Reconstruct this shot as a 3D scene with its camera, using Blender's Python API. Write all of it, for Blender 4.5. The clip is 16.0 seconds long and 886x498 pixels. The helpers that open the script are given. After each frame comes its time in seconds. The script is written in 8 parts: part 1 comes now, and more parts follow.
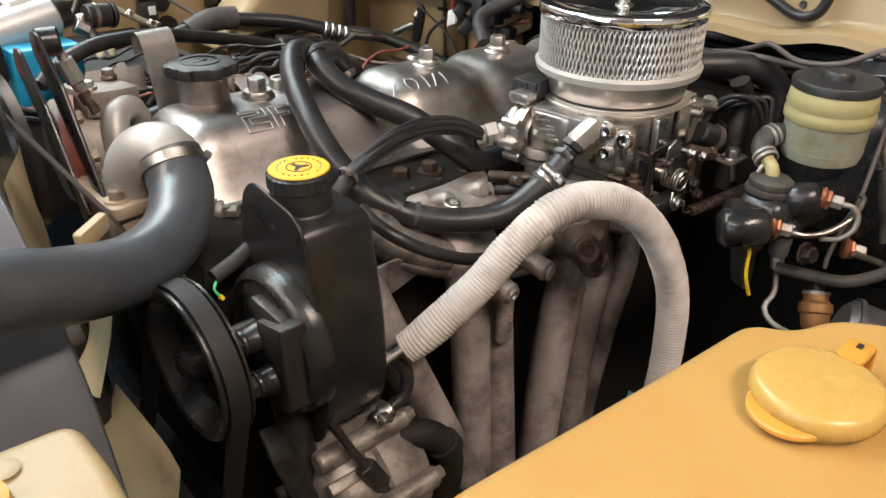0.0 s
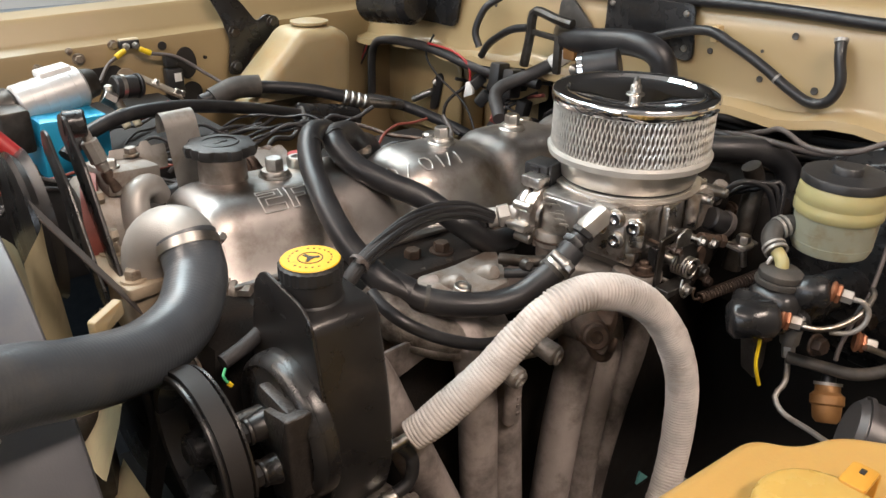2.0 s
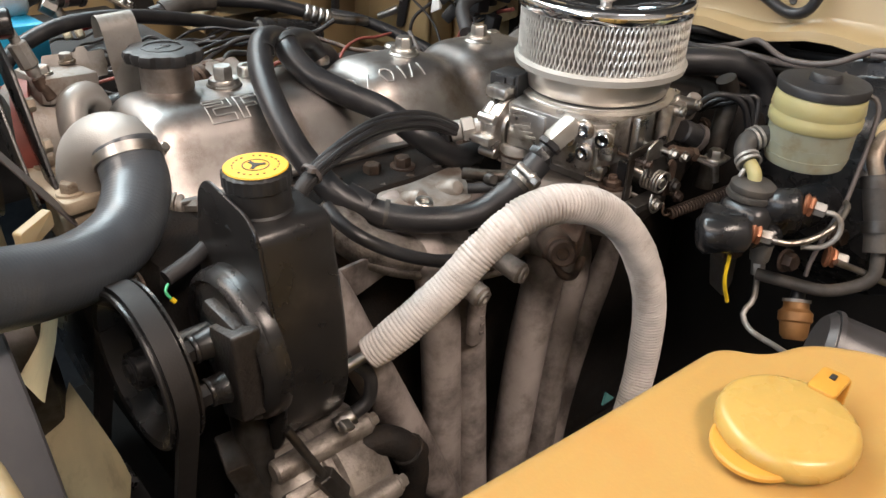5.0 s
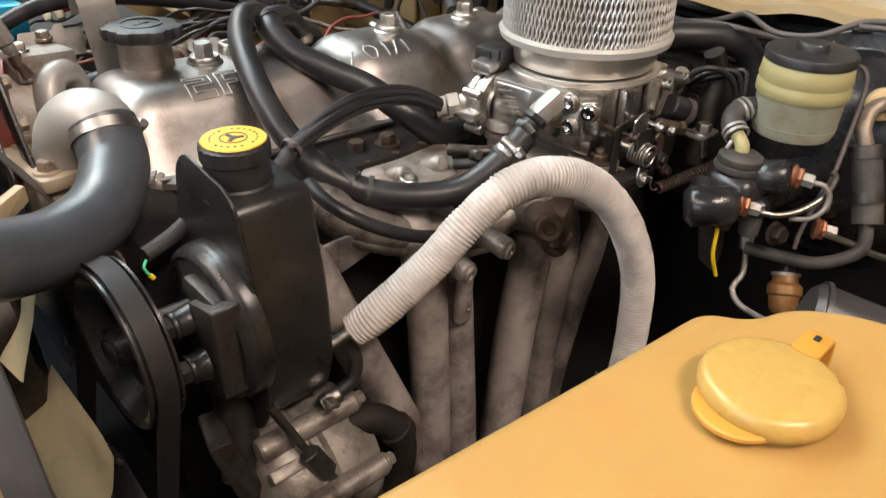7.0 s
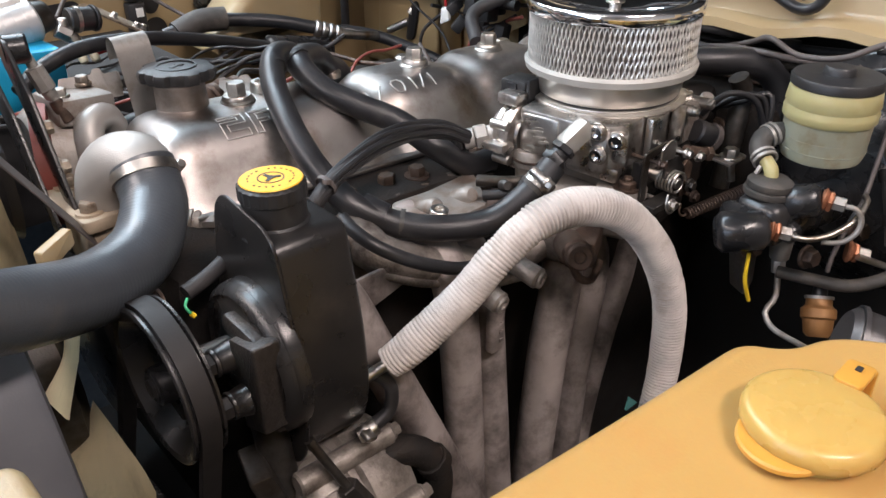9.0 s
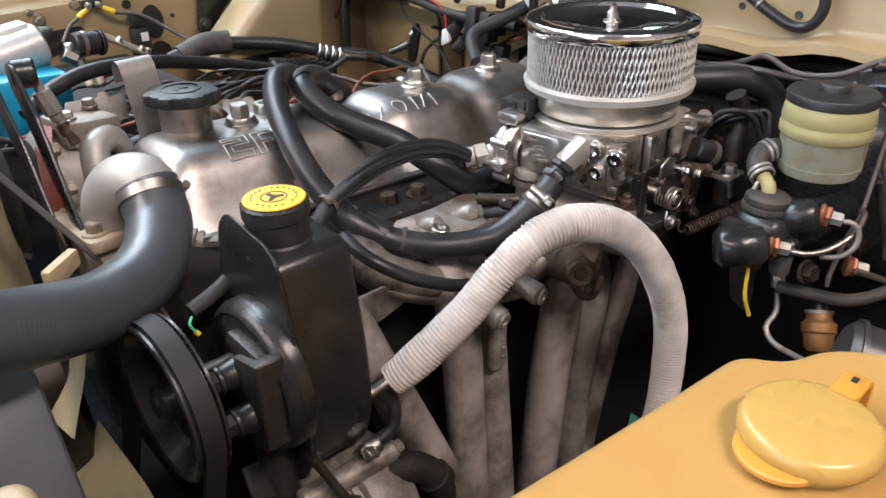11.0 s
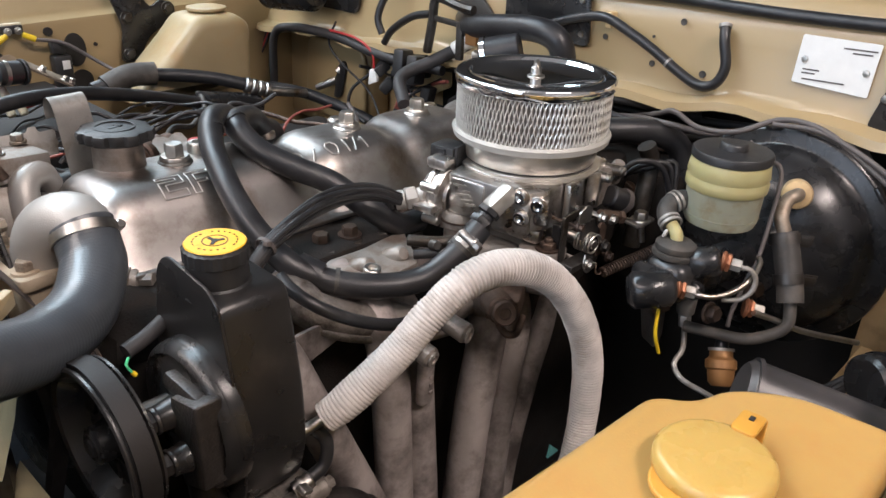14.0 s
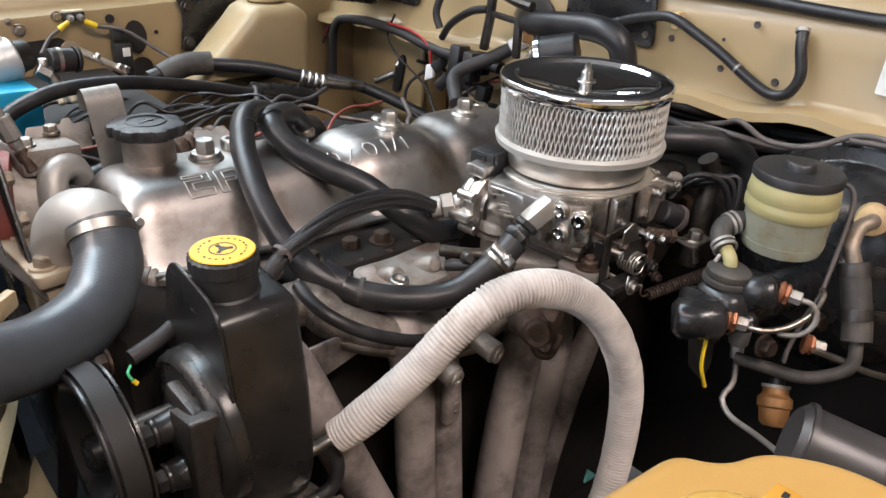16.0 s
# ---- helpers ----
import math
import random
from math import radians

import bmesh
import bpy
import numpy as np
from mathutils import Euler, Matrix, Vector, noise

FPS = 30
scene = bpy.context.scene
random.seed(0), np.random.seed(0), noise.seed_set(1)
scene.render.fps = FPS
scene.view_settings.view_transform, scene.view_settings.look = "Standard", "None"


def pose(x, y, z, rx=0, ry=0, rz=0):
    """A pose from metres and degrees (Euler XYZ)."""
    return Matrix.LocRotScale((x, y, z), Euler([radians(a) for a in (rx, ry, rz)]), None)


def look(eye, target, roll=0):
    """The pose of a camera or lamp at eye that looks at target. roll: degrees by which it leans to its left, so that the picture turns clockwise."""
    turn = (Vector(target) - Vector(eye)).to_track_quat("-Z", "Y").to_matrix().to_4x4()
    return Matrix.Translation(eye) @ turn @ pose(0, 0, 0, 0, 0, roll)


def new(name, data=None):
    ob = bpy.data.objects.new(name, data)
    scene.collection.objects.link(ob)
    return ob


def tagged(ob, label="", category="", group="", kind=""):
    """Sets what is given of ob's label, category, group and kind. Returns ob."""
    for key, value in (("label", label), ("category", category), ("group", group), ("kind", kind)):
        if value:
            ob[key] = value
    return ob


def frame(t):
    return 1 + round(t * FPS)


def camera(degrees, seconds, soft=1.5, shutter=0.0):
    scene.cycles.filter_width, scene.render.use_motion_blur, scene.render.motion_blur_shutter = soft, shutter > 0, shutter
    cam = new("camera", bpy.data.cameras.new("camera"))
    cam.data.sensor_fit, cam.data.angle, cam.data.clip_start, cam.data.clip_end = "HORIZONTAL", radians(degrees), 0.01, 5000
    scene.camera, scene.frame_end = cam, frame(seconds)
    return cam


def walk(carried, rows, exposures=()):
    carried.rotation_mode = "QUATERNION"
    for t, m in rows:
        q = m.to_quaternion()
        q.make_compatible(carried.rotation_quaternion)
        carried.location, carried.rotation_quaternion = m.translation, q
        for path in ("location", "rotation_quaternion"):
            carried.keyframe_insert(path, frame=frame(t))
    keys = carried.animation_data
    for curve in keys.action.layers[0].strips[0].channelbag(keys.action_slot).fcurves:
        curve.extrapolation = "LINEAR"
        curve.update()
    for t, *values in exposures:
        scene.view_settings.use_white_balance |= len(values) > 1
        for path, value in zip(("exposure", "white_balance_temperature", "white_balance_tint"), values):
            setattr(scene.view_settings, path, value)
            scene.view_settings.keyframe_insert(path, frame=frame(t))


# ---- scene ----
cam = camera(60.0, 16.0)
PATH = [
    (0, (0.017, 0.016, 1.454), (1.167, 1.329, 0.477), 0.2),
    (0.5, (0.028, 0.032, 1.451), (1.175, 1.359, 0.489), 0.7),
    (1, (0.026, 0.036, 1.471), (1.165, 1.399, 0.552), 0.6),
    (1.5, (0.028, 0.032, 1.482), (1.17, 1.425, 0.613), 0.1),
    (2, (0.028, 0.019, 1.487), (1.179, 1.404, 0.618), 0.8),
    (2.5, (0.035, 0.02, 1.487), (1.18, 1.404, 0.608), 0.9),
    (3, (0.04, 0.024, 1.475), (1.183, 1.386, 0.559), 0.7),
    (3.5, (0.042, 0.021, 1.47), (1.186, 1.358, 0.52), 0.9),
    (4, (0.043, 0.022, 1.468), (1.189, 1.352, 0.511), 1.3),
    (4.5, (0.04, 0.022, 1.465), (1.193, 1.334, 0.491), 1.3),
    (5, (0.051, 0.026, 1.456), (1.203, 1.306, 0.439), 1.7),
    (7.3, (0.058, 0.02, 1.442), (1.213, 1.273, 0.394), 1.1),
    (7.5, (0.051, 0.021, 1.452), (1.206, 1.263, 0.393), 1.1),
    (8, (0.045, 0.024, 1.458), (1.196, 1.291, 0.424), 1.3),
    (8.5, (0.048, 0.019, 1.455), (1.193, 1.316, 0.451), 0.2),
    (9, (0.05, 0.024, 1.452), (1.179, 1.346, 0.464), -0.9),
    (9.5, (0.052, 0.017, 1.452), (1.18, 1.358, 0.487), -1.4),
    (11.8, (0.045, 0.02, 1.454), (1.192, 1.361, 0.514), -1.3),
    (12, (0.048, 0.028, 1.449), (1.208, 1.348, 0.495), -1.4),
    (12.5, (0.045, 0.008, 1.45), (1.301, 1.236, 0.493), -0.8),
    (13, (0.031, -0.003, 1.459), (1.361, 1.162, 0.524), 0.2),
    (13.5, (0.016, 0.006, 1.46), (1.362, 1.17, 0.547), 1.2),
    (14, (0.023, 0.012, 1.478), (1.343, 1.233, 0.6), 2.4),
    (14.5, (0.055, 0.012, 1.485), (1.282, 1.353, 0.65), 2.4),
    (15, (0.083, 0.013, 1.48), (1.26, 1.392, 0.636), 1.8),
    (15.5, (0.079, 0.021, 1.476), (1.242, 1.386, 0.59), 2.0),
    (16, (0.08, 0.02, 1.479), (1.259, 1.358, 0.573), 2.6),
]
walk(cam, [(t, look(eye, target, roll)) for t, eye, target, roll in PATH], [(0, 0.06, 6750, 18), (1.5, 0, 6850, 19), (5, 0.1, 6700, 18), (7.5, 0.06, 6800, 18), (9, 0.06, 6200, 21), (12.5, 0.1, 6250, 20), (13.5, 0, 6250, 20), (16, 0.04, 6350, 20)])

# ---- world and lights ----
world = bpy.data.worlds.new("world")
scene.world = world
world.use_nodes = True
_sky = world.node_tree.nodes.new("ShaderNodeTexSky")
_sky.sky_type, _sky.sun_disc, _sky.sun_elevation, _sky.sun_rotation = "NISHITA", False, radians(35), radians(200)
world.node_tree.links.new(_sky.outputs[0], world.node_tree.nodes["Background"].inputs[0])
world.node_tree.nodes["Background"].inputs[1].default_value = 0.12


def area_lamp(name, eye, target, sx, sy, watts, col):
    d = bpy.data.lights.new(name, "AREA")
    d.shape, d.size, d.size_y, d.energy, d.color = "RECTANGLE", sx, sy, watts, col
    ob = new(name, d)
    ob.matrix_world = look(eye, target)
    return ob


# cool area lamp added in front of the car, inside an unseen doorway
area_lamp("added_front_daylight", (-3.9, 0.5, 1.9), (0.4, 0.5, 1.1), 3.4, 2.6, 104, (0.74, 0.90, 1.0))
# unseen ceiling lamps, added; the strong one behind the camera fills the near side
TUBES = ((-1.7, 1.5, 0), (-1.9, 3.1, 0), (-1.9, 0.0, 0), (0.2, -1.3, 1), (0.35, 2.75, 1))
for _x, _y, _w in TUBES:
    area_lamp("added_tube_light", (_x, _y, 3.30), (_x, _y, 0), *((1.5, 0.4) if _w else (0.4, 1.5)), 80 if _y < -1 else 26, (1.0, 0.88, 0.75))
COOL = ((1.2, 3.7), (-0.3, 1.9))
for _x, _y in COOL:
    area_lamp("cool_tube_light", (_x, _y, 3.30), (_x, _y, 0), 1.9, 0.9, 62, (0.60, 0.90, 1.0))


# ---- materials ----
def mat(name, col, rough=0.5, metal=0.0, var=0.25, scale=60.0, fine=600.0, bump=0.15, coat=0.0, dirt=None, dirt_amount=0.35,
        dirt_scale=22.0, spec=0.5, sub=0.0, trans=0.0, rvar=0.15):
    m = bpy.data.materials.new(name)
    m.use_nodes = True
    nt = m.node_tree
    N, L = nt.nodes, nt.links
    b = N["Principled BSDF"]
    tc = N.new("ShaderNodeTexCoord")
    n1 = N.new("ShaderNodeTexNoise")
    n1.inputs["Scale"].default_value, n1.inputs["Detail"].default_value = scale, 6
    n2 = N.new("ShaderNodeTexNoise")
    n2.inputs["Scale"].default_value, n2.inputs["Detail"].default_value = fine, 3
    for n in (n1, n2):
        L.new(tc.outputs["Object"], n.inputs["Vector"])
    ramp = N.new("ShaderNodeMapRange")
    ramp.inputs["From Min"].default_value, ramp.inputs["From Max"].default_value = 0.3, 0.7
    L.new(n1.outputs["Fac"], ramp.inputs["Value"])
    mix = N.new("ShaderNodeMix")
    mix.data_type = "RGBA"
    mix.inputs["A"].default_value = (*[c * (1 - var) for c in col], 1)
    mix.inputs["B"].default_value = (*[min(1, c * (1 + var * 0.6)) for c in col], 1)
    L.new(ramp.outputs["Result"], mix.inputs["Factor"])
    out = mix.outputs["Result"]
    if dirt:
        n3 = N.new("ShaderNodeTexNoise")
        n3.inputs["Scale"].default_value, n3.inputs["Detail"].default_value = dirt_scale, 8
        n3.inputs["Roughness"].default_value = 0.65
        L.new(tc.outputs["Object"], n3.inputs["Vector"])
        r3 = N.new("ShaderNodeMapRange")
        r3.inputs["From Min"].default_value, r3.inputs["From Max"].default_value = 0.62 - 0.3 * dirt_amount, 0.8 - 0.3 * dirt_amount
        L.new(n3.outputs["Fac"], r3.inputs["Value"])
        m3 = N.new("ShaderNodeMix")
        m3.data_type = "RGBA"
        m3.inputs["B"].default_value = (*dirt, 1)
        L.new(r3.outputs["Result"], m3.inputs["Factor"])
        L.new(out, m3.inputs["A"])
        out = m3.outputs["Result"]
    L.new(out, b.inputs["Base Color"])
    rr = N.new("ShaderNodeMapRange")
    rr.inputs["To Min"].default_value, rr.inputs["To Max"].default_value = max(0.02, rough - rvar), min(1, rough + rvar)
    L.new(n1.outputs["Fac"], rr.inputs["Value"])
    L.new(rr.outputs["Result"], b.inputs["Roughness"])
    b.inputs["Metallic"].default_value = metal
    b.inputs["Specular IOR Level"].default_value = spec
    b.inputs["Coat Weight"].default_value = coat
    b.inputs["Coat Roughness"].default_value = 0.12
    b.inputs["Subsurface Weight"].default_value = sub
    b.inputs["Subsurface Radius"].default_value = (0.012, 0.008, 0.004)
    b.inputs["Subsurface Scale"].default_value = 0.6
    b.inputs["Transmission Weight"].default_value = trans
    if bump:
        bp = N.new("ShaderNodeBump")
        bp.inputs["Strength"].default_value, bp.inputs["Distance"].default_value = bump, 0.0008
        L.new(n2.outputs["Fac"], bp.inputs["Height"])
        L.new(bp.outputs["Normal"], b.inputs["Normal"])
    return m


def braid_mat():
    m = mat("braided_sleeve", (0.018, 0.018, 0.02), 0.5, var=0.3)
    nt = m.node_tree
    N, L = nt.nodes, nt.links
    b = N["Principled BSDF"]
    uv = N.new("ShaderNodeTexCoord")
    mp = N.new("ShaderNodeMapping")
    mp.inputs["Rotation"].default_value = (0, 0, radians(45))
    mp.inputs["Scale"].default_value = (1, 1, 1)
    ck = N.new("ShaderNodeTexChecker")
    ck.inputs["Scale"].default_value = 600
    L.new(uv.outputs["UV"], mp.inputs["Vector"])
    L.new(mp.outputs["Vector"], ck.inputs["Vector"])
    ck.inputs["Color1"].default_value = (0.010, 0.010, 0.011, 1)
    ck.inputs["Color2"].default_value = (0.05, 0.05, 0.052, 1)
    L.new(ck.outputs["Color"], b.inputs["Base Color"])
    bp = N.new("ShaderNodeBump")
    bp.inputs["Strength"].default_value, bp.inputs["Distance"].default_value = 0.6, 0.0006
    L.new(ck.outputs["Fac"], bp.inputs["Height"])
    L.new(bp.outputs["Normal"], b.inputs["Normal"])
    return m


GRIME = (0.05, 0.038, 0.028)
M = dict(
    cover=mat("brushed_cast_aluminium", (0.42, 0.395, 0.378), 0.385, 1.0, 0.25, 18, 900, 0.28, dirt=(0.27, 0.235, 0.21), dirt_amount=0.5, rvar=0.10),
    letter=mat("worn_raised_letter", (0.56, 0.54, 0.52), 0.42, 0.9, 0.1),
    cast=mat("dirty_cast_aluminium", (0.31, 0.285, 0.26), 0.55, 0.6, 0.15, 60, 500, 0.5, dirt=(0.20, 0.15, 0.12), dirt_amount=0.5, dirt_scale=45),
    thermo=mat("painted_cast_housing", (0.40, 0.32, 0.23), 0.55, 0.2, 0.2, 40, 700, 0.35, dirt=(0.32, 0.23, 0.15), dirt_amount=0.45),
    dome=mat("grey_cast_elbow", (0.43, 0.41, 0.385), 0.5, 0.5, 0.1, 40, 900, 0.3),
    polish=mat("machined_aluminium", (0.66, 0.63, 0.60), 0.30, 1.0, 0.18, 60, 800, 0.2, rvar=0.12, dirt=(0.30, 0.25, 0.21), dirt_amount=0.38, dirt_scale=44),
    satinal=mat("satin_aluminium", (0.62, 0.59, 0.54), 0.36, 0.85, 0.1, 20, 600, 0.1, dirt=(0.5, 0.40, 0.33), dirt_amount=0.3),
    chrome=mat("chrome", (0.86, 0.86, 0.87), 0.045, 1.0, 0.02, 20, 200, 0.0, rvar=0.02),
    steel=mat("zinc_steel", (0.55, 0.53, 0.50), 0.35, 1.0, 0.2, 90, 700, 0.15, dirt=(0.22, 0.15, 0.09), dirt_amount=0.35),
    plate=mat("dusty_steel_plate", (0.35, 0.335, 0.315), 0.48, 0.5, 0.2, 30, 600, 0.25, dirt=(0.17, 0.14, 0.11), dirt_amount=0.4, dirt_scale=24),
    oldbolt=mat("dull_tan_bolt", (0.33, 0.27, 0.21), 0.45, 0.6, 0.25, 120, 700, 0.4, dirt=(0.15, 0.10, 0.07), dirt_amount=0.4, dirt_scale=90),
    grimcast=mat("oil_stained_casting", (0.29, 0.26, 0.235), 0.46, 0.5, 0.3, 40, 420, 0.7, dirt=(0.06, 0.046, 0.037), dirt_amount=0.46, dirt_scale=26),
    rusty=mat("rusty_steel", (0.12, 0.082, 0.062), 0.52, 0.6, 0.4, 120, 700, 0.6, dirt=(0.05, 0.035, 0.03), dirt_amount=0.5),
    darksteel=mat("dark_steel", (0.09, 0.085, 0.08), 0.42, 0.8, 0.3, 80, 600, 0.3, dirt=GRIME, dirt_amount=0.5),
    header=mat("grey_painted_pipe", (0.345, 0.30, 0.282), 0.55, 0.2, 0.22, 30, 700, 0.4, dirt=(0.085, 0.070, 0.064), dirt_amount=0.52, dirt_scale=13),
    rubber=mat("black_rubber", (0.019, 0.019, 0.021), 0.37, 0, 0.3, 40, 900, 0.25, spec=0.5, dirt=(0.034, 0.032, 0.031), dirt_amount=0.25, dirt_scale=40),
    radrub=mat("radiator_hose_rubber", (0.064, 0.073, 0.084), 0.31, 0, 0.2, 30, 700, 0.2, spec=1.0, rvar=0.07, dirt=(0.09, 0.09, 0.09), dirt_amount=0.2, dirt_scale=20),
    oldrub=mat("old_rubber", (0.05, 0.046, 0.042), 0.6, 0, 0.35, 60, 600, 0.3, dirt=(0.10, 0.085, 0.07), dirt_amount=0.4),
    black=mat("black_gloss_paint", (0.016, 0.016, 0.017), 0.27, 0, 0.3, 40, 700, 0.08, spec=0.5, dirt=(0.045, 0.042, 0.04), dirt_amount=0.25),
    satin=mat("black_satin_metal", (0.019, 0.018, 0.018), 0.29, 0.1, 0.25, 30, 900, 0.15, dirt=(0.036, 0.031, 0.028), dirt_amount=0.3, spec=0.6),
    blockblk=mat("textured_black_casting", (0.030, 0.026, 0.024), 0.38, 0.2, 0.35, 160, 420, 0.8, dirt=(0.06, 0.05, 0.04), dirt_amount=0.3),
    belt=mat("rubber_belt", (0.011, 0.0095, 0.0095), 0.66, 0, 0.15, 50, 700, 0.15),
    canplas=mat("dark_canister_plastic", (0.05, 0.046, 0.046), 0.36, 0, 0.3, 12, 600, 0.15, dirt=(0.10, 0.085, 0.075), dirt_amount=0.35, dirt_scale=12),
    plastic=mat("black_plastic", (0.020, 0.020, 0.021), 0.45, 0, 0.25, 60, 900, 0.2),
    shroud=mat("grey_black_shroud_plastic", (0.125, 0.13, 0.145), 0.34, 0, 0.2, 9, 600, 0.15, dirt=(0.16, 0.155, 0.15), dirt_amount=0.3, dirt_scale=9),
    beige=mat("beige_body_paint", (0.345, 0.252, 0.130), 0.36, 0, 0.07, 5, 500, 0.05, coat=0.3, dirt=(0.36, 0.25, 0.14), dirt_amount=0.28, dirt_scale=7),
    seam=mat("beige_seam_sealer", (0.58, 0.42, 0.22), 0.5, 0, 0.15, 30, 300, 0.3, dirt=(0.33, 0.22, 0.11), dirt_amount=0.4, dirt_scale=16),
    tank=mat("yellowed_translucent_plastic", (0.46, 0.275, 0.085), 0.36, 0, 0.07, 6, 500, 0.12, sub=0.25, dirt=(0.45, 0.235, 0.070), dirt_amount=0.42, dirt_scale=9, rvar=0.08),
    capyel=mat("yellow_cap_plastic", (0.49, 0.315, 0.085), 0.28, 0, 0.08, 20, 500, 0.08, sub=0.2, dirt=(0.44, 0.25, 0.05), dirt_amount=0.3),
    captab=mat("orange_cap_plastic", (0.56, 0.28, 0.045), 0.36, 0, 0.08, 20, 500, 0.08, sub=0.15),
    cream=mat("cream_translucent_plastic", (0.37, 0.29, 0.165), 0.42, 0, 0.14, 10, 400, 0.15, sub=0.25, dirt=(0.36, 0.24, 0.11), dirt_amount=0.36, dirt_scale=13),
    fan=mat("yellowed_nylon_fan", (0.62, 0.53, 0.33), 0.5, 0, 0.2, 14, 500, 0.15, dirt=(0.42, 0.35, 0.21), dirt_amount=0.3),
    yellow=mat("bright_yellow_label", (0.86, 0.45, 0.015), 0.42, 0, 0.08, 60, 500, 0.05, dirt=(0.55, 0.30, 0.02), dirt_amount=0.25, dirt_scale=60),
    ink=mat("black_print", (0.02, 0.02, 0.02), 0.5),
    white=mat("white_plate", (0.78, 0.78, 0.76), 0.4, 0, 0.05),
    conduit=mat("white_cloth_conduit", (0.52, 0.48, 0.45), 0.72, 0, 0.25, 34, 900, 0.9, dirt=(0.34, 0.29, 0.25), dirt_amount=0.28, dirt_scale=38),
    pleat=mat("filter_paper", (0.27, 0.25, 0.23), 0.8, 0, 0.12, 30, 600, 0.3, dirt=(0.26, 0.20, 0.13), dirt_amount=0.3, dirt_scale=12),
    mesh=mat("filter_wire_mesh", (0.78, 0.77, 0.74), 0.34, 0.5, 0.12, 40, 500, 0.0, dirt=(0.50, 0.40, 0.27), dirt_amount=0.25, dirt_scale=14),
    seal=mat("grey_filter_seal", (0.45, 0.44, 0.41), 0.5, 0.1, 0.1, 40),
    resbody=mat("aged_reservoir_plastic", (0.32, 0.325, 0.245), 0.42, 0, 0.15, 20, 500, 0.12, sub=0.3, dirt=(0.24, 0.20, 0.12), dirt_amount=0.4, dirt_scale=34),
    restop=mat("yellowed_reservoir_rim", (0.40, 0.36, 0.175), 0.42, 0, 0.08, 20, 500, 0.08, sub=0.3),
    copper=mat("copper_fitting", (0.36, 0.15, 0.08), 0.5, 0.7, 0.25, 90),
    brass=mat("brass_sensor", (0.30, 0.15, 0.055), 0.5, 0.4, 0.25, 60, dirt=(0.16, 0.09, 0.04)),
    blue=mat("blue_anodised", (0.01, 0.36, 0.62), 0.35, 0.2, 0.1, 30),
    tealtag=mat("teal_plastic", (0.10, 0.32, 0.32), 0.5, 0, 0.1),
    pumpgrey=mat("silver_motor_case", (0.60, 0.59, 0.58), 0.4, 0.5, 0.08, 30),
    red=mat("red_cable", (0.36, 0.02, 0.02), 0.45),
    redpaint=mat("faded_red_hose", (0.24, 0.06, 0.045), 0.55, 0, 0.3, 40),
    wireyel=mat("yellow_sleeve", (0.80, 0.55, 0.02), 0.4),
    wiregrn=mat("green_wire", (0.05, 0.45, 0.20), 0.4),
    wiretan=mat("tan_plug", (0.62, 0.55, 0.40), 0.5),
    loom=mat("taped_wiring_loom", (0.028, 0.026, 0.027), 0.6, 0, 0.4, 90, 500, 0.5),
    greyloom=mat("grey_cable_sheath", (0.10, 0.085, 0.080), 0.55, 0, 0.2, 60),
    # plain near-black for the sheets that close the bay, hole plates and other parts
    dark=mat("matt_near_black", (0.018, 0.016, 0.015), 0.75, 0, 0.4, 25, 300, 0.4),
    block=mat("greasy_engine_block", (0.016, 0.014, 0.013), 0.66, 0.1, 0.4, 40, 400, 0.9, dirt=(0.026, 0.019, 0.014), dirt_amount=0.35, spec=0.2),
    concrete=mat("workshop_concrete", (0.26, 0.25, 0.24), 0.7, 0, 0.2, 3, 60, 0.3),
    plaster=mat("workshop_wall_paint", (0.55, 0.53, 0.51), 0.8, 0, 0.1, 2, 90, 0.2),
    roofmat=mat("workshop_ceiling_panels", (0.72, 0.70, 0.68), 0.8, 0, 0.1, 2, 90, 0.2),
    bluegrey=mat("dark_blue_grey_paint", (0.06, 0.075, 0.09), 0.4),
)
M["braid"] = braid_mat()
_g = bpy.data.materials.new("lamp_diffuser")
_g.use_nodes = True
_g.node_tree.nodes["Principled BSDF"].inputs["Emission Color"].default_value = (1.0, 0.88, 0.72, 1)
_g.node_tree.nodes["Principled BSDF"].inputs["Emission Strength"].default_value = 3.0
M["glow"] = _g

# ---- mesh helpers ----
BASE = {}


def finish(bm, material, name, base, smooth=40):
    bmesh.ops.remove_doubles(bm, verts=bm.verts, dist=1e-6)
    bmesh.ops.recalc_face_normals(bm, faces=bm.faces)
    bmesh.ops.translate(bm, verts=bm.verts, vec=-Vector(base))
    me = bpy.data.meshes.new(name)
    bm.to_mesh(me)
    bm.free()
    me.materials.append(material)
    if smooth:
        me.polygons.foreach_set("use_smooth", [True] * len(me.polygons))
        me.set_sharp_from_angle(angle=radians(smooth))
    return me


def thing(name, at, label, category, group="", kind=""):
    ob = new(name)
    ob.empty_display_size = 0.02
    ob.location = at
    BASE[ob] = Vector(at)
    return tagged(ob, label, category, group, kind)


def part(name, bm, material, parent, label="", smooth=40):
    ob = new(name, finish(bm, material, name, BASE[parent], smooth))
    ob.parent = parent
    BASE[ob] = BASE[parent]
    return tagged(ob, label) if label else ob


def solo(name, bm, material, at, label, category, group="", kind="", smooth=40):
    ob = new(name, finish(bm, material, name, at, smooth))
    ob.location = at
    BASE[ob] = Vector(at)
    return tagged(ob, label, category, group, kind)


def BM():
    return bmesh.new()


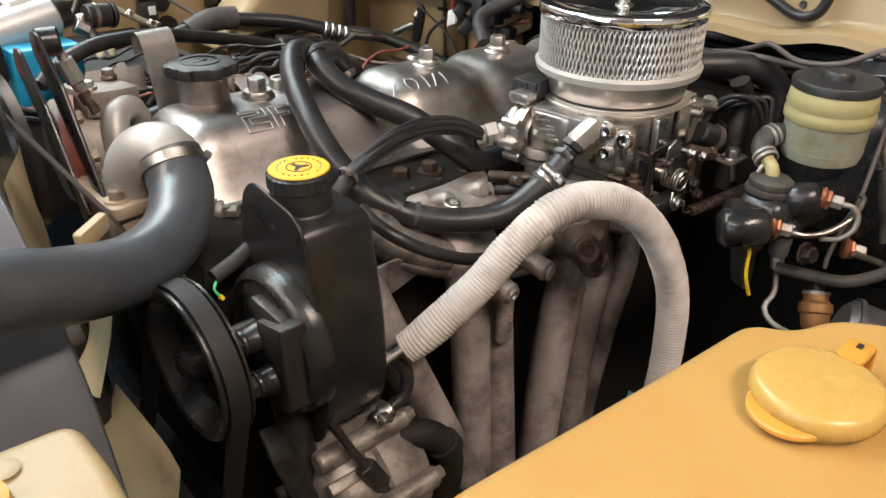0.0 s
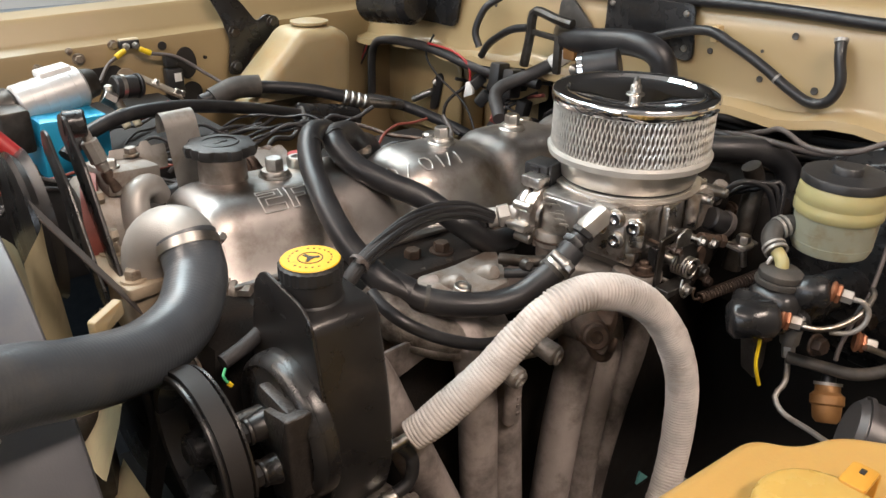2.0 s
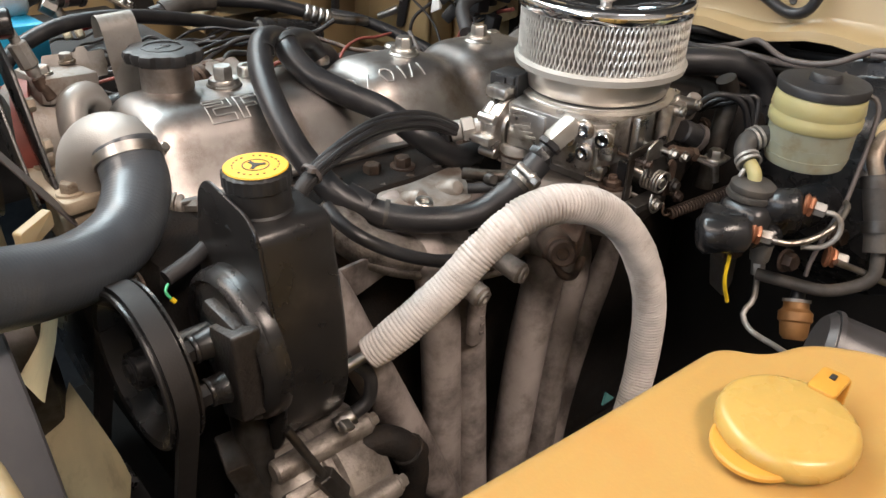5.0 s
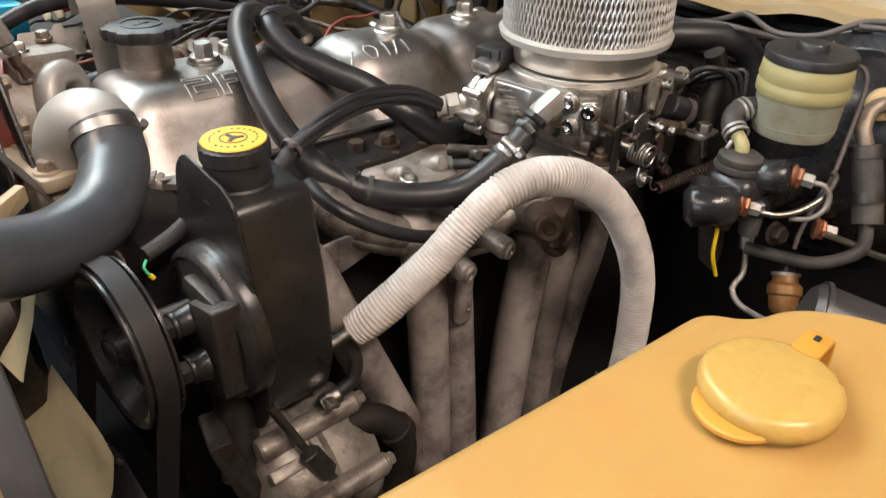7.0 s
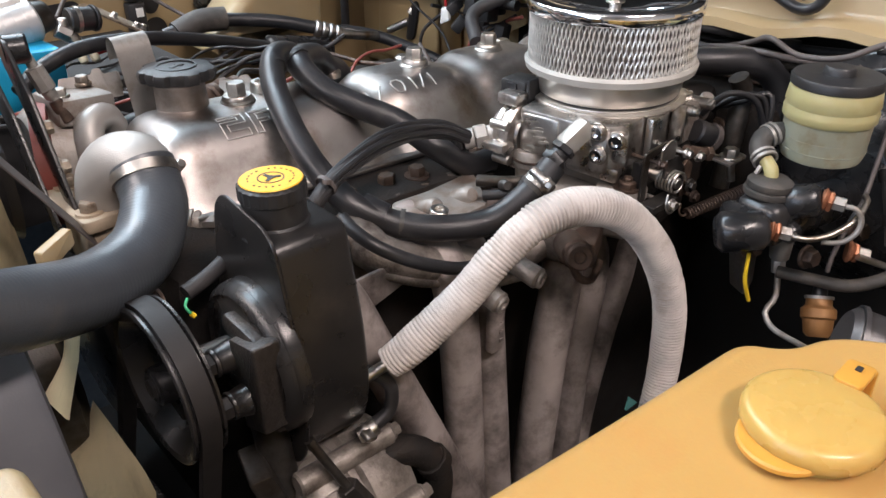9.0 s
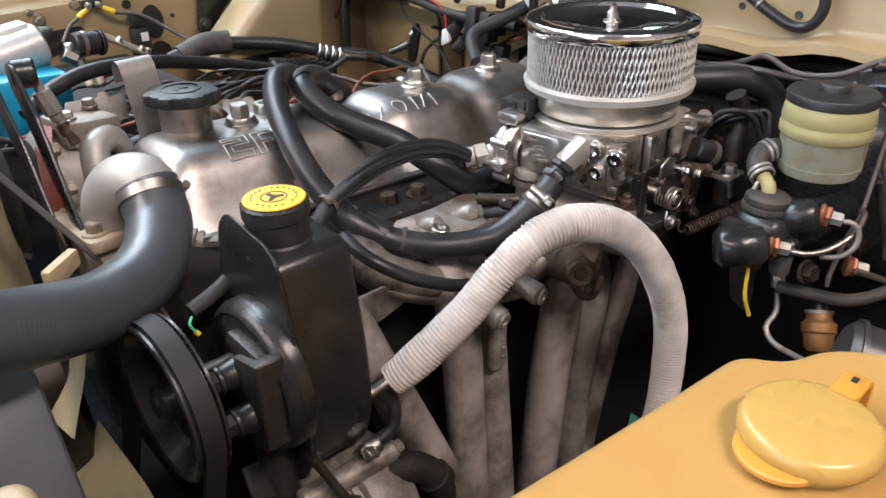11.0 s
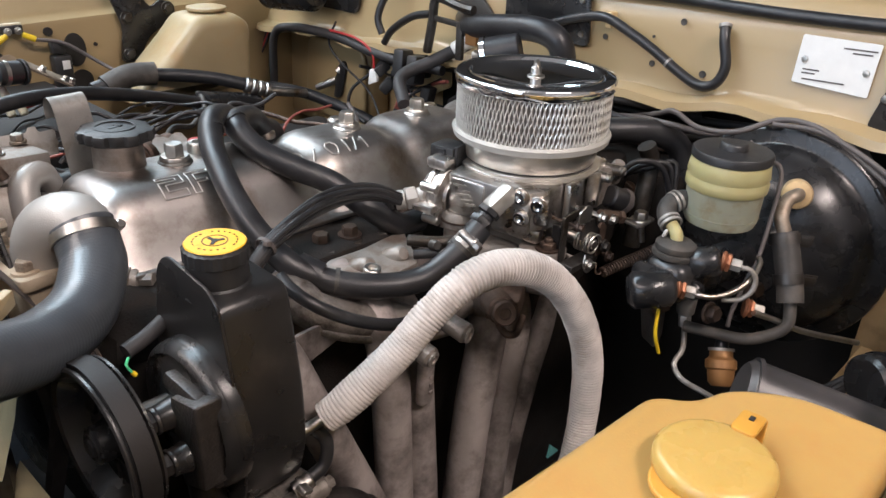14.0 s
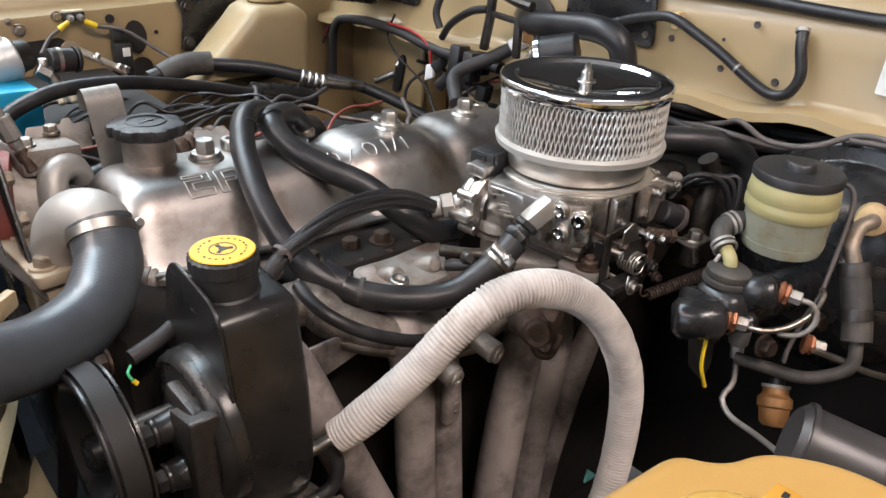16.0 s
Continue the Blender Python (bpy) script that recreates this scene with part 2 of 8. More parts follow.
def add(bm, tmp, m=None):
    if m is not None:
        bmesh.ops.transform(tmp, matrix=m, verts=tmp.verts)
    me = bpy.data.meshes.new("tmp")
    tmp.to_mesh(me)
    tmp.free()
    bm.from_mesh(me)
    bpy.data.meshes.remove(me)
    return bm


def box(bm, c, s, rot=(0, 0, 0), bev=0.0, seg=2):
    t = BM()
    bmesh.ops.create_cube(t, size=1.0, matrix=Matrix.Diagonal((*s, 1)))
    if bev:
        bmesh.ops.bevel(t, geom=t.edges[:], offset=bev, segments=seg, affect="EDGES", profile=0.5)
    return add(bm, t, pose(*c, *rot))


def frame_axes(axis):
    w = Vector(axis).normalized()
    u = w.orthogonal().normalized()
    return u, w.cross(u), w


def lathe(bm, prof, at, axis, seg=24, start=0.0, squash=None):
    u, v, w = frame_axes(axis)
    at = Vector(at)
    rows = []
    for r, d in prof:
        if r < 1e-7:
            rows.append([bm.verts.new(at + w * d)])
        else:
            rows.append([bm.verts.new(at + w * d + (u * math.cos(a) + v * math.sin(a)) * r)
                         for a in [start + 2 * math.pi * i / seg for i in range(seg)]])
    for a, b in zip(rows, rows[1:]):
        for i in range(seg):
            j = (i + 1) % seg
            if len(a) == 1 and len(b) == 1:
                continue
            if len(a) == 1:
                bm.faces.new((a[0], b[i], b[j]))
            elif len(b) == 1:
                bm.faces.new((a[i], a[j], b[0]))
            else:
                bm.faces.new((a[i], a[j], b[j], b[i]))
    return bm


def cyl(bm, a, b, r, r2=None, seg=20, bev=0.0):
    a, b = Vector(a), Vector(b)
    h = (b - a).length
    r2 = r if r2 is None else r2
    e = min(bev, h / 2, r, r2)
    prof = [(0, 0), (r - e, 0)] + ([(r, e)] if e else []) + ([(r2, h - e)] if e else []) + [(r2 - e, h), (0, h)]
    return lathe(bm, prof, a, b - a, seg)


def hexbolt(bm, at, axis, r=0.008, h=0.007, flange=0.0, turn=0.3):
    at, w = Vector(at), Vector(axis).normalized()
    d = 0.0
    if flange:
        lathe(bm, [(0, 0), (flange, 0), (flange, 0.0015), (flange * 0.93, 0.0025), (0, 0.0025)], at, w, 24)
        d = 0.0025
    lathe(bm, [(0, d), (r, d), (r, d + h * 0.82), (r * 0.86, d + h), (0, d + h)], at, w, 6, turn)
    return bm


def capscrew(bm, at, axis, r=0.006, h=0.006):
    return lathe(bm, [(0, 0), (r, 0), (r, h - 0.001), (r - 0.001, h), (r * 0.55, h), (r * 0.5, h - 0.003), (0, h - 0.003)], at, axis, 18)


def spline(pts, step):
    P = [Vector(p) for p in pts]
    P = [P[0] * 2 - P[1]] + P + [P[-1] * 2 - P[-2]]
    dense = []
    for i in range(1, len(P) - 2):
        for k in range(24):
            t = k / 24
            a, b, c, d = P[i - 1], P[i], P[i + 1], P[i + 2]
            dense.append(0.5 * (2 * b + (c - a) * t + (2 * a - 5 * b + 4 * c - d) * t * t + (3 * b - a - 3 * c + d) * t ** 3))
    dense.append(P[-2])
    out, left = [dense[0]], step
    for a, b in zip(dense, dense[1:]):
        L = (b - a).length
        while L >= left and L > 0:
            a = a + (b - a) * (left / L)
            out.append(a)
            L -= left
            left = step
        left -= L
    out.append(dense[-1])
    if len(out) > 2 and (out[-1] - out[-2]).length < step * 0.3:
        out.pop(-2)
    return out


def tube(bm, pts, r, seg=14, step=0.008, rad=None, caps=True, uv=False, rough=0.0):
    """A pipe of radius r along a smooth line through pts; rad(length) scales the radius."""
    line = spline(pts, step)
    n = len(line)
    layer = bm.loops.layers.uv.verify() if uv else None
    tang = [(line[min(i + 1, n - 1)] - line[max(i - 1, 0)]).normalized() for i in range(n)]
    u = tang[0].orthogonal().normalized()
    rows, s, lens = [], 0.0, []
    for i in range(n):
        if i:
            s += (line[i] - line[i - 1]).length
        u = (u - tang[i] * u.dot(tang[i])).normalized()
        v = tang[i].cross(u)
        q = r * (rad(s) if rad else 1.0)
        row = []
        for k in range(seg):
            d = u * math.cos(2 * math.pi * k / seg) + v * math.sin(2 * math.pi * k / seg)
            g = 1.0 + (rough * noise.noise((line[i] + d * r) * 240) + rough * noise.noise((line[i] + d * r) * 70) if rough else 0.0)
            row.append(bm.verts.new(line[i] + d * q * g))
        rows.append(row)
        lens.append(s)
    for i in range(n - 1):
        for k in range(seg):
            j = (k + 1) % seg
            f = bm.faces.new((rows[i][k], rows[i][j], rows[i + 1][j], rows[i + 1][k]))
            if uv:
                for lp, (kk, ii) in zip(f.loops, ((k, i), (k + 1, i), (k + 1, i + 1), (k, i + 1))):
                    lp[layer].uv = (kk / seg * 2 * math.pi * r, lens[ii])
    if caps:
        bm.faces.new(rows[0][::-1])
        bm.faces.new(rows[-1])
    return bm


def rounded(poly, rads, n=5):
    out, m = [], len(poly)
    if not isinstance(rads, (list, tuple)):
        rads = [rads] * m
    for i in range(m):
        p, a, b = Vector(poly[i]), Vector(poly[i - 1]), Vector(poly[(i + 1) % m])
        r = rads[i]
        if r <= 0:
            out.append(p)
            continue
        da, db = (a - p), (b - p)
        ra = min(r, da.length * 0.48, db.length * 0.48)
        pa, pb = p + da.normalized() * ra, p + db.normalized() * ra
        for k in range(n + 1):
            t = k / n
            out.append((1 - t) ** 2 * pa + 2 * t * (1 - t) * p + t * t * pb)
    return out


def prism(bm, poly, at, u, v, depth, bev=0.0, seg=2):
    """A plate with the outline poly (in u, v from at), thickened along depth (a vector)."""
    t = BM()
    at, u, v, depth = Vector(at), Vector(u), Vector(v), Vector(depth)
    vs = [t.verts.new(at + u * p[0] + v * p[1]) for p in poly]
    f = t.faces.new(vs)
    g = bmesh.ops.extrude_face_region(t, geom=[f])
    bmesh.ops.translate(t, verts=[e for e in g["geom"] if isinstance(e, bmesh.types.BMVert)], vec=depth)
    bmesh.ops.recalc_face_normals(t, faces=t.faces)
    if bev:
        rim = [e for e in t.edges if len(e.link_faces) == 2 and any(len(fc.verts) == len(poly) for fc in e.link_faces)]
        bmesh.ops.bevel(t, geom=rim, offset=bev, segments=seg, affect="EDGES", profile=0.5)
    return add(bm, t)


def ring(bm, at, axis, r_in, r_out, w, seg=32):
    return lathe(bm, [(r_in, 0), (r_out, 0), (r_out, w), (r_in, w), (r_in, 0)], at, axis, seg)


X, Y, Z = Vector((1, 0, 0)), Vector((0, 1, 0)), Vector((0, 0, 1))

# ---- workshop ----
def slab(name, lo, hi, material, label, category="wall"):
    bm = BM()
    c = [(a + b) / 2 for a, b in zip(lo, hi)]
    box(bm, c, [b - a for a, b in zip(lo, hi)])
    return solo(name, bm, material, (c[0], c[1], lo[2]), label, category, kind="structure", smooth=0)


# unseen room added round the car; the gap to the west admits sky light
slab("floor", (-5, -4, -0.1), (6, 6, 0), M["concrete"], "grey worn concrete workshop floor under the car", "floor")
slab("ceiling", (-5, -4, 3.4), (6, 6, 3.5), M["roofmat"], "plain grey workshop ceiling with tube lights", "ceiling")
slab("wall_east", (6, -4, 0), (6.1, 6, 3.4), M["plaster"], "plain painted workshop wall in shade")
slab("wall_north", (-5, 6, 0), (6, 6.1, 3.4), M["plaster"], "plain painted workshop wall behind the car")
slab("wall_south", (-5, -4.1, 0), (6, -4, 3.4), M["plaster"], "plain painted workshop wall behind the camera")
slab("wall_west_a", (-5.1, -4, 0), (-5, -1.6, 3.4), M["plaster"], "unseen workshop wall beside the added door opening")
slab("wall_west_b", (-5.1, 2.6, 0), (-5, 6, 3.4), M["plaster"], "unseen workshop wall beside the added door opening")
slab("wall_west_c", (-5.1, -1.6, 3.1), (-5, 2.6, 3.4), M["plaster"], "lintel over the added, unseen door opening")
slab("ground", (-40, -30, -0.2), (40, 30, -0.11), M["concrete"], "unseen grey concrete yard outside the added door opening", "ground")
# housings and glowing diffusers for the added lamps, all out of view
for _x, _y, _w in TUBES + tuple((x, y, 2) for x, y in COOL):
    _sx, _sy = (1.54, 0.44) if _w == 1 else (1.94, 0.94) if _w else (0.44, 1.54)
    _t = thing("ceiling_light", (_x, _y, 3.4), "unseen tube light added under the ceiling", "ceiling light", "workshop lights")
    _b = BM()
    box(_b, (_x, _y, 3.37), (_sx, _sy, 0.06), bev=0.01)
    part("housing", _b, M["white"], _t)
    _b = BM()
    box(_b, (_x, _y, 3.335), (_sx * 0.85, _sy * 0.96, 0.01), bev=0.003)
    part("diffuser", _b, M["glow"], _t, "glowing diffuser")

# ---- body of the car round the engine ----
# cowl panel: a pressed sheet in front of the cabin with a rolled lower lip
def cowl():
    bm = BM()
    prof = [(0.915, -0.004), (0.890, 0.000), (0.893, 0.010), (0.914, 0.016), (0.920, 0.028), (0.922, 0.078), (0.930, 0.112), (0.938, 0.120)]
    ys = [1.62 - 0.03 * i for i in range(61)]
    rows = []
    for y in ys:
        zl = 1.197 + 0.041 * (1.30 - y)
        wav = 0.004 * math.sin(y * 23) + 0.003 * math.sin(y * 51 + 1)
        rows.append([bm.verts.new((x + (wav if i < 3 else 0), y, zl + d + (wav * 0.8 if i < 4 else 0))) for i, (x, d) in enumerate(prof)])
    for a, b in zip(rows, rows[1:]):
        for i in range(len(prof) - 1):
            bm.faces.new((a[i], a[i + 1], b[i + 1], b[i]))
    g = bmesh.ops.solidify(bm, geom=bm.faces[:], thickness=-0.002)
    return bm


COWL = thing("wall_cowl", (0.92, 0.6, 1.2), "beige painted cowl panel with holes above the firewall", "car body panel", kind="structure")
part("cowl_sheet", cowl(), M["beige"], COWL)


def cz(y):
    return 1.197 + 0.041 * (1.30 - y)


# ledge, rubber seal and top of the cowl
bm = BM()
tube(bm, [(0.926, 1.6, cz(1.6) + 0.118), (0.926, 1.0, cz(1.0) + 0.122), (0.926, 0.55, cz(0.55) + 0.125), (0.926, 0.3, cz(0.3) + 0.115), (0.926, -0.2, cz(-0.2) + 0.113)], 0.007, 10, 0.05)
part("hood_seal", bm, M["rubber"], COWL, "black rubber hood seal")
bm = BM()
prism(bm, rounded([(0.934, 0.121), (0.946, 0.135), (1.00, 0.150), (1.12, 0.158), (1.12, 0.10), (0.936, 0.10)], [0.002, 0.012, 0.02, 0, 0, 0]), (0, 1.62, cz(1.62)), X, Z, (0, -1.85, 1.85 * 0.041), 0)
part("cowl_top", bm, M["beige"], COWL, "beige top of the cowl")
bm = BM()
box(bm, (1.16, 0.7, 1.40), (0.05, 1.8, 0.10), (2.3, 0, 0), 0.01)
part("cowl_vent", bm, M["plastic"], COWL, "black vent and wiper well")
# holes as dark discs on the uncut sheet, their shade put into the colour
for _y, _z, _r in ((0.459, 1.328, 0.0052), (0.566, 1.294, 0.0048), (0.493, 1.272, 0.0050), (0.424, 1.271, 0.0055), (0.496, 1.305, 0.0026), (0.985, 1.298, 0.005), (0.965, 1.303, 0.004)):
    bm = BM()
    _r *= 0.72
    lathe(bm, [(0, 0.0006), (_r * 0.86, 0.0006), (_r, 0.0010), (_r * 1.12, 0.0008), (_r * 1.15, 0.0)], (0.9195, _y, _z), -X, 18)
    part("dark_hole_disc", bm, M["oldrub"], COWL)

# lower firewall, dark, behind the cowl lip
slab("wall_firewall", (1.02, 0.192, 0.55), (1.05, 0.95, 1.235), M["dark"], "near-black firewall below the cowl")
slab("wall_firewall_b", (1.03, 0.95, 0.6), (1.06, 1.62, 1.21), M["seam"], "beige lower firewall behind wiring", "car body panel")
bm = BM()
box(bm, (1.0, 1.23, 1.10), (0.06, 0.27, 0.19), bev=0.02, seg=3)
HB = thing("heater_cover", (1.0, 1.23, 1.0), "beige raised firewall panel with a black grommet", "car body panel", kind="structure")
part("panel", bm, M["beige"], HB)
bm = BM()
prism(bm, rounded([(-0.012, -0.035), (0.012, -0.035), (0.014, 0.03), (0.0, 0.045), (-0.014, 0.03)], 0.01), (0.9615, 1.165, 1.112), Vector((0, -0.97, 0.24)), Vector((0, -0.24, 0.97)), (-0.006, 0, 0), 0.002)
part("grommet", bm, M["rubber"], HB, "black rubber grommet")

bm = BM()
cyl(bm, (0.960, 1.178, 1.112), (0.938, 1.214, 1.092), 0.0075, 0.0065, 12, 0.001)
cyl(bm, (0.958, 1.170, 1.128), (0.962, 1.165, 1.140), 0.0075, 0.006, 12, 0.001)
part("cable_end", bm, M["steel"], HB, "plated cable end in the grommet")
bm = BM()
prism(bm, rounded([(1.285, 1.030), (1.100, 1.030), (1.100, 1.172), (1.13, 1.186), (1.27, 1.182)], 0.018), (0.972, 0, 0), Y, Z, (-0.010, 0, 0), 0.006, 3)
part("raised_pressing", bm, M["beige"], HB)

# far inner fender and its rail
FEND = thing("wall_fender", (0.5, 1.35, 1.0), "beige painted inner fender panel with holes", "car body panel", kind="structure")


def strip(bm, prof, x0, x1, slope, n=24):
    rows = []
    for i in range(n + 1):
        x = x0 + (x1 - x0) * i / n
        rows.append([bm.verts.new((x, y, z + slope * (x - 0.5))) for y, z in prof])
    for a, b in zip(rows, rows[1:]):
        for i in range(len(prof) - 1):
            bm.faces.new((a[i], a[i + 1], b[i + 1], b[i]))
    bmesh.ops.solidify(bm, geom=bm.faces[:], thickness=0.002)
    return bm


part("side_sheet", strip(BM(), [(1.34, 0.95), (1.335, 1.15), (1.332, 1.236), (1.334, 1.243), (1.345, 1.249), (1.352, 1.256), (1.356, 1.286), (1.362, 1.292), (1.42, 1.295), (1.43, 1.290), (1.433, 1.262)], -0.4, 1.03, 0.028), M["beige"], FEND)
# plain block added as the dark bluish backdrop beyond the fender
bm = BM()
box(bm, (0.35, 1.80, 0.75), (2.4, 0.7, 0.9), bev=0.05)
solo("far_backdrop_block", bm, M["bluegrey"], (0.35, 1.8, 0.3), "dark blue-grey block added as backdrop beyond the far fender", "car")
# near-black plates carry the shade of holes; the fender sheet stays whole
for _x, _z, _r, _s in ((0.535, 1.195, 0.018, 1.5), (0.497, 1.228, 0.007, 1), (0.54, 1.143, 0.018, 1.0), (0.57, 1.20, 0.003, 1), (0.49, 1.13, 0.014, 1.0), (0.572, 1.128, 0.016, 0.6)):
    bm = BM()
    prism(bm, [(_r * math.cos(a), _r * _s * math.sin(a)) for a in [2 * math.pi * i / 24 for i in range(24)]], (_x, 1.3325 + (1.2 - _z) * 0.03, _z), X, Z, (0, -0.0035, 0), 0)
    part("dark_hole_disc", bm, M["dark"], FEND)

# one more hole's shade, as a near-black plate
bm = BM()
prism(bm, rounded([(0.355, 1.168), (0.425, 1.172), (0.430, 1.190), (0.420, 1.206), (0.360, 1.203)], 0.008), (0, 1.3325, 0), X, Z, (0, -0.0035, 0), 0)
part("dark_hole_disc", bm, M["dark"], FEND)
for _x, _z, _r in ((0.362, 1.222, 0.007), (0.350, 1.236, 0.004), (0.418, 1.238, 0.006), (0.300, 1.215, 0.005)):
    part("fender_bolt", hexbolt(BM(), (_x, 1.332, _z), -Y, _r, _r * 0.8, _r * 1.4), M["oldbolt"], FEND)

# near fender edge and inner splash panels that close the bay
slab("wall_fender_near", (-0.4, -0.20, 0.4), (1.0, -0.03, 1.175), M["beige"], "beige inner panel of the near fender", "car body panel")
bm = BM()
prism(bm, rounded([(-0.16, -0.03), (0.035, -0.03), (0.045, -0.006), (0.03, 0.004), (-0.16, 0.018)], [0, 0.004, 0.006, 0.01, 0]), (-0.4, 0, 1.205), Y, Z, (1.4, 0, 0), 0)
solo("fender_ledge", bm, M["beige"], (0.3, -0.05, 1.17), "beige painted ledge of the near fender", "car body panel", kind="structure")
slab("splash_guard", (-0.4, -0.03, 0.45), (1.0, 0.0, 1.0), M["dark"], "near-black splash guard inside the near fender", "splash guard")
slab("wheel_arch", (0.70, 0.0, 0.5), (0.95, 0.175, 0.985), M["seam"], "dusty beige wheel arch panel beside the booster", "car body panel")
slab("wall_firewall_c", (0.985, 0.0, 0.5), (1.02, 0.19, 1.225), M["seam"], "dusty beige firewall corner beside the booster", "car body panel")
slab("under_tray", (-0.4, 0.0, 0.42), (1.03, 1.34, 0.45), M["dark"], "near-black sheet closing the bay under the engine", "under tray")
slab("radiator", (-0.14, 0.15, 0.5), (-0.07, 1.25, 1.24), M["dark"], "dark radiator core behind the fan shroud", "radiator")

# raised hood above the bay
bm = BM()
box(bm, (0.83, 0.67, 2.03), (0.03, 1.62, 1.32), (0, -14, 0), 0.012)
solo("hood", bm, M["dark"], (0.98, 0.67, 1.45), "raised hood with a dark underside above the engine", "car hood")

# ---- engine ----
bm = BM()
box(bm, (0.60, 0.66, 0.86), (0.66, 0.30, 0.42), bev=0.02)
box(bm, (0.60, 0.64, 0.62), (0.60, 0.24, 0.2), bev=0.03)
ENG = thing("engine_block", (0.6, 0.66, 0.5), "greasy dark cast iron engine block", "engine")
part("block", bm, M["block"], ENG)
bm = BM()
box(bm, (0.60, 0.655, 1.10), (0.66, 0.22, 0.075), (0, 1.5, 0), 0.012)
part("cylinder_head", bm, M["block"], ENG, "grimy cast cylinder head")
for _x in (0.33, 0.45, 0.57, 0.69, 0.81):
    bm = BM()
    hexbolt(bm, (_x, 0.575, 1.142 - (_x - 0.3) * 0.03), Z, 0.009, 0.010, 0.013, _x * 9)
    part("head_bolt", bm, M["rusty"], ENG)


# valve cover: a waisted pressing with rounded shoulders
VC = thing("valve_cover", (0.58, 0.685, 1.15), "brushed aluminium valve cover with raised marks and oil filler", "valve cover")


def vz(x):
    return -0.035 * (x - 0.355)


VC_DIPS = (0.490, 0.628, 0.770)


def vc_section(x):
    """Half width at the crown and at the base, height of crown and base, at x."""
    e0, e1 = min(1.0, (x - 0.259) / 0.034), min(1.0, (0.918 - x) / 0.034)
    end = math.sqrt(max(0.0, 1 - (1 - max(0.0, min(e0, e1))) ** 2.4))
    val = sum(math.exp(-((x - c) / 0.020) ** 2) for c in VC_DIPS)
    wt = 0.050 - 0.010 * val - (1 - end) * 0.010
    wb = 0.078 - 0.006 * val - (1 - end) * 0.012
    top = 1.2165 + vz(x) - 0.009 * val - (1 - end) * 0.030
    return wt, wb, top, 1.150 + vz(x)


def vc_half(x):
    wt, wb, top, zb = vc_section(x)
    h = top - zb
    p = [(wb + 0.004, 0), (wb + 0.001, 0.004), (wb - 0.003, 0.010), (wt + 0.013, h * 0.48), (wt + 0.003, h * 0.74), (wt - 0.010, h * 0.915), (wt - 0.024, h * 0.985), (wt - 0.036, h), (0.0, h + 0.0005)]
    return [(q.x, zb + q.y) for q in (Vector((v.x, v.y)) for v in spline([(a, b, 0) for a, b in p], 0.0035))]


def valve_cover():
    bm = BM()
    n, k = 110, 26
    rows = []
    for i in range(n + 1):
        x = 0.259 + (0.918 - 0.259) * i / n
        half = vc_half(x)
        m = len(half) - 1
        pick = []
        for j in range(k + 1):
            f = j / k * m
            a = min(int(f), m - 1)
            pick.append((half[a][0] + (half[a + 1][0] - half[a][0]) * (f - a), half[a][1] + (half[a + 1][1] - half[a][1]) * (f - a)))
        rows.append([bm.verts.new((x, 0.685 - w, z)) for w, z in pick] + [bm.verts.new((x, 0.685 + w, z)) for w, z in pick[-2::-1]])
    for a, b in zip(rows, rows[1:]):
        for j in range(len(a) - 1):
            bm.faces.new((a[j], b[j], b[j + 1], a[j + 1]))
    bm.faces.new(rows[0])
    bm.faces.new(rows[-1][::-1])
    return bm


part("cover_shell", valve_cover(), M["cover"], VC, smooth=60)
bm = BM()
prism(bm, rounded([(0.252, 0.600), (0.925, 0.600), (0.925, 0.770), (0.252, 0.770)], 0.03), (0, 0, 1.1445 + 0.003), X + Z * -0.035, Y, (0, 0, 0.005), 0.002)
bmesh.ops.translate(bm, verts=bm.verts, vec=(0, 0, 0.0124))
part("flange", bm, M["cover"], VC)
bm = BM()
prism(bm, rounded([(0.254, 0.602), (0.923, 0.602), (0.923, 0.768), (0.254, 0.768)], 0.03), (0, 0, 1.1445), X + Z * -0.035, Y, (0, 0, 0.0028), 0)
bmesh.ops.translate(bm, verts=bm.verts, vec=(0, 0, 0.0124))
part("gasket", bm, M["rubber"], VC, "black gasket")
for _x, _f in ((0.361, 1), (0.577, 1), (0.691, 1), (0.85, 1)):
    bm = BM()
    z = 1.2150 + vz(_x)
    lathe(bm, [(0, 0), (0.017, 0), (0.0165, 0.003), (0.0145, 0.0045), (0.0145, 0.006), (0.013, 0.0085), (0, 0.0085)], (_x, 0.685, z), Z, 28)
    hexbolt(bm, (_x, 0.685, z + 0.0085), Z, 0.0095, 0.012, 0, _x * 7)
    part("cover_bolt", bm, M["steel"], VC)
bm = BM()
lathe(bm, [(0, 0), (0.011, 0), (0.011, 0.016), (0.0095, 0.018), (0.006, 0.018), (0.005, 0.012), (0, 0.012)], (0.395, 0.70, 1.208), Z, 24)
part("vent_nut", bm, M["steel"], VC)
for _x, _y in ((0.50, 0.735), (0.60, 0.735), (0.75, 0.72)):
    bm = BM()
    lathe(bm, [(0, 0), (0.010, 0), (0.010, 0.006), (0.007, 0.009), (0, 0.009)], (_x, _y, 1.205 + vz(_x)), Z, 18)
    part("plug", bm, M["steel"], VC)
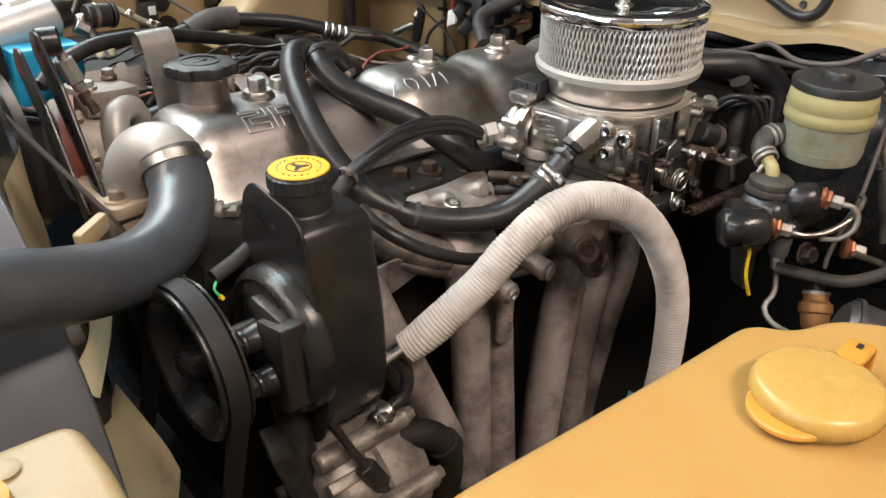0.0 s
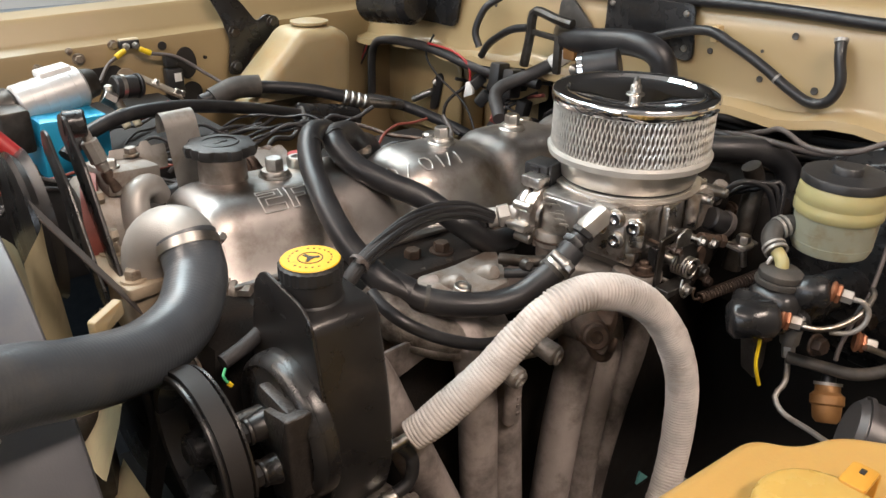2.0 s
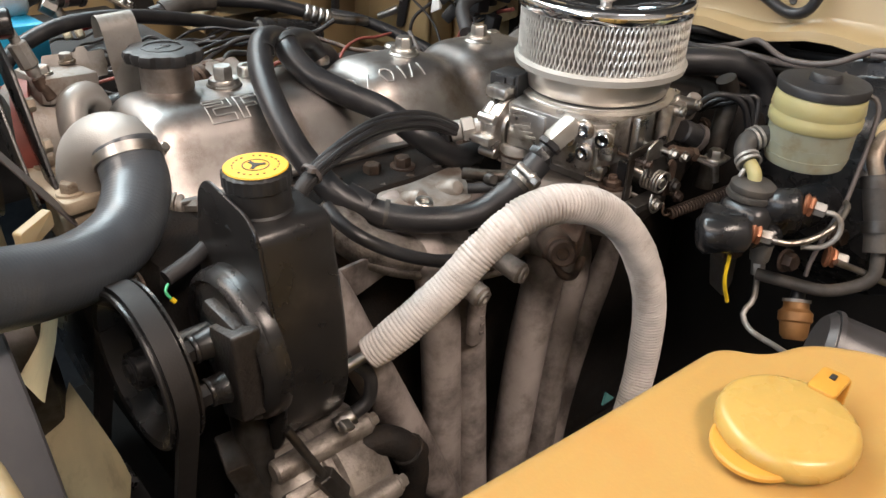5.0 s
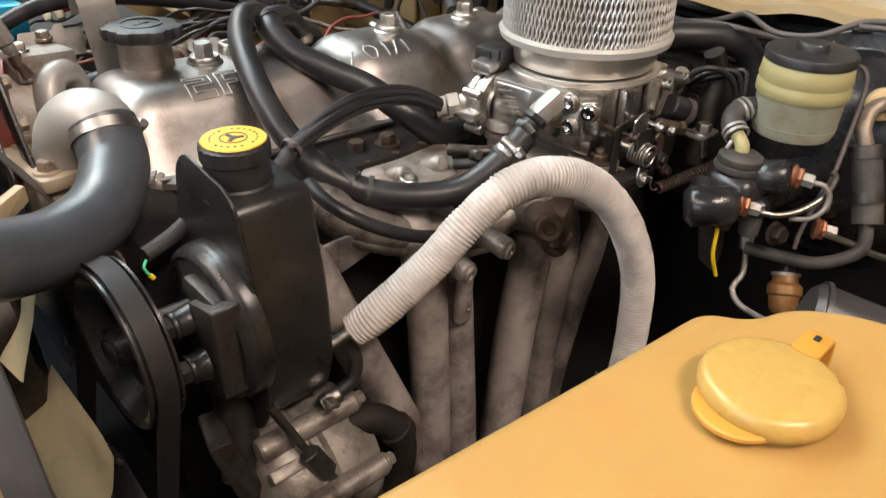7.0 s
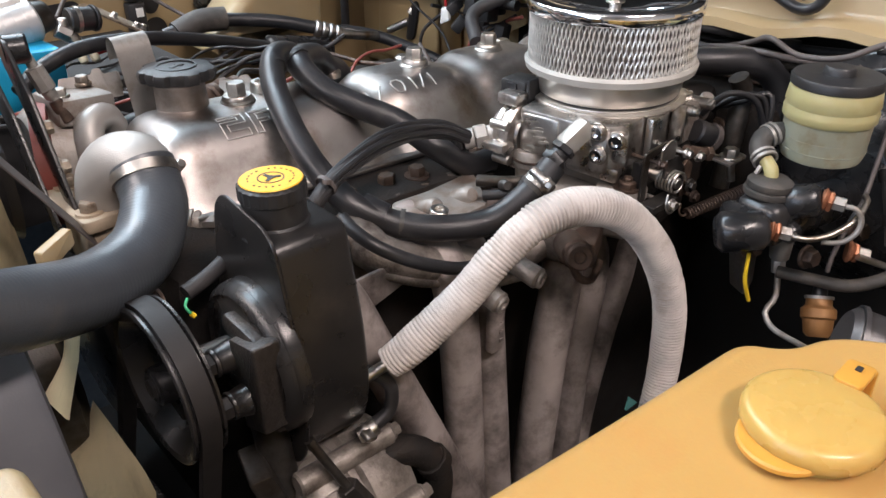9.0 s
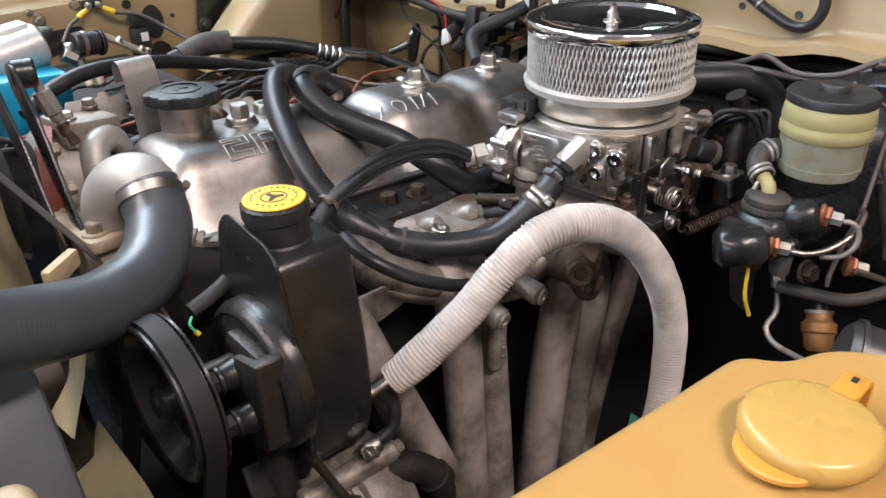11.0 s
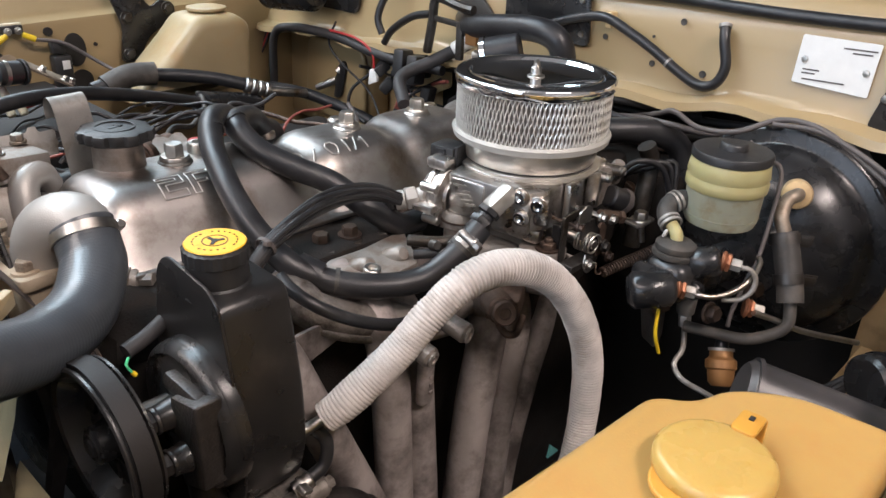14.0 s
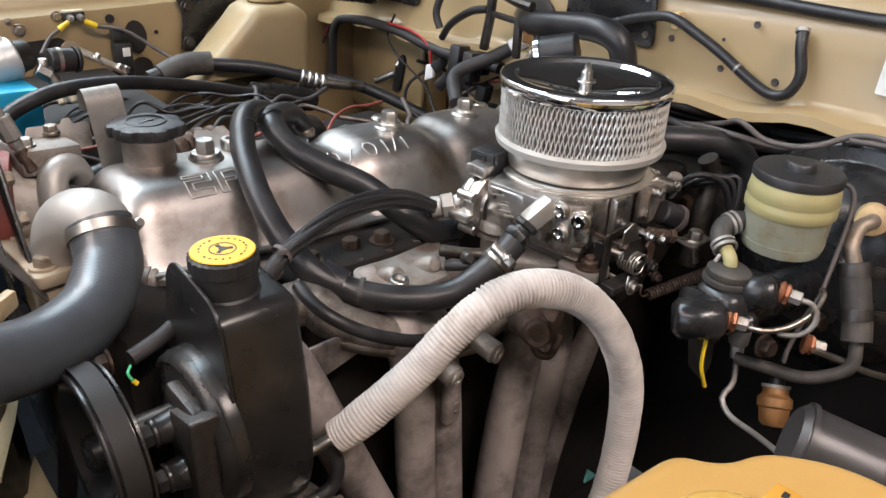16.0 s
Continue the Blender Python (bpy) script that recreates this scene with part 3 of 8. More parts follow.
# filler neck and cap
bm = BM()
lathe(bm, [(0.034, -0.066), (0.031, -0.030), (0.0265, -0.010), (0.0238, 0.002), (0.0228, 0.026), (0.024, 0.029), (0, 0.029)], (0.316, 0.706, 1.214), Z, 32)
part("filler_neck", bm, M["cover"], VC, smooth=60)
bm = BM()
t = BM()
vr = []
for d, rr in ((0, 0.028), (0.002, 0.032), (0.008, 0.0335), (0.0115, 0.032), (0.013, 0.027)):
    vr.append([t.verts.new((math.cos(a) * rr * (1 + 0.045 * math.copysign(abs(math.cos(3.5 * a)) ** 0.7, math.cos(7 * a)) * (0.4 + (d > 0))), math.sin(a) * rr * (1 + 0.045 * math.copysign(abs(math.cos(3.5 * a)) ** 0.7, math.cos(7 * a)) * (0.4 + (d > 0))), d)) for a in [2 * math.pi * i / 64 for i in range(64)]])
for a, b in zip(vr, vr[1:]):
    for i in range(64):
        t.faces.new((a[i], a[(i + 1) % 64], b[(i + 1) % 64], b[i]))
t.faces.new(vr[-1])
t.faces.new(vr[0][::-1])
add(bm, t, pose(0.316, 0.706, 1.242, 0, 2, 15))
CAP = part("oil_cap", bm, M["plastic"], VC, "black lobed oil filler cap")
bm = BM()
ring(bm, (0.316, 0.706, 1.2545), Z, 0.0165, 0.0185, 0.0015, 40)
box(bm, (0.316, 0.706, 1.2552), (0.016, 0.004, 0.0012), (0, 0, 30), 0.0004)
box(bm, (0.320, 0.708, 1.2554), (0.004, 0.008, 0.0012), (0, 0, 30), 0.0004)
part("oil_symbol", bm, M["plastic"], CAP)


# raised marks on the shoulders, as plain bars
def slant(bm, pts, r=0.0009):
    for a, b in zip(pts, pts[1:]):
        cyl(bm, a, b, r, seg=8)


def sh(x, s):
    """A place on the near shoulder of the cover at x, s metres down."""
    half, s = vc_half(x)[::-1], max(s, 1e-4)
    run = 0.0
    for a, b in zip(half, half[1:]):
        step = math.hypot(b[0] - a[0], b[1] - a[1])
        if a[0] > vc_section(x)[0] - 0.024:
            run += step
        if run >= s:
            return Vector((x, 0.685 - b[0] - 0.0010 * (a[1] - b[1]) / max(step, 1e-6), b[1] + 0.0011 * (b[0] - a[0]) / max(step, 1e-6)))
    return Vector((x, 0.685 - half[-1][0], half[-1][1]))


def stroke(bm, x0, s0, x1, s1, n=6):
    slant(bm, [sh(x0 + (x1 - x0) * k / n, s0 + (s1 - s0) * k / n) for k in range(n + 1)])


for x0, kind in ((0.478, 0), (0.497, 1), (0.517, 0), (0.536, 2), (0.549, 1), (0.562, 2)):
    bm = BM()
    w, h = 0.013, 0.020
    if kind == 0:
        slant(bm, [sh(x0 + w * (0.5 + 0.5 * math.cos(a)), h * (0.5 + 0.5 * math.sin(a))) for a in [2 * math.pi * i / 18 for i in range(19)]])
    elif kind == 1:
        stroke(bm, x0 + w * 0.15, h, x0 + w * 0.85, 0)
    else:
        stroke(bm, x0 + w * 0.5, 0, x0 + w * 0.5, h)
    part("raised_mark", bm, M["letter"], VC)
TWO = ((0, 0), (1, 0), (1, 0.5), (0.25, 0.5), (0.25, 0.8), (1, 0.8), (1, 1), (0, 1), (0, 0.32), (0.75, 0.32), (0.75, 0.2), (0, 0.2), (0, 0))
EFF = ((0, 0), (1, 0), (1, 0.2), (0.3, 0.2), (0.3, 0.4), (0.8, 0.4), (0.8, 0.6), (0.3, 0.6), (0.3, 1), (0, 1), (0, 0))
for x0, x1, shape in ((0.322, 0.346, TWO), (0.352, 0.374, EFF)):
    bm = BM()
    for (a, b), (c, d) in zip(shape, shape[1:]):
        slant(bm, [sh(x0 + (x1 - x0) * (a + (c - a) * k / 4), 0.001 + 0.024 * (b + (d - b) * k / 4)) for k in range(5)], 0.0006)
    part("raised_character", bm, M["letter"], VC)

# ---- air filter on the throttle body ----
FX, FY = 0.655, 0.478
AF = thing("air_filter", (FX, FY, 1.205), "round chrome air filter with white wire-covered element", "air filter")
RF = 0.0805
bm = BM()
lathe(bm, [(RF - 0.002, -0.012), (RF, -0.012), (RF + 0.0015, -0.0105), (RF + 0.0018, -0.002), (RF + 0.0008, -0.0002), (RF - 0.001, 0.0004), (0.0685, 0.0008), (0.0672, 0.0002), (0.0660, -0.0028), (0.0640, -0.0040), (0.030, -0.0050), (0, -0.0050)], (FX, FY, 1.302), Z, 96)
LID = part("lid", bm, M["chrome"], AF, "polished chrome lid", smooth=50)
bm = BM()
lathe(bm, [(0, 0), (0.0085, 0), (0.009, 0.0015), (0.0055, 0.003), (0.0055, 0.009), (0.0035, 0.011), (0.003, 0.016), (0, 0.0165)], (FX, FY, 1.2965), Z, 24)
box(bm, (FX, FY, 1.3085), (0.022, 0.0035, 0.008), (0, 0, 35), 0.0012)
part("wing_nut", bm, M["steel"], LID)
bm = BM()
t = BM()
lo, hi = [], []
for i in range(220):
    a, r = 2 * math.pi * i / 220, RF - 0.0035 - (0.0035 if i % 2 else 0)
    lo.append(t.verts.new((FX + r * math.cos(a), FY + r * math.sin(a), 1.244)))
    hi.append(t.verts.new((FX + r * math.cos(a), FY + r * math.sin(a), 1.291)))
for i in range(220):
    j = (i + 1) % 220
    t.faces.new((lo[i], lo[j], hi[j], hi[i]))
add(bm, t)
part("pleated_element", bm, M["pleat"], AF, "off-white pleated paper element", smooth=0)


def wire_mesh():
    """Expanded metal: twisted flat strands, pulled out unevenly so that the diamonds vary round the ring."""
    bm = BM()
    n, rows_n, z0, z1 = 112, 5, 1.244, 1.291
    dz = (z1 - z0) / rows_n
    rg = random.Random(12)
    node = [[(2 * math.pi * (i + 0.5 * (r % 2) + rg.uniform(-0.13, 0.13)) / n, z0 + dz * (r + (rg.uniform(-0.13, 0.13) if 0 < r < rows_n else 0))) for i in range(n)] for r in range(rows_n + 1)]
    for r in range(rows_n):
        for i in range(n):
            for s in (0, 1):
                a0, za = node[r][i]
                a1, zb = node[r + 1][(i + s - (1 - r % 2)) % n]
                if a1 - a0 > 3:
                    a1 -= 2 * math.pi
                elif a0 - a1 > 3:
                    a1 += 2 * math.pi
                k = 0.55 + 0.40 * math.sin(a0 * 2.0 + 0.9) if s else 0.55 - 0.40 * math.sin(a0 * 2.0 + 0.9)
                hw = 0.00030 + 0.00036 * max(0.0, k)
                mid = (a0 + (a1 - a0) * (0.32 if s else 0.68), (za + zb) / 2)
                P = []
                for a, z, g in ((a0, za, 0), (*mid, 1), (a1, zb, 0)):
                    for d, rad in ((-hw, RF - 0.0008 - 0.0007 * g), (hw, RF - 0.0011 + 0.0003 * g), (hw, RF - 0.0023), (-hw, RF - 0.0023)):
                        aa = a + d / RF
                        P.append(bm.verts.new((FX + rad * math.cos(aa), FY + rad * math.sin(aa), z)))
                for o in (0, 4):
                    for q in ((0, 1, 5, 4), (1, 2, 6, 5), (3, 0, 4, 7)):
                        bm.faces.new([P[c + o] for c in q])
    return bm


_wm = wire_mesh()
_me = bpy.data.meshes.new("wire_mesh")
bmesh.ops.translate(_wm, verts=_wm.verts, vec=-BASE[AF])
_wm.to_mesh(_me)
_wm.free()
_me.materials.append(M["mesh"])
_o = new("wire_mesh", _me)
_o.parent = AF
tagged(_o, "white expanded metal mesh")
bm = BM()
lathe(bm, [(RF - 0.008, 0.010), (RF + 0.0005, 0.010), (RF + 0.0025, 0.007), (RF + 0.001, 0.001), (RF - 0.006, -0.0015), (RF - 0.012, -0.003)], (FX, FY, 1.236), Z, 80)
part("lower_seal", bm, M["seal"], AF, "grey moulded rubber seal")
bm = BM()
lathe(bm, [(RF - 0.009, 0.028), (RF - 0.0095, 0.018), (RF - 0.011, 0.010), (RF - 0.0125, 0.0075), (RF - 0.0135, 0.0070)], (FX, FY, 1.207), Z, 80)
part("base_pan", bm, M["satinal"], AF, "satin metal base pan")
bm = BM()
lathe(bm, [(RF - 0.0150, 0), (RF - 0.0125, 0.0004), (RF - 0.0125, 0.0018), (RF - 0.0150, 0.0022)], (FX, FY, 1.2130), Z, 80)
part("clamp_band", bm, M["rubber"], AF)
bm = BM()
lathe(bm, [(0.060, 0.0045), (RF - 0.0140, 0.0045), (RF - 0.0105, 0.0040), (RF - 0.0100, 0.0028), (RF - 0.0115, 0.0012), (RF - 0.015, 0.0), (0.060, 0.0)], (FX, FY, 1.2085), Z, 72)
part("mounting_flange", bm, M["satinal"], AF)

# ---- throttle body, its long side towards the front of the car ----
TBM = pose(0.648, 0.487, 1.15, 0, 0, -82.5)
TB = thing("throttle_unit", (0.648, 0.487, 1.13), "machined bright aluminium throttle body with fuel fittings", "throttle unit")


def tbp(x, y, z):
    return TBM @ Vector((x, y, z))


def tbbox(bm, c, s, bev=0.002, rot=(0, 0, 0)):
    t = BM()
    bmesh.ops.create_cube(t, size=1.0, matrix=Matrix.Diagonal((*s, 1)))
    if bev:
        bmesh.ops.bevel(t, geom=t.edges[:], offset=bev, segments=2, affect="EDGES", profile=0.5)
    return add(bm, t, TBM @ pose(*c, *rot))


TD = TBM.to_3x3()
ex, ey = TD @ X, TD @ Y


def tbplate(poly, rads, z, h, bev=0.002):
    return prism(BM(), rounded(poly, rads), tbp(0, 0, z), ex, ey, (0, 0, h), bev)


part("body", tbplate([(-0.029, -0.087), (0.040, -0.087), (0.048, -0.080), (0.064, -0.078), (0.074, -0.062), (0.076, 0.066), (-0.050, 0.070), (-0.050, -0.030), (-0.034, -0.050)], [0.006, 0.004, 0.004, 0.006, 0.006, 0.01, 0.01, 0.01, 0.006], 0.017, 0.042, 0.0022), M["polish"], TB)
part("bore_ring", lathe(BM(), [(0.060, 0.0), (0.074, 0.0), (0.0755, 0.0012), (0.0755, 0.0030), (0.074, 0.0042), (0.060, 0.0042)], tbp(0.010, 0.006, 0.0575), Z, 72), M["satinal"], TB, "satin ring under the air filter")
part("name_boss", tbbox(BM(), (-0.004, -0.0865, 0.041), (0.040, 0.006, 0.030), 0.002), M["polish"], TB, "flat boss with engraved marks")
for _a, _w, _z, _h in ((-0.012, 0.016, 0.050, 0.0016), (-0.004, 0.010, 0.0455, 0.0011), (-0.008, 0.018, 0.041, 0.0022), (-0.003, 0.014, 0.0365, 0.0011), (0.002, 0.012, 0.0325, 0.0022)):
    part("engraving", tbbox(BM(), (_a, -0.0896, _z), (_w, 0.0006, _h), 0, (0, -8, 0)), M["satinal"], TB)
# fuel port: a square boss that leans out and down, with a black fitting
bm = BM()
t = BM()
bmesh.ops.create_cube(t, size=1.0, matrix=Matrix.Diagonal((0.017, 0.017, 0.030, 1)))
bmesh.ops.bevel(t, geom=t.edges[:], offset=0.003, segments=2, affect="EDGES", profile=0.5)
_q = (Vector((-0.72, 0.28, -0.62))).to_track_quat("Z", "Y").to_matrix().to_4x4()
add(bm, t, Matrix.Translation((0.5585, 0.4345, 1.2010)) @ _q)
part("fuel_port", bm, M["satinal"], TB, "machined fuel port boss")
_f0, _f1, _f2 = Vector((0.5485, 0.4375, 1.1925)), Vector((0.539, 0.4395, 1.183)), Vector((0.522, 0.4405, 1.175))
bm = BM()
cyl(bm, _f0, _f0 + (_f1 - _f0) * 0.45, 0.0115, 0.0115, 6, 0.001)
cyl(bm, _f0 + (_f1 - _f0) * 0.45, _f1, 0.0085, 0.0085, 18, 0.001)
cyl(bm, _f1, _f1 + (_f2 - _f1) * 0.45, 0.0118, 0.0112, 6, 0.0012)
cyl(bm, _f1 + (_f2 - _f1) * 0.45, _f2, 0.0092, 0.0088, 18, 0.001)
part("hose_fitting", bm, M["black"], TB, "black anodised hose fitting")
# injector covers: raised bosses with cap screws
for _c, _s in (((0.0565, -0.081, 0.0365), (0.018, 0.008, 0.044)), ((0.0705, -0.069, 0.040), (0.014, 0.018, 0.028))):
    part("screw_boss", tbbox(BM(), _c, _s, 0.0035, (0, 0, 0 if _c[0] < 0.06 else 30)), M["polish"], TB)
for _x, _y, _z, _n in ((0.0567, -0.0855, 0.055, (0, -1)), (0.0585, -0.0855, 0.034, (0, -1)), (0.0700, -0.0765, 0.047, (0.35, -0.94))):
    _d = (ex * _n[0] + ey * _n[1]).normalized()
    bm = BM()
    lathe(bm, [(0.0055, 0), (0.0092, 0), (0.0092, 0.0016), (0.0086, 0.0022), (0.0055, 0.0022)], tbp(_x, _y, _z), _d, 26)
    part("washer", bm, M["steel"], TB)
    bm = BM()
    lathe(bm, [(0, 0.001), (0.0066, 0.001), (0.0068, 0.0052), (0.0060, 0.0060), (0.0036, 0.0060), (0.0033, 0.0030), (0, 0.0030)], tbp(_x, _y, _z), _d, 26)
    part("cap_screw", bm, M["chrome"], TB)
# lower tier of the casting and the receding side
part("lower_body", tbplate([(-0.020, -0.060), (0.050, -0.070), (0.074, -0.052), (0.072, 0.060), (-0.045, 0.060)], 0.010, 0.004, 0.0140, 0.002), M["polish"], TB)
part("skirt_lug", tbbox(BM(), (0.044, -0.066, 0.012), (0.052, 0.016, 0.016), 0.004, (0, 8, 12)), M["polish"], TB)
part("side_cover", tbbox(BM(), (0.0795, -0.020, 0.036), (0.008, 0.030, 0.044), 0.002, (0, 0, 0)), M["polish"], TB)
part("side_fin", tbbox(BM(), (0.083, 0.016, 0.040), (0.014, 0.006, 0.040), 0.002, (0, 0, 24)), M["polish"], TB)
part("side_cover", tbbox(BM(), (0.080, 0.042, 0.034), (0.012, 0.036, 0.036), 0.003), M["cast"], TB)
for _y, _z in ((0.026, 0.052), (0.060, 0.050)):
    bm = BM()
    cyl(bm, tbp(0.072, _y, _z), tbp(0.094, _y, _z), 0.0055, 0.0055, 16, 0.001)
    capscrew(bm, tbp(0.094, _y, _z), ex, 0.005, 0.004)
    part("side_bolt", bm, M["steel"], TB)
# pressure regulator: two discs clamped face to face, with ears
bm = BM()
_ra = tbp(-0.030, -0.066, 0.026)
lathe(bm, [(0, 0), (0.022, 0), (0.022, 0.004), (0.0300, 0.006), (0.0315, 0.008), (0.0315, 0.0135), (0.0295, 0.0150), (0.0295, 0.0165), (0.0315, 0.018), (0.0315, 0.0225), (0.029, 0.0245), (0.024, 0.027), (0.020, 0.034), (0.012, 0.036), (0, 0.036)], _ra, -ex, 44)
REG = part("regulator", bm, M["polish"], TB, smooth=35)
part("regulator_ear", tbbox(BM(), (-0.047, -0.074, 0.062), (0.024, 0.020, 0.012), 0.003), M["polish"], REG)
part("regulator_ear", tbbox(BM(), (-0.049, -0.100, 0.020), (0.030, 0.012, 0.009), 0.003), M["polish"], REG)
part("regulator_ear", tbbox(BM(), (-0.045, -0.066, -0.006), (0.020, 0.016, 0.012), 0.003), M["polish"], REG)
for _y, _z in ((-0.094, 0.040), (-0.090, 0.004), (-0.052, 0.052)):
    bm = BM()
    cyl(bm, tbp(-0.036, _y, _z), tbp(-0.056, _y, _z), 0.0052, 0.0052, 14, 0.001)
    part("regulator_screw", bm, M["steel"], REG)
part("sensor_plug", tbbox(BM(), (-0.053, -0.052, 0.066), (0.030, 0.030, 0.020), 0.003), M["plastic"], TB, "black sensor plug")
bm = BM()
tbbox(bm, (-0.036, -0.048, 0.066), (0.004, 0.034, 0.024), 0.001)
tbbox(bm, (-0.053, -0.068, 0.070), (0.012, 0.003, 0.008), 0.001)
part("plug_rib", bm, M["rubber"], TB)
bm = BM()
cyl(bm, tbp(-0.062, -0.094, 0.026), tbp(-0.070, -0.103, 0.024), 0.0125, 0.0125, 6, 0.0012)
cyl(bm, tbp(-0.070, -0.103, 0.024), tbp(-0.078, -0.110, 0.022), 0.0100, 0.0105, 18, 0.001)
cyl(bm, tbp(-0.052, -0.084, 0.028), tbp(-0.062, -0.094, 0.026), 0.010, 0.009, 18, 0.001)
part("fuel_nipple", bm, M["dome"], TB, "pale alloy hose union")
bm = BM()
cyl(bm, tbp(-0.078, -0.110, 0.022), tbp(-0.086, -0.114, 0.020), 0.0118, 0.0112, 6, 0.001)
cyl(bm, tbp(-0.086, -0.114, 0.020), tbp(-0.096, -0.117, 0.018), 0.0090, 0.0085, 16, 0.001)
part("hose_fitting", bm, M["black"], TB, "black anodised hose fitting")
# adapter and flange below
part("adapter", tbplate([(-0.050, -0.050), (0.060, -0.056), (0.070, 0.058), (-0.050, 0.06)], 0.015, -0.012, 0.018), M["grimcast"], TB, "stained cast adapter plate")
part("mounting_ear", tbplate([(0.052, -0.078), (0.088, -0.074), (0.094, -0.045), (0.060, -0.030), (0.044, -0.048)], 0.010, -0.014, 0.012), M["cast"], TB)
bm = BM()
lathe(bm, [(0.0065, 0), (0.0125, 0), (0.0125, 0.002), (0.0065, 0.002)], tbp(0.078, -0.0617, -0.002), Z, 24)
hexbolt(bm, tbp(0.078, -0.0617, 0.0), Z, 0.0085, 0.006, 0.0, 0.2)
cyl(bm, tbp(0.078, -0.0617, 0.004), tbp(0.078, -0.0617, 0.010), 0.0045, seg=14, bev=0.001)
part("mounting_nut", bm, M["rusty"], TB, "rusty nut on its stud")
bm = BM()
lathe(bm, [(0.010, 0.006), (0.017, 0.004), (0.019, 0.000), (0.019, -0.012), (0.0165, -0.014), (0.0165, -0.026), (0, -0.028)], tbp(-0.022, -0.072, 0.012), Z, 28)
part("idle_motor", bm, M["cast"], TB, "dull alloy idle motor")
bm = BM()
ring(bm, tbp(-0.022, -0.072, 0.0055), Z, 0.018, 0.0205, 0.002, 28)
part("idle_clip", bm, M["rusty"], TB)

# throttle linkage: a dark stamped bracket with a spring drum, levers and ball ends
TL = thing("throttle_linkage", (0.645, 0.395, 1.12), "dark throttle linkage with springs and small levers", "throttle linkage")


def tlplate(poly, at, u, v, d, name="lever", material="darksteel", r=0.003, label=""):
    return part(name, prism(BM(), rounded(poly, r), at, u, v, d, 0.0005, 1), M[material], TL, label)


tlplate([(-0.024, 0.030), (0.010, 0.034), (0.022, 0.020), (0.018, 0.014), (0.006, 0.026), (-0.016, 0.022), (-0.018, -0.026), (0.002, -0.034), (0.016, -0.026), (0.018, -0.032), (0.000, -0.042), (-0.026, -0.032)], (0.622, 0.386, 1.156), X, Z, (0, 0.003, 0), "bracket_plate")
tlplate([(-0.010, -0.004), (0.010, -0.006), (0.012, 0.008), (0.002, 0.014), (-0.010, 0.008)], (0.612, 0.372, 1.186), X, Z, (0, 0.002, 0), "tab", "steel")
tlplate([(-0.016, -0.006), (0.014, -0.016), (0.018, -0.006), (0.004, 0.012), (-0.014, 0.012)], (0.628, 0.374, 1.168), X, Z, (0, 0.003, 0))
tlplate([(-0.006, -0.020), (0.006, -0.020), (0.010, 0.010), (0.0, 0.018), (-0.010, 0.008)], (0.648, 0.374, 1.154), X, Z, (0, 0.0028, 0), "lever", "rusty")
tlplate([(-0.020, -0.004), (0.018, -0.004), (0.018, 0.003), (-0.020, 0.003)], (0.612, 0.368, 1.138), X, Z, (0.002, 0.016, 0), "cross_bar", "darksteel", 0.001)
tlplate([(0, 0), (0.010, 0.004), (0.012, 0.030), (0.002, 0.032)], (0.600, 0.392, 1.142), X, Z, (0, 0.010, 0), "side_arm", "satin", 0.002)
bm = BM()
cyl(bm, (0.625, 0.366, 1.156), (0.628, 0.43, 1.156), 0.0052, seg=14, bev=0.001)
part("shaft", bm, M["steel"], TL)
bm = BM()
tube(bm, [Vector((0.626 + 0.0098 * math.cos(i * 0.6), 0.366 + 0.00032 * i, 1.156 + 0.0098 * math.sin(i * 0.6))) for i in range(64)], 0.0012, 6, 0.002)
part("coil_spring", bm, M["steel"], TL, "bright coil spring on its drum")
bm = BM()
cyl(bm, (0.626, 0.368, 1.156), (0.627, 0.384, 1.156), 0.0085, seg=18, bev=0.001)
part("spring_drum", bm, M["satin"], TL)
bm = BM()
tube(bm, [(0.610, 0.366, 1.150), (0.606, 0.364, 1.140), (0.612, 0.363, 1.132), (0.628, 0.364, 1.136)], 0.0012, 6, 0.003)
part("spring_leg", bm, M["steel"], TL)
for _p, _r, _m in (((0.616, 0.366, 1.1385), 0.0042, "steel"), ((0.660, 0.372, 1.172), 0.0042, "steel"), ((0.606, 0.376, 1.178), 0.0036, "rusty"), ((0.650, 0.371, 1.146), 0.0048, "darksteel"), ((0.636, 0.370, 1.182), 0.0036, "steel"), ((0.662, 0.372, 1.130), 0.0045, "rusty")):
    bm = BM()
    hexbolt(bm, _p, -Y, _r, 0.004, _r * 1.35)
    cyl(bm, (_p[0], _p[1] - 0.002, _p[2]), (_p[0], _p[1] + 0.03, _p[2]), _r * 0.5, seg=8)
    part("screw", bm, M[_m], TL)
bm = BM()
cyl(bm, (0.648, 0.378, 1.178), (0.672, 0.372, 1.171), 0.0062, 0.0052, 14, 0.001)
cyl(bm, (0.672, 0.372, 1.171), (0.678, 0.370, 1.169), 0.0072, 0.0072, 6, 0.0006)
part("cable_end", bm, M["rusty"], TL, "rusty cable end")
bm = BM()
cyl(bm, (0.678, 0.370, 1.169), (0.692, 0.366, 1.164), 0.0012, seg=8)
part("cotter_pin", bm, M["steel"], TL)
bm = BM()
tube(bm, [Vector((0.646 + 0.066 * i / 200, 0.366 - 0.024 * i / 200, 1.118 + 0.015 * i / 200)) + Vector((0.0016 * math.cos(i * 0.72), 0.0048 * math.cos(i * 0.72), 0.0048 * math.sin(i * 0.72))) for i in range(0, 201)], 0.0013, 6, 0.0025)
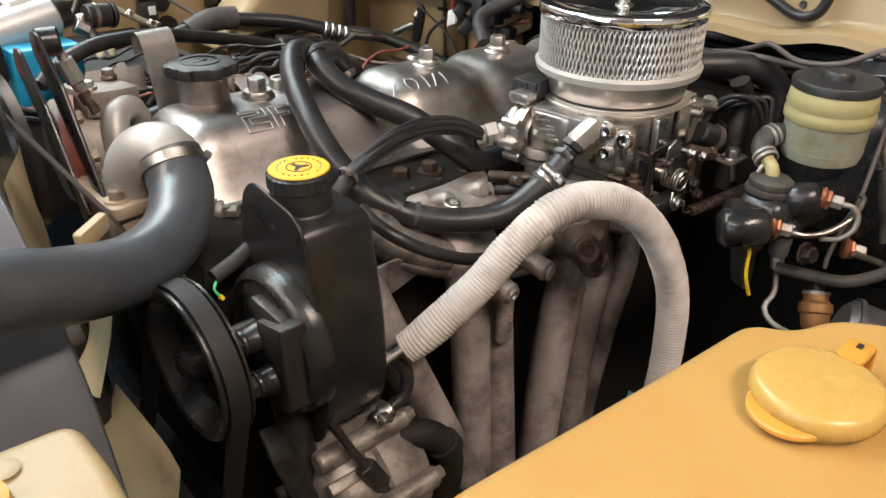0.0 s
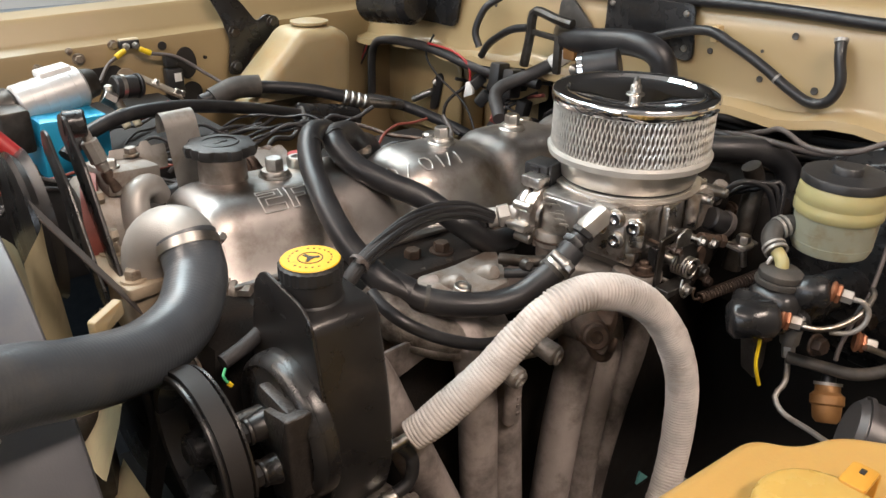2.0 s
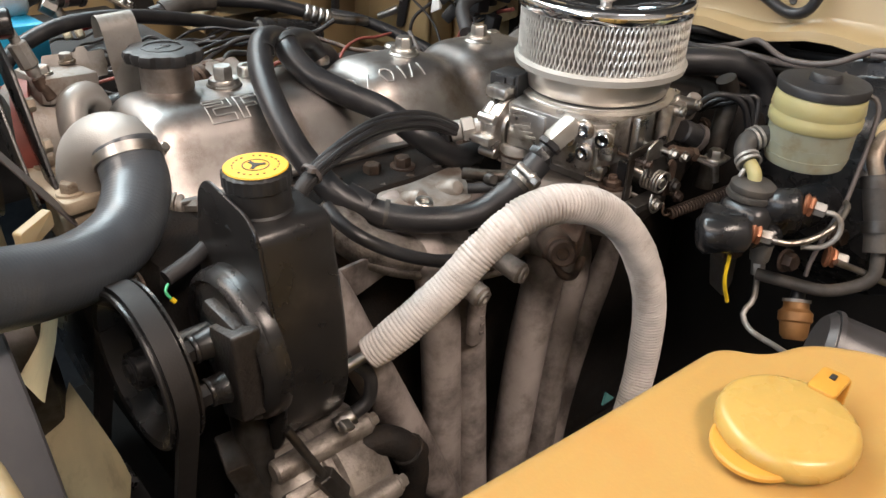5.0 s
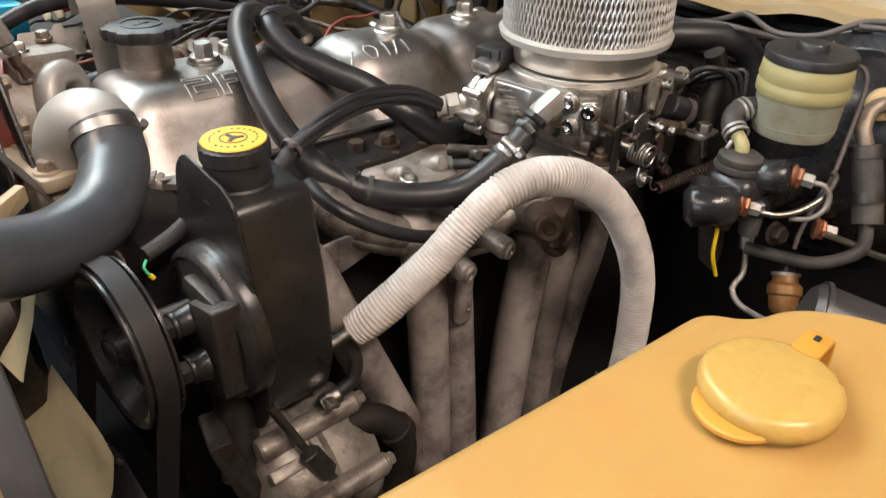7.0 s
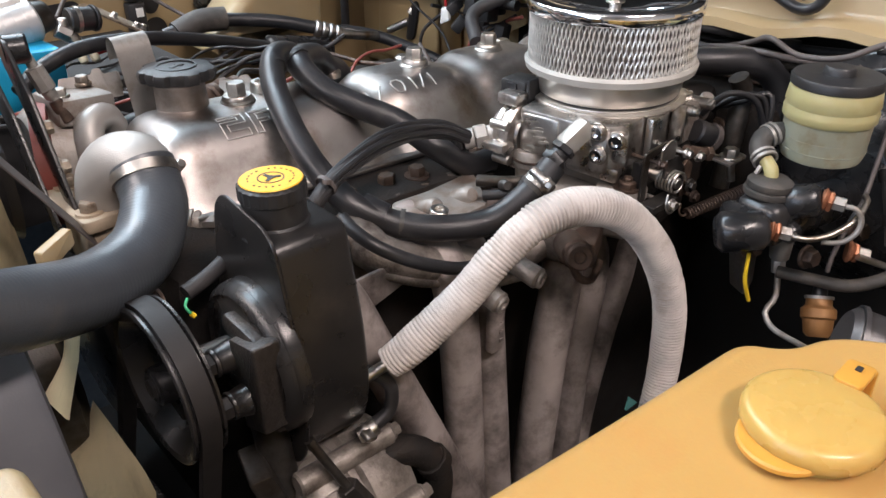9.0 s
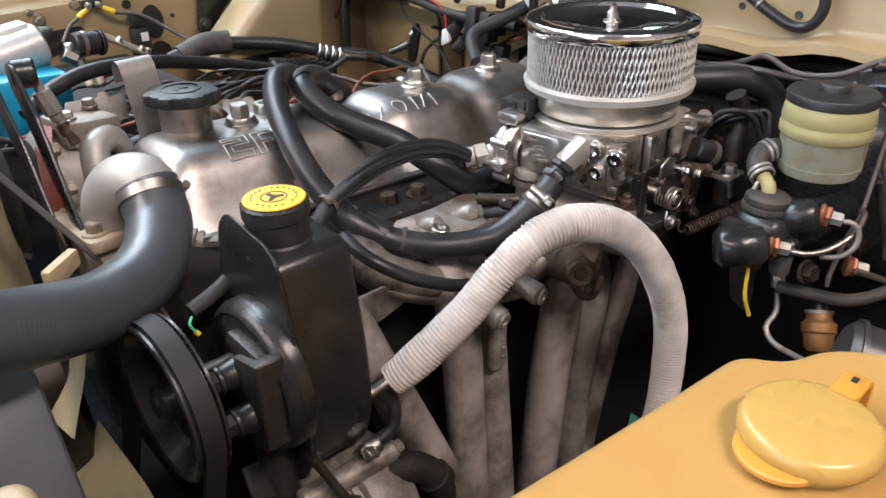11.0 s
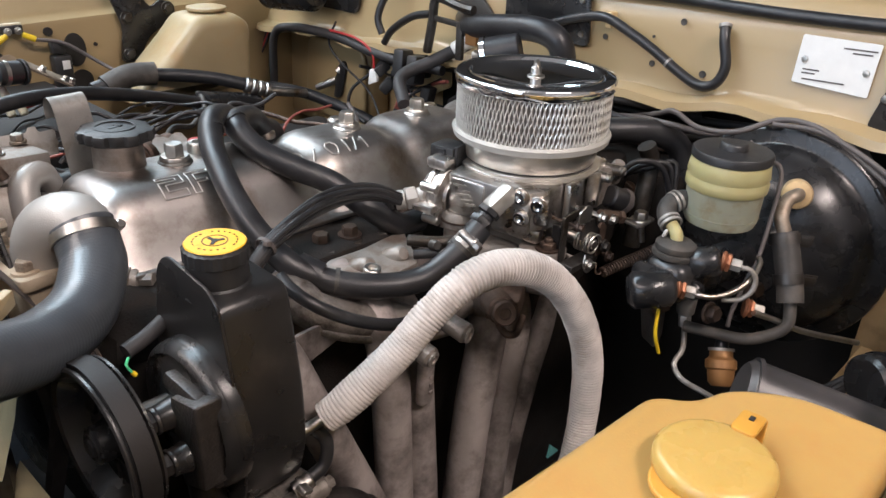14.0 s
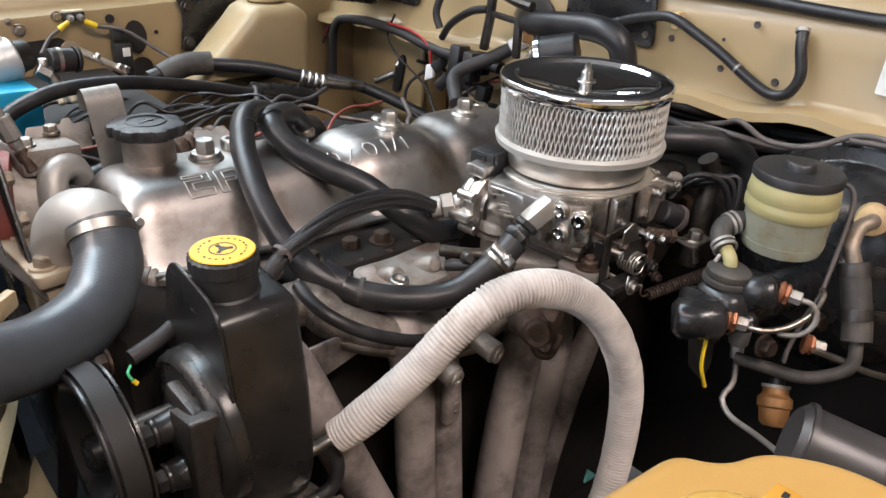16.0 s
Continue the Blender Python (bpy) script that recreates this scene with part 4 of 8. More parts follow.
part("return_spring", bm, M["rusty"], TL, "rusty return spring")
bm = BM()
tube(bm, [(0.646, 0.366, 1.118), (0.640, 0.367, 1.118), (0.636, 0.368, 1.123), (0.640, 0.370, 1.130)], 0.0011, 6, 0.002)
part("spring_hook", bm, M["rusty"], TL)
# choke pull-off and small valve beyond the linkage
bm = BM()
cyl(bm, (0.700, 0.402, 1.178), (0.722, 0.392, 1.166), 0.0125, 0.0125, 20, 0.002)
cyl(bm, (0.722, 0.392, 1.166), (0.728, 0.389, 1.163), 0.008, 0.006, 16, 0.001)
part("vacuum_stub", bm, M["rubber"], TL)
bm = BM()
ring(bm, (0.716, 0.395, 1.1695), (0.022, -0.010, -0.012), 0.0122, 0.0142, 0.006, 24)
part("stub_band", bm, M["greyloom"], TL)
bm = BM()
hexbolt(bm, (0.722, 0.372, 1.152), Z, 0.0075, 0.008, 0.011)
cyl(bm, (0.722, 0.372, 1.152), (0.724, 0.368, 1.128), 0.004, seg=10)
part("stud", bm, M["steel"], TL)
tlplate([(-0.018, -0.012), (0.016, -0.010), (0.020, 0.008), (-0.014, 0.012)], (0.724, 0.374, 1.149), X, Y, (0, 0, 0.003), "stay", "cast")
bm = BM()
box(bm, (0.655, 0.425, 1.115), (0.10, 0.06, 0.05), (0, 0, 12), 0.012)
part("support_bracket", bm, M["block"], TL, "greasy cast bracket")


# ---- hoses over the engine ----
def hose(name, pts, r, material, label, category="hose", seg=16, step=0.007, rad=None, uv=False):
    bm = BM()
    tube(bm, pts, r, seg, step, rad, uv=uv)
    return solo(name, bm, material, pts[0], label, category, smooth=60)


def band(bm, at, axis, r, w=0.010, t=0.0012):
    """A hose clamp's band with its screw housing."""
    at, axis = Vector(at), Vector(axis).normalized()
    ring(bm, at - axis * w / 2, axis, r - 0.0005, r + t, w, 32)
    return bm


def clamp(parent_name, at, axis, r, side, label="zinc-plated worm hose clamp", w=0.010):
    c = thing(parent_name, at, label, "hose clamp")
    part("band", band(BM(), at, axis, r, w), M["steel"], c)
    at, axis, side = Vector(at), Vector(axis).normalized(), Vector(side).normalized()
    tang = axis.cross(side)
    p = at + side * (r + 0.004)
    bm = BM()
    cyl(bm, p - tang * 0.009, p + tang * 0.007, 0.0042, seg=12, bev=0.001)
    hexbolt(bm, p + tang * 0.007, tang, 0.0045, 0.006, 0.0055)
    part("screw_housing", bm, M["steel"], c)
    return c


RH = thing("radiator_hose", (0.236, 0.60, 1.17), "thick black ribbed rubber upper radiator hose", "hose")
bm = BM()
tube(bm, [(0.2335, 0.604, 1.2125), (0.233, 0.592, 1.200), (0.227, 0.575, 1.187), (0.202, 0.546, 1.172), (0.157, 0.511, 1.176), (0.104, 0.476, 1.200), (0.072, 0.456, 1.219), (0.03, 0.432, 1.238)],
     0.0252, 36, 0.0011, lambda s: (1.03 if s < 0.003 else 1.0) + 0.0034 * math.sin(s * 2 * math.pi / 0.0036), uv=False)
part("hose_body", bm, M["radrub"], RH, smooth=60)
bm = BM()
tube(bm, [(0.2270, 0.5530, 1.1960), (0.2020, 0.5270, 1.1825), (0.1570, 0.4930, 1.1880), (0.1040, 0.4580, 1.2125)], 0.0016, 8, 0.004)
part("mould_line", bm, M["radrub"], RH)
clamp("hose_clamp", (0.2333, 0.5985, 1.2062), (0.12, 0.68, 0.70), 0.0254, (1, 0.2, -0.1), w=0.0085)
clamp("hose_clamp", (0.034, 0.4343, 1.2363), (-0.7, -0.45, 0.35), 0.0258, (0.3, -0.6, -1), w=0.014)
bm = BM()
tube(bm, [(0.045, 0.440, 1.231), (0.02, 0.428, 1.241), (-0.03, 0.41, 1.25), (-0.09, 0.41, 1.20)], 0.0235, 24, 0.01)
solo("radiator_neck", bm, M["dark"], (-0.09, 0.41, 1.17), "black radiator inlet neck under the hose", "radiator neck")

# thermostat housing
TH = thing("thermostat_housing", (0.20, 0.64, 1.12), "grey cast thermostat housing with rusty bolts", "thermostat housing")
bm = BM()
tube(bm, [(0.216, 0.648, 1.155), (0.216, 0.646, 1.176), (0.218, 0.638, 1.198), (0.224, 0.624, 1.2115), (0.232, 0.608, 1.2145), (0.2335, 0.601, 1.2095)], 0.0245, 30, 0.004, lambda s: 1.10 - 1.2 * s if s < 0.06 else 1.02)
part("elbow", bm, M["dome"], TH, smooth=60)
bm = BM()
prism(bm, rounded([(-0.046, -0.024), (0.046, -0.024), (0.046, 0.024), (-0.046, 0.024)], 0.007), (0.203, 0.660, 1.164), (0.08, -1.0, 0), (1.0, 0.08, 0), (0, 0, 0.012), 0.003)
box(bm, (0.206, 0.657, 1.138), (0.044, 0.076, 0.056), (0, 0, -4), 0.008, 3)
part("housing", bm, M["thermo"], TH)
for _p in ((0.197, 0.694, 1.174), (0.194, 0.630, 1.174)):
    bm = BM()
    lathe(bm, [(0, 0), (0.012, 0), (0.011, 0.004), (0, 0.004)], _p, Z, 18)
    part("boss", bm, M["thermo"], TH)
    bm = BM()
    hexbolt(bm, (_p[0], _p[1], _p[2] + 0.004), Z, 0.0075, 0.008, 0, 0.4)
    part("bolt", bm, M["oldbolt"], TH)
bm = BM()
cyl(bm, (0.250, 0.620, 1.150), (0.305, 0.628, 1.155), 0.010, 0.008, 16, 0.002)
part("sender", bm, M["cast"], TH)
bm = BM()
cyl(bm, (0.262, 0.622, 1.146), (0.276, 0.606, 1.148), 0.0125, 0.0110, 20, 0.002)
ring(bm, (0.270, 0.613, 1.147), (0.7, -0.8, 0.1), 0.0115, 0.0135, 0.004, 24)
cyl(bm, (0.276, 0.606, 1.148), (0.284, 0.597, 1.149), 0.0060, 0.0060, 6, 0.0006)
part("bypass_stub", bm, M["cast"], TH, "grimy cast bypass stub")

HA = [(0.500, 0.775, 1.175), (0.485, 0.762, 1.205), (0.461, 0.735, 1.222), (0.446, 0.725, 1.238), (0.408, 0.69, 1.249), (0.385, 0.655, 1.236), (0.371, 0.61, 1.214), (0.367, 0.575, 1.192), (0.37, 0.55, 1.175), (0.379, 0.525, 1.157), (0.402, 0.505, 1.142),
      (0.432, 0.475, 1.137), (0.470, 0.450, 1.141), (0.504, 0.436, 1.163), (0.527, 0.431, 1.183)]
hose("heater_hose", HA, 0.0118, M["rubber"], "black rubber hose looped over the valve cover", seg=20)
bm = BM()
tube(bm, [(0.386, 0.5275, 1.1540), (0.392, 0.519, 1.1495), (0.399, 0.510, 1.1448)], 0.0137, 20, 0.004)
solo("hose_sleeve", bm, M["rubber"], (0.39, 0.52, 1.14), "short black rubber sleeve joining a hose", "hose sleeve")
for _p, _a, _r in (((0.505, 0.4365, 1.1645), (0.55, -0.2, 0.5), 0.0126), ((0.408, 0.5005, 1.1405), (0.7, -0.65, -0.1), 0.0124)):
    bm = BM()
    ring(bm, _p, _a, _r - 0.001, _r + 0.0006, 0.004, 24)
    solo("hose_ring", bm, M["oldrub"], _p, "worn rubber ring round a black hose", "hose ring")
clamp("hose_clamp", (0.512, 0.4335, 1.170), (0.6, -0.15, 0.5), 0.0125, (-0.5, -0.4, 0.6), w=0.012)
hose("heater_hose", [(0.545, 0.775, 1.165), (0.528, 0.765, 1.195), (0.498, 0.74, 1.211), (0.474, 0.725, 1.231), (0.434, 0.69, 1.239), (0.436, 0.655, 1.22), (0.456, 0.625, 1.205), (0.482, 0.595, 1.19), (0.505, 0.56, 1.165), (0.535, 0.55, 1.143), (0.565, 0.55, 1.14)], 0.0125, M["rubber"], "black rubber hose lying across the valve cover", seg=20)
bm = BM()
ring(bm, (0.3965, 0.6725, 1.2425), (0.25, 0.85, 0.45), 0.0118, 0.0134, 0.004, 20)
ring(bm, (0.4340, 0.6900, 1.2390), (-0.1, 0.9, 0.35), 0.0125, 0.0141, 0.004, 20)
solo("cable_tie", bm, M["plastic"], (0.43, 0.715, 1.22), "black cable tie holding two hoses together", "cable tie")
BR = [(0.506, 0.522, 1.189), (0.471, 0.518, 1.206), (0.433, 0.513, 1.215), (0.395, 0.506, 1.217), (0.358, 0.496, 1.212), (0.333, 0.488, 1.206), (0.317, 0.484, 1.196), (0.308, 0.486, 1.18)]
BH = thing("wiring_harness", BR[0], "bundle of thin black wires curving to the throttle body", "wiring harness")
bm = BM()
tube(bm, BR, 0.0062, 16, 0.005)
part("core", bm, M["loom"], BH)
_dense = [Vector(p) for p in spline(BR, 0.008)]
for _k in range(11):
    bm = BM()
    pts = []
    for _i, _p in enumerate(_dense):
        _t = (_dense[min(_i + 1, len(_dense) - 1)] - _dense[max(_i - 1, 0)]).normalized()
        _u = _t.cross(Y).normalized()
        _v = _t.cross(_u)
        _f = _i / (len(_dense) - 1)
        _a = 2 * math.pi * _k / 11 + 1.1 * _f + 0.25 * math.sin(5 * _f + 2.4 * _k)
        _r = 0.0038 + 0.0028 * math.sin(math.pi * min(1, 0.12 + _f)) + 0.0006 * math.sin(9 * _f + _k)
        pts.append(tuple(_p + _u * math.cos(_a) * _r + _v * math.sin(_a) * _r))
    tube(bm, pts, 0.0019 + 0.0004 * (_k % 3), 8, 0.006)
    part("wire", bm, M["rubber"], BH)
bm = BM()
ring(bm, (0.331, 0.488, 1.2065), (-0.041, -0.012, -0.016), 0.0080, 0.0092, 0.0035, 20)
box(bm, (0.326, 0.480, 1.2125), (0.006, 0.005, 0.004), (0, 20, 15), 0.0006)
solo("cable_tie", bm, M["greyloom"], (0.333, 0.4955, 1.18), "pale cable tie round the braided sleeve", "cable tie")
hose("vacuum_hose", [(0.349, 0.5, 1.167), (0.349, 0.485, 1.161), (0.355, 0.465, 1.153), (0.373, 0.452, 1.14), (0.396, 0.445, 1.127), (0.424, 0.44, 1.115), (0.457, 0.44, 1.107), (0.491, 0.445, 1.1)], 0.0058, M["rubber"], "thin black rubber hose along the manifold", seg=12)

# white ribbed conduit
CPTS = [(0.328, 0.416, 1.078), (0.344, 0.407, 1.092), (0.385, 0.392, 1.127), (0.414, 0.382, 1.158), (0.444, 0.371, 1.181), (0.483, 0.361, 1.183), (0.528, 0.352, 1.162), (0.571, 0.346, 1.114), (0.596, 0.340, 1.053), (0.597, 0.336, 0.989), (0.583, 0.331, 0.935), (0.555, 0.325, 0.86)]


def rib(s):
    # round ribs with narrow grooves; flattened and uneven on the taped first stretch
    taped = s < 0.155
    depth = 0.015 + 0.007 * math.sin(s * 61) + 0.005 * math.sin(s * 173) if taped else 0.092 + 0.010 * math.sin(s * 61)
    wave = 0.5 + 0.5 * math.sin(s * 2 * math.pi / 0.0033 + (0.9 * math.sin(s * 140) if taped else 0))
    base = 1.02 if s > 0.02 else 0.94 + 4 * s
    return base * (1 + depth - 2.4 * depth * (1 - wave) ** 2) + 0.02 * math.sin(s * 37) - (0.015 if 0.15 < s < 0.17 else 0)


CD = thing("ribbed_conduit", (0.328, 0.416, 1.07), "off-white ribbed flexible conduit arching over the manifold", "conduit")
bm = BM()
tube(bm, CPTS, 0.0140, 28, 0.00055, rib, rough=0.034)
part("conduit_body", bm, M["conduit"], CD, smooth=70)
bm = BM()
tube(bm, [(0.296, 0.425, 1.066), (0.315, 0.421, 1.072), (0.338, 0.410, 1.086)], 0.0048, 14, 0.004)
part("steel_pipe", bm, M["steel"], CD, "bare steel pipe end")

# ---- power steering pump ----
PS = thing("power_steering_pump", (0.27, 0.46, 1.0), "black power steering pump with yellow-topped cap", "steering pump")
bm = BM()
prism(bm, rounded([(0.427, 1.207), (0.500, 1.209), (0.512, 1.160), (0.524, 1.08), (0.515, 1.03), (0.470, 1.006), (0.428, 1.020), (0.412, 1.062), (0.412, 1.120)], [0.012, 0.008, 0.02, 0.03, 0.03, 0.03, 0.03, 0.03, 0.03]), (0.249, 0, 0), Y, Z, (0.058, 0, 0), 0.004, 3)
part("reservoir", bm, M["satin"], PS, smooth=30)
bm = BM()
prism(bm, rounded([(0.4235, 1.2085), (0.435, 1.219), (0.490, 1.226), (0.506, 1.212), (0.519, 1.160), (0.530, 1.08), (0.520, 1.025), (0.470, 1.000), (0.424, 1.014), (0.4075, 1.062), (0.4085, 1.120)], [0.006, 0.010, 0.01, 0.01, 0.02, 0.03, 0.03, 0.03, 0.03, 0.03, 0.03]), (0.2465, 0, 0), Y, Z, (0.0025, 0, 0), 0.0006, 1)
part("front_plate", bm, M["satin"], PS)
bm = BM()
lathe(bm, [(0.0260, -0.006), (0.0245, 0.003), (0.0226, 0.005), (0.0222, 0.0205), (0.020, 0.021), (0, 0.021)], (0.272, 0.463, 1.204), Z, 40)
part("filler_neck", bm, M["plastic"], PS)
bm = BM()
t = BM()
rows_ = []
for d, rr in ((0.0, 0.0235), (0.001, 0.0245), (0.011, 0.0245), (0.013, 0.0225), (0.0135, 0.0)):
    if rr == 0:
        t.faces.new(rows_[-1])
        break
    rows_.append([t.verts.new(((rr + (0.0007 if (i // 2) % 2 and 0.0005 < d < 0.012 else 0)) * math.cos(2 * math.pi * i / 96), (rr + (0.0007 if (i // 2) % 2 and 0.0005 < d < 0.012 else 0)) * math.sin(2 * math.pi * i / 96), d)) for i in range(96)])
for a, b in zip(rows_, rows_[1:]):
    for i in range(96):
        t.faces.new((a[i], a[(i + 1) % 96], b[(i + 1) % 96], b[i]))
t.faces.new(rows_[0][::-1])
add(bm, t, pose(0.272, 0.463, 1.2175))
CAPM = Matrix.Translation((0.272, 0.463, 1.2245)) @ Matrix.Scale(0.95, 4) @ Matrix.Translation((-0.272, -0.463, -1.2175))
bmesh.ops.transform(bm, matrix=CAPM, verts=bm.verts)
PSC = part("cap", bm, M["plastic"], PS, "black knurled cap")
bm = BM()
lathe(bm, [(0.0225, 0), (0.0232, 0.0004), (0.0225, 0.0012), (0, 0.0013)], (0.272, 0.463, 1.2308), Z, 48)
bmesh.ops.transform(bm, matrix=CAPM, verts=bm.verts)
part("cap_label", bm, M["yellow"], PSC, "bright yellow printed disc", smooth=0)
bm = BM()
ring(bm, (0.272, 0.463, 1.2320), Z, 0.0090, 0.0098, 0.0004, 36)
for _a in (100, 220, 340):
    box(bm, (0.272 + 0.0035 * math.cos(radians(_a)), 0.463 + 0.0035 * math.sin(radians(_a)), 1.2324), (0.0075, 0.0030, 0.0004), (0, 0, _a))
lathe(bm, [(0, 0), (0.0028, 0), (0.0028, 0.0005), (0, 0.0005)], (0.272, 0.463, 1.2322), Z, 14)
for i in range(22):
    if i % 6 == 5:
        continue
    _a = 2 * math.pi * i / 22
    box(bm, (0.272 + 0.0165 * math.cos(_a), 0.463 + 0.0165 * math.sin(_a), 1.2323), (0.0017, 0.0008 if i % 3 else 0.0012, 0.0004), (0, 0, math.degrees(_a) + 90))
bmesh.ops.transform(bm, matrix=CAPM, verts=bm.verts)
part("cap_print", bm, M["ink"], PSC, "black printed symbol and marks", smooth=0)
# pump body, mounting casting, turned a little towards the near fender
PBT = Matrix.Translation((0.235, 0.452, 1.11)) @ Matrix.Rotation(radians(2), 4, "Z") @ Matrix.Translation((-0.235, -0.452, -1.11))
bm = BM()
lathe(bm, [(0, -0.004), (0.026, -0.004), (0.040, 0.001), (0.052, 0.004), (0.0585, 0.009), (0.0600, 0.013), (0.0600, 0.020), (0, 0.020)], (0.2275, 0.456, 1.108), X, 56)
lathe(bm, [(0.050, 0.0035), (0.053, 0.001), (0.0575, 0.004), (0.0595, 0.009)], (0.2275, 0.456, 1.108), X, 56)
bmesh.ops.transform(bm, matrix=PBT, verts=bm.verts)
part("pump_body", bm, M["satin"], PS)
bm = BM()
prism(bm, rounded([(0.0165, 0.029), (-0.0165, 0.036), (-0.0185, -0.036), (0.0125, -0.049), (0.0165, -0.020)], 0.003), (0.214, 0.4285, 1.113), Y, Z, (0.020, -0.003, 0.002), 0.002)
box(bm, (0.236, 0.442, 1.141), (0.034, 0.044, 0.014), (4, 9, 0), 0.004)
box(bm, (0.236, 0.426, 1.078), (0.024, 0.026, 0.024), (0, 9, 0), 0.006)
bmesh.ops.transform(bm, matrix=PBT, verts=bm.verts)
part("mounting_block", bm, M["blockblk"], PS, "rough black cast mounting block")
for _p, _q in (((0.222, 0.450, 1.124), (0.204, 0.450, 1.124)), ((0.216, 0.430, 1.098), (0.202, 0.432, 1.098))):
    bm = BM()
    cyl(bm, _p, _q, 0.012, 0.010, 18, 0.002)
    bmesh.ops.transform(bm, matrix=PBT, verts=bm.verts)
    part("boss", bm, M["satin"], PS)
for _p in ((0.204, 0.450, 1.124), (0.203, 0.432, 1.098)):
    bm = BM()
    hexbolt(bm, _p, -X, 0.0085, 0.007, 0.0105)
    bmesh.ops.transform(bm, matrix=PBT, verts=bm.verts)
    part("bolt", bm, M["satin"], PS)
bm = BM()
cyl(bm, (0.232, 0.464, 1.118), (0.180, 0.464, 1.118), 0.011, seg=16)
part("shaft", bm, M["darksteel"], PS)
PC = (0.463, 1.1155)
PTURN = Matrix.Translation((0.176, *PC)) @ Matrix.Rotation(radians(2), 4, "Z") @ Matrix.Scale(0.93, 4) @ Matrix.Translation((-0.176, -PC[0], -PC[1]))
bm = BM()
lathe(bm, [(0.017, 0.016), (0.030, 0.020), (0.044, 0.019), (0.050, 0.010), (0.0555, 0.001), (0.0605, -0.0005), (0.0625, 0.0005), (0.0630, 0.0022), (0.0600, 0.0035), (0.060, 0.0215), (0.0635, 0.0225), (0.0635, 0.0245), (0.058, 0.0255), (0.046, 0.026), (0.017, 0.022), (0.017, 0.016)], (0.1625, PC[0], PC[1]), X, 72)
bmesh.ops.transform(bm, matrix=PTURN, verts=bm.verts)
PUL = part("pulley", bm, M["satin"], PS, "dark stamped steel pulley", smooth=35)
bm = BM()
lathe(bm, [(0, 0), (0.0135, 0), (0.0150, 0.0015), (0.0155, 0.012), (0.018, 0.018), (0, 0.018)], (0.163, PC[0], PC[1]), X, 32)
lathe(bm, [(0.0095, 0.0), (0.0105, -0.0012), (0.0112, -0.0012), (0.0122, 0.0)], (0.163, PC[0], PC[1]), X, 32)
hexbolt(bm, (0.164, PC[0], PC[1]), -X, 0.0080, 0.004, 0.0)
bmesh.ops.transform(bm, matrix=PTURN, verts=bm.verts)
part("hub", bm, M["black"], PUL)
# the pulley isn't pierced: near-black insets give the shade of its openings
for _k in range(4):
    bm = BM()
    _a = radians(25 + 90 * _k)
    n = 14
    outline = [(0.043 * math.cos(_a + (j / n - 0.5) * 0.75), 0.043 * math.sin(_a + (j / n - 0.5) * 0.75)) for j in range(n + 1)] + [(0.029 * math.cos(_a + (0.5 - j / n) * 0.55), 0.029 * math.sin(_a + (0.5 - j / n) * 0.55)) for j in range(n + 1)]
    prism(bm, rounded(outline, 0), (0.1795, PC[0], PC[1]), Y, Z, (0.0045, 0, 0), 0)
    bmesh.ops.transform(bm, matrix=PTURN, verts=bm.verts)
    part("slot_shade", bm, M["dark"], PUL, "near-black inset for the shade of a pulley opening")
# belt round the pulley and down to the crank
bm = BM()
CR = (0.60, 0.80, 0.085)


def beltloop(bm, r_add, x0, x1):
    c1, r1 = Vector((PC[0], PC[1])), 0.060 + r_add
    c2, r2 = Vector(CR[:2]), CR[2] + r_add
    d = c2 - c1
    L, th = d.length, math.atan2(d.y, d.x)
    be = math.acos((r1 - r2) / L)
    pts = [c1 + Vector((math.cos(a), math.sin(a))) * r1 for a in [th + be + (2 * math.pi - 2 * be) * i / 40 for i in range(41)]]
    pts += [c2 + Vector((math.cos(a), math.sin(a))) * r2 for a in [th - be + 2 * be * i / 30 for i in range(31)]]
    return pts


o, n_ = beltloop(bm, 0.0055, 0, 0), beltloop(bm, -0.003, 0, 0)
vo = [[bm.verts.new((x, p.x, p.y)) for p in o] for x in (0.1665, 0.1820)]
vi = [[bm.verts.new((x, p.x, p.y)) for p in n_] for x in (0.1680, 0.1806)]
for i in range(len(o)):
    j = (i + 1) % len(o)
    for a, b in ((vo[0], vo[1]), (vo[1], vi[1]), (vi[1], vi[0]), (vi[0], vo[0])):
        bm.faces.new((a[i], a[j], b[j], b[i]))
bmesh.ops.transform(bm, matrix=PTURN, verts=bm.verts)
solo("drive_belt", bm, M["belt"], (0.175, 0.52, 0.72), "dark grey rubber drive belt round the pump pulley", "drive belt")
bm = BM()
lathe(bm, [(0, 0), (0.035, 0), (0.07, 0.01), (0.085, 0.0), (0.088, 0.004), (0.083, 0.012), (0.088, 0.022), (0.088, 0.026), (0.03, 0.03), (0, 0.03)], (0.159, CR[0], CR[1]), X, 48)
solo("crank_pulley", bm, M["satin"], (0.16, CR[0], CR[1] - 0.09), "dark crankshaft pulley below the fan", "pulley")
# hose and fittings at the pump's rear
PF = thing("steering_hose", (0.315, 0.44, 1.0), "black return hose with a bright crimp at the pump", "hose")
bm = BM()
tube(bm, [(0.300, 0.445, 1.062), (0.318, 0.430, 1.066), (0.330, 0.420, 1.052), (0.325, 0.416, 1.032), (0.312, 0.418, 1.024)], 0.0058, 14, 0.004)
part("hose_body", bm, M["rubber"], PF)
bm = BM()
cyl(bm, (0.312, 0.416, 1.024), (0.296, 0.42, 1.018), 0.007, 0.007, 16, 0.001)
ring(bm, (0.304, 0.418, 1.021), (-1, 0.2, -0.3), 0.0065, 0.0085, 0.003, 20)
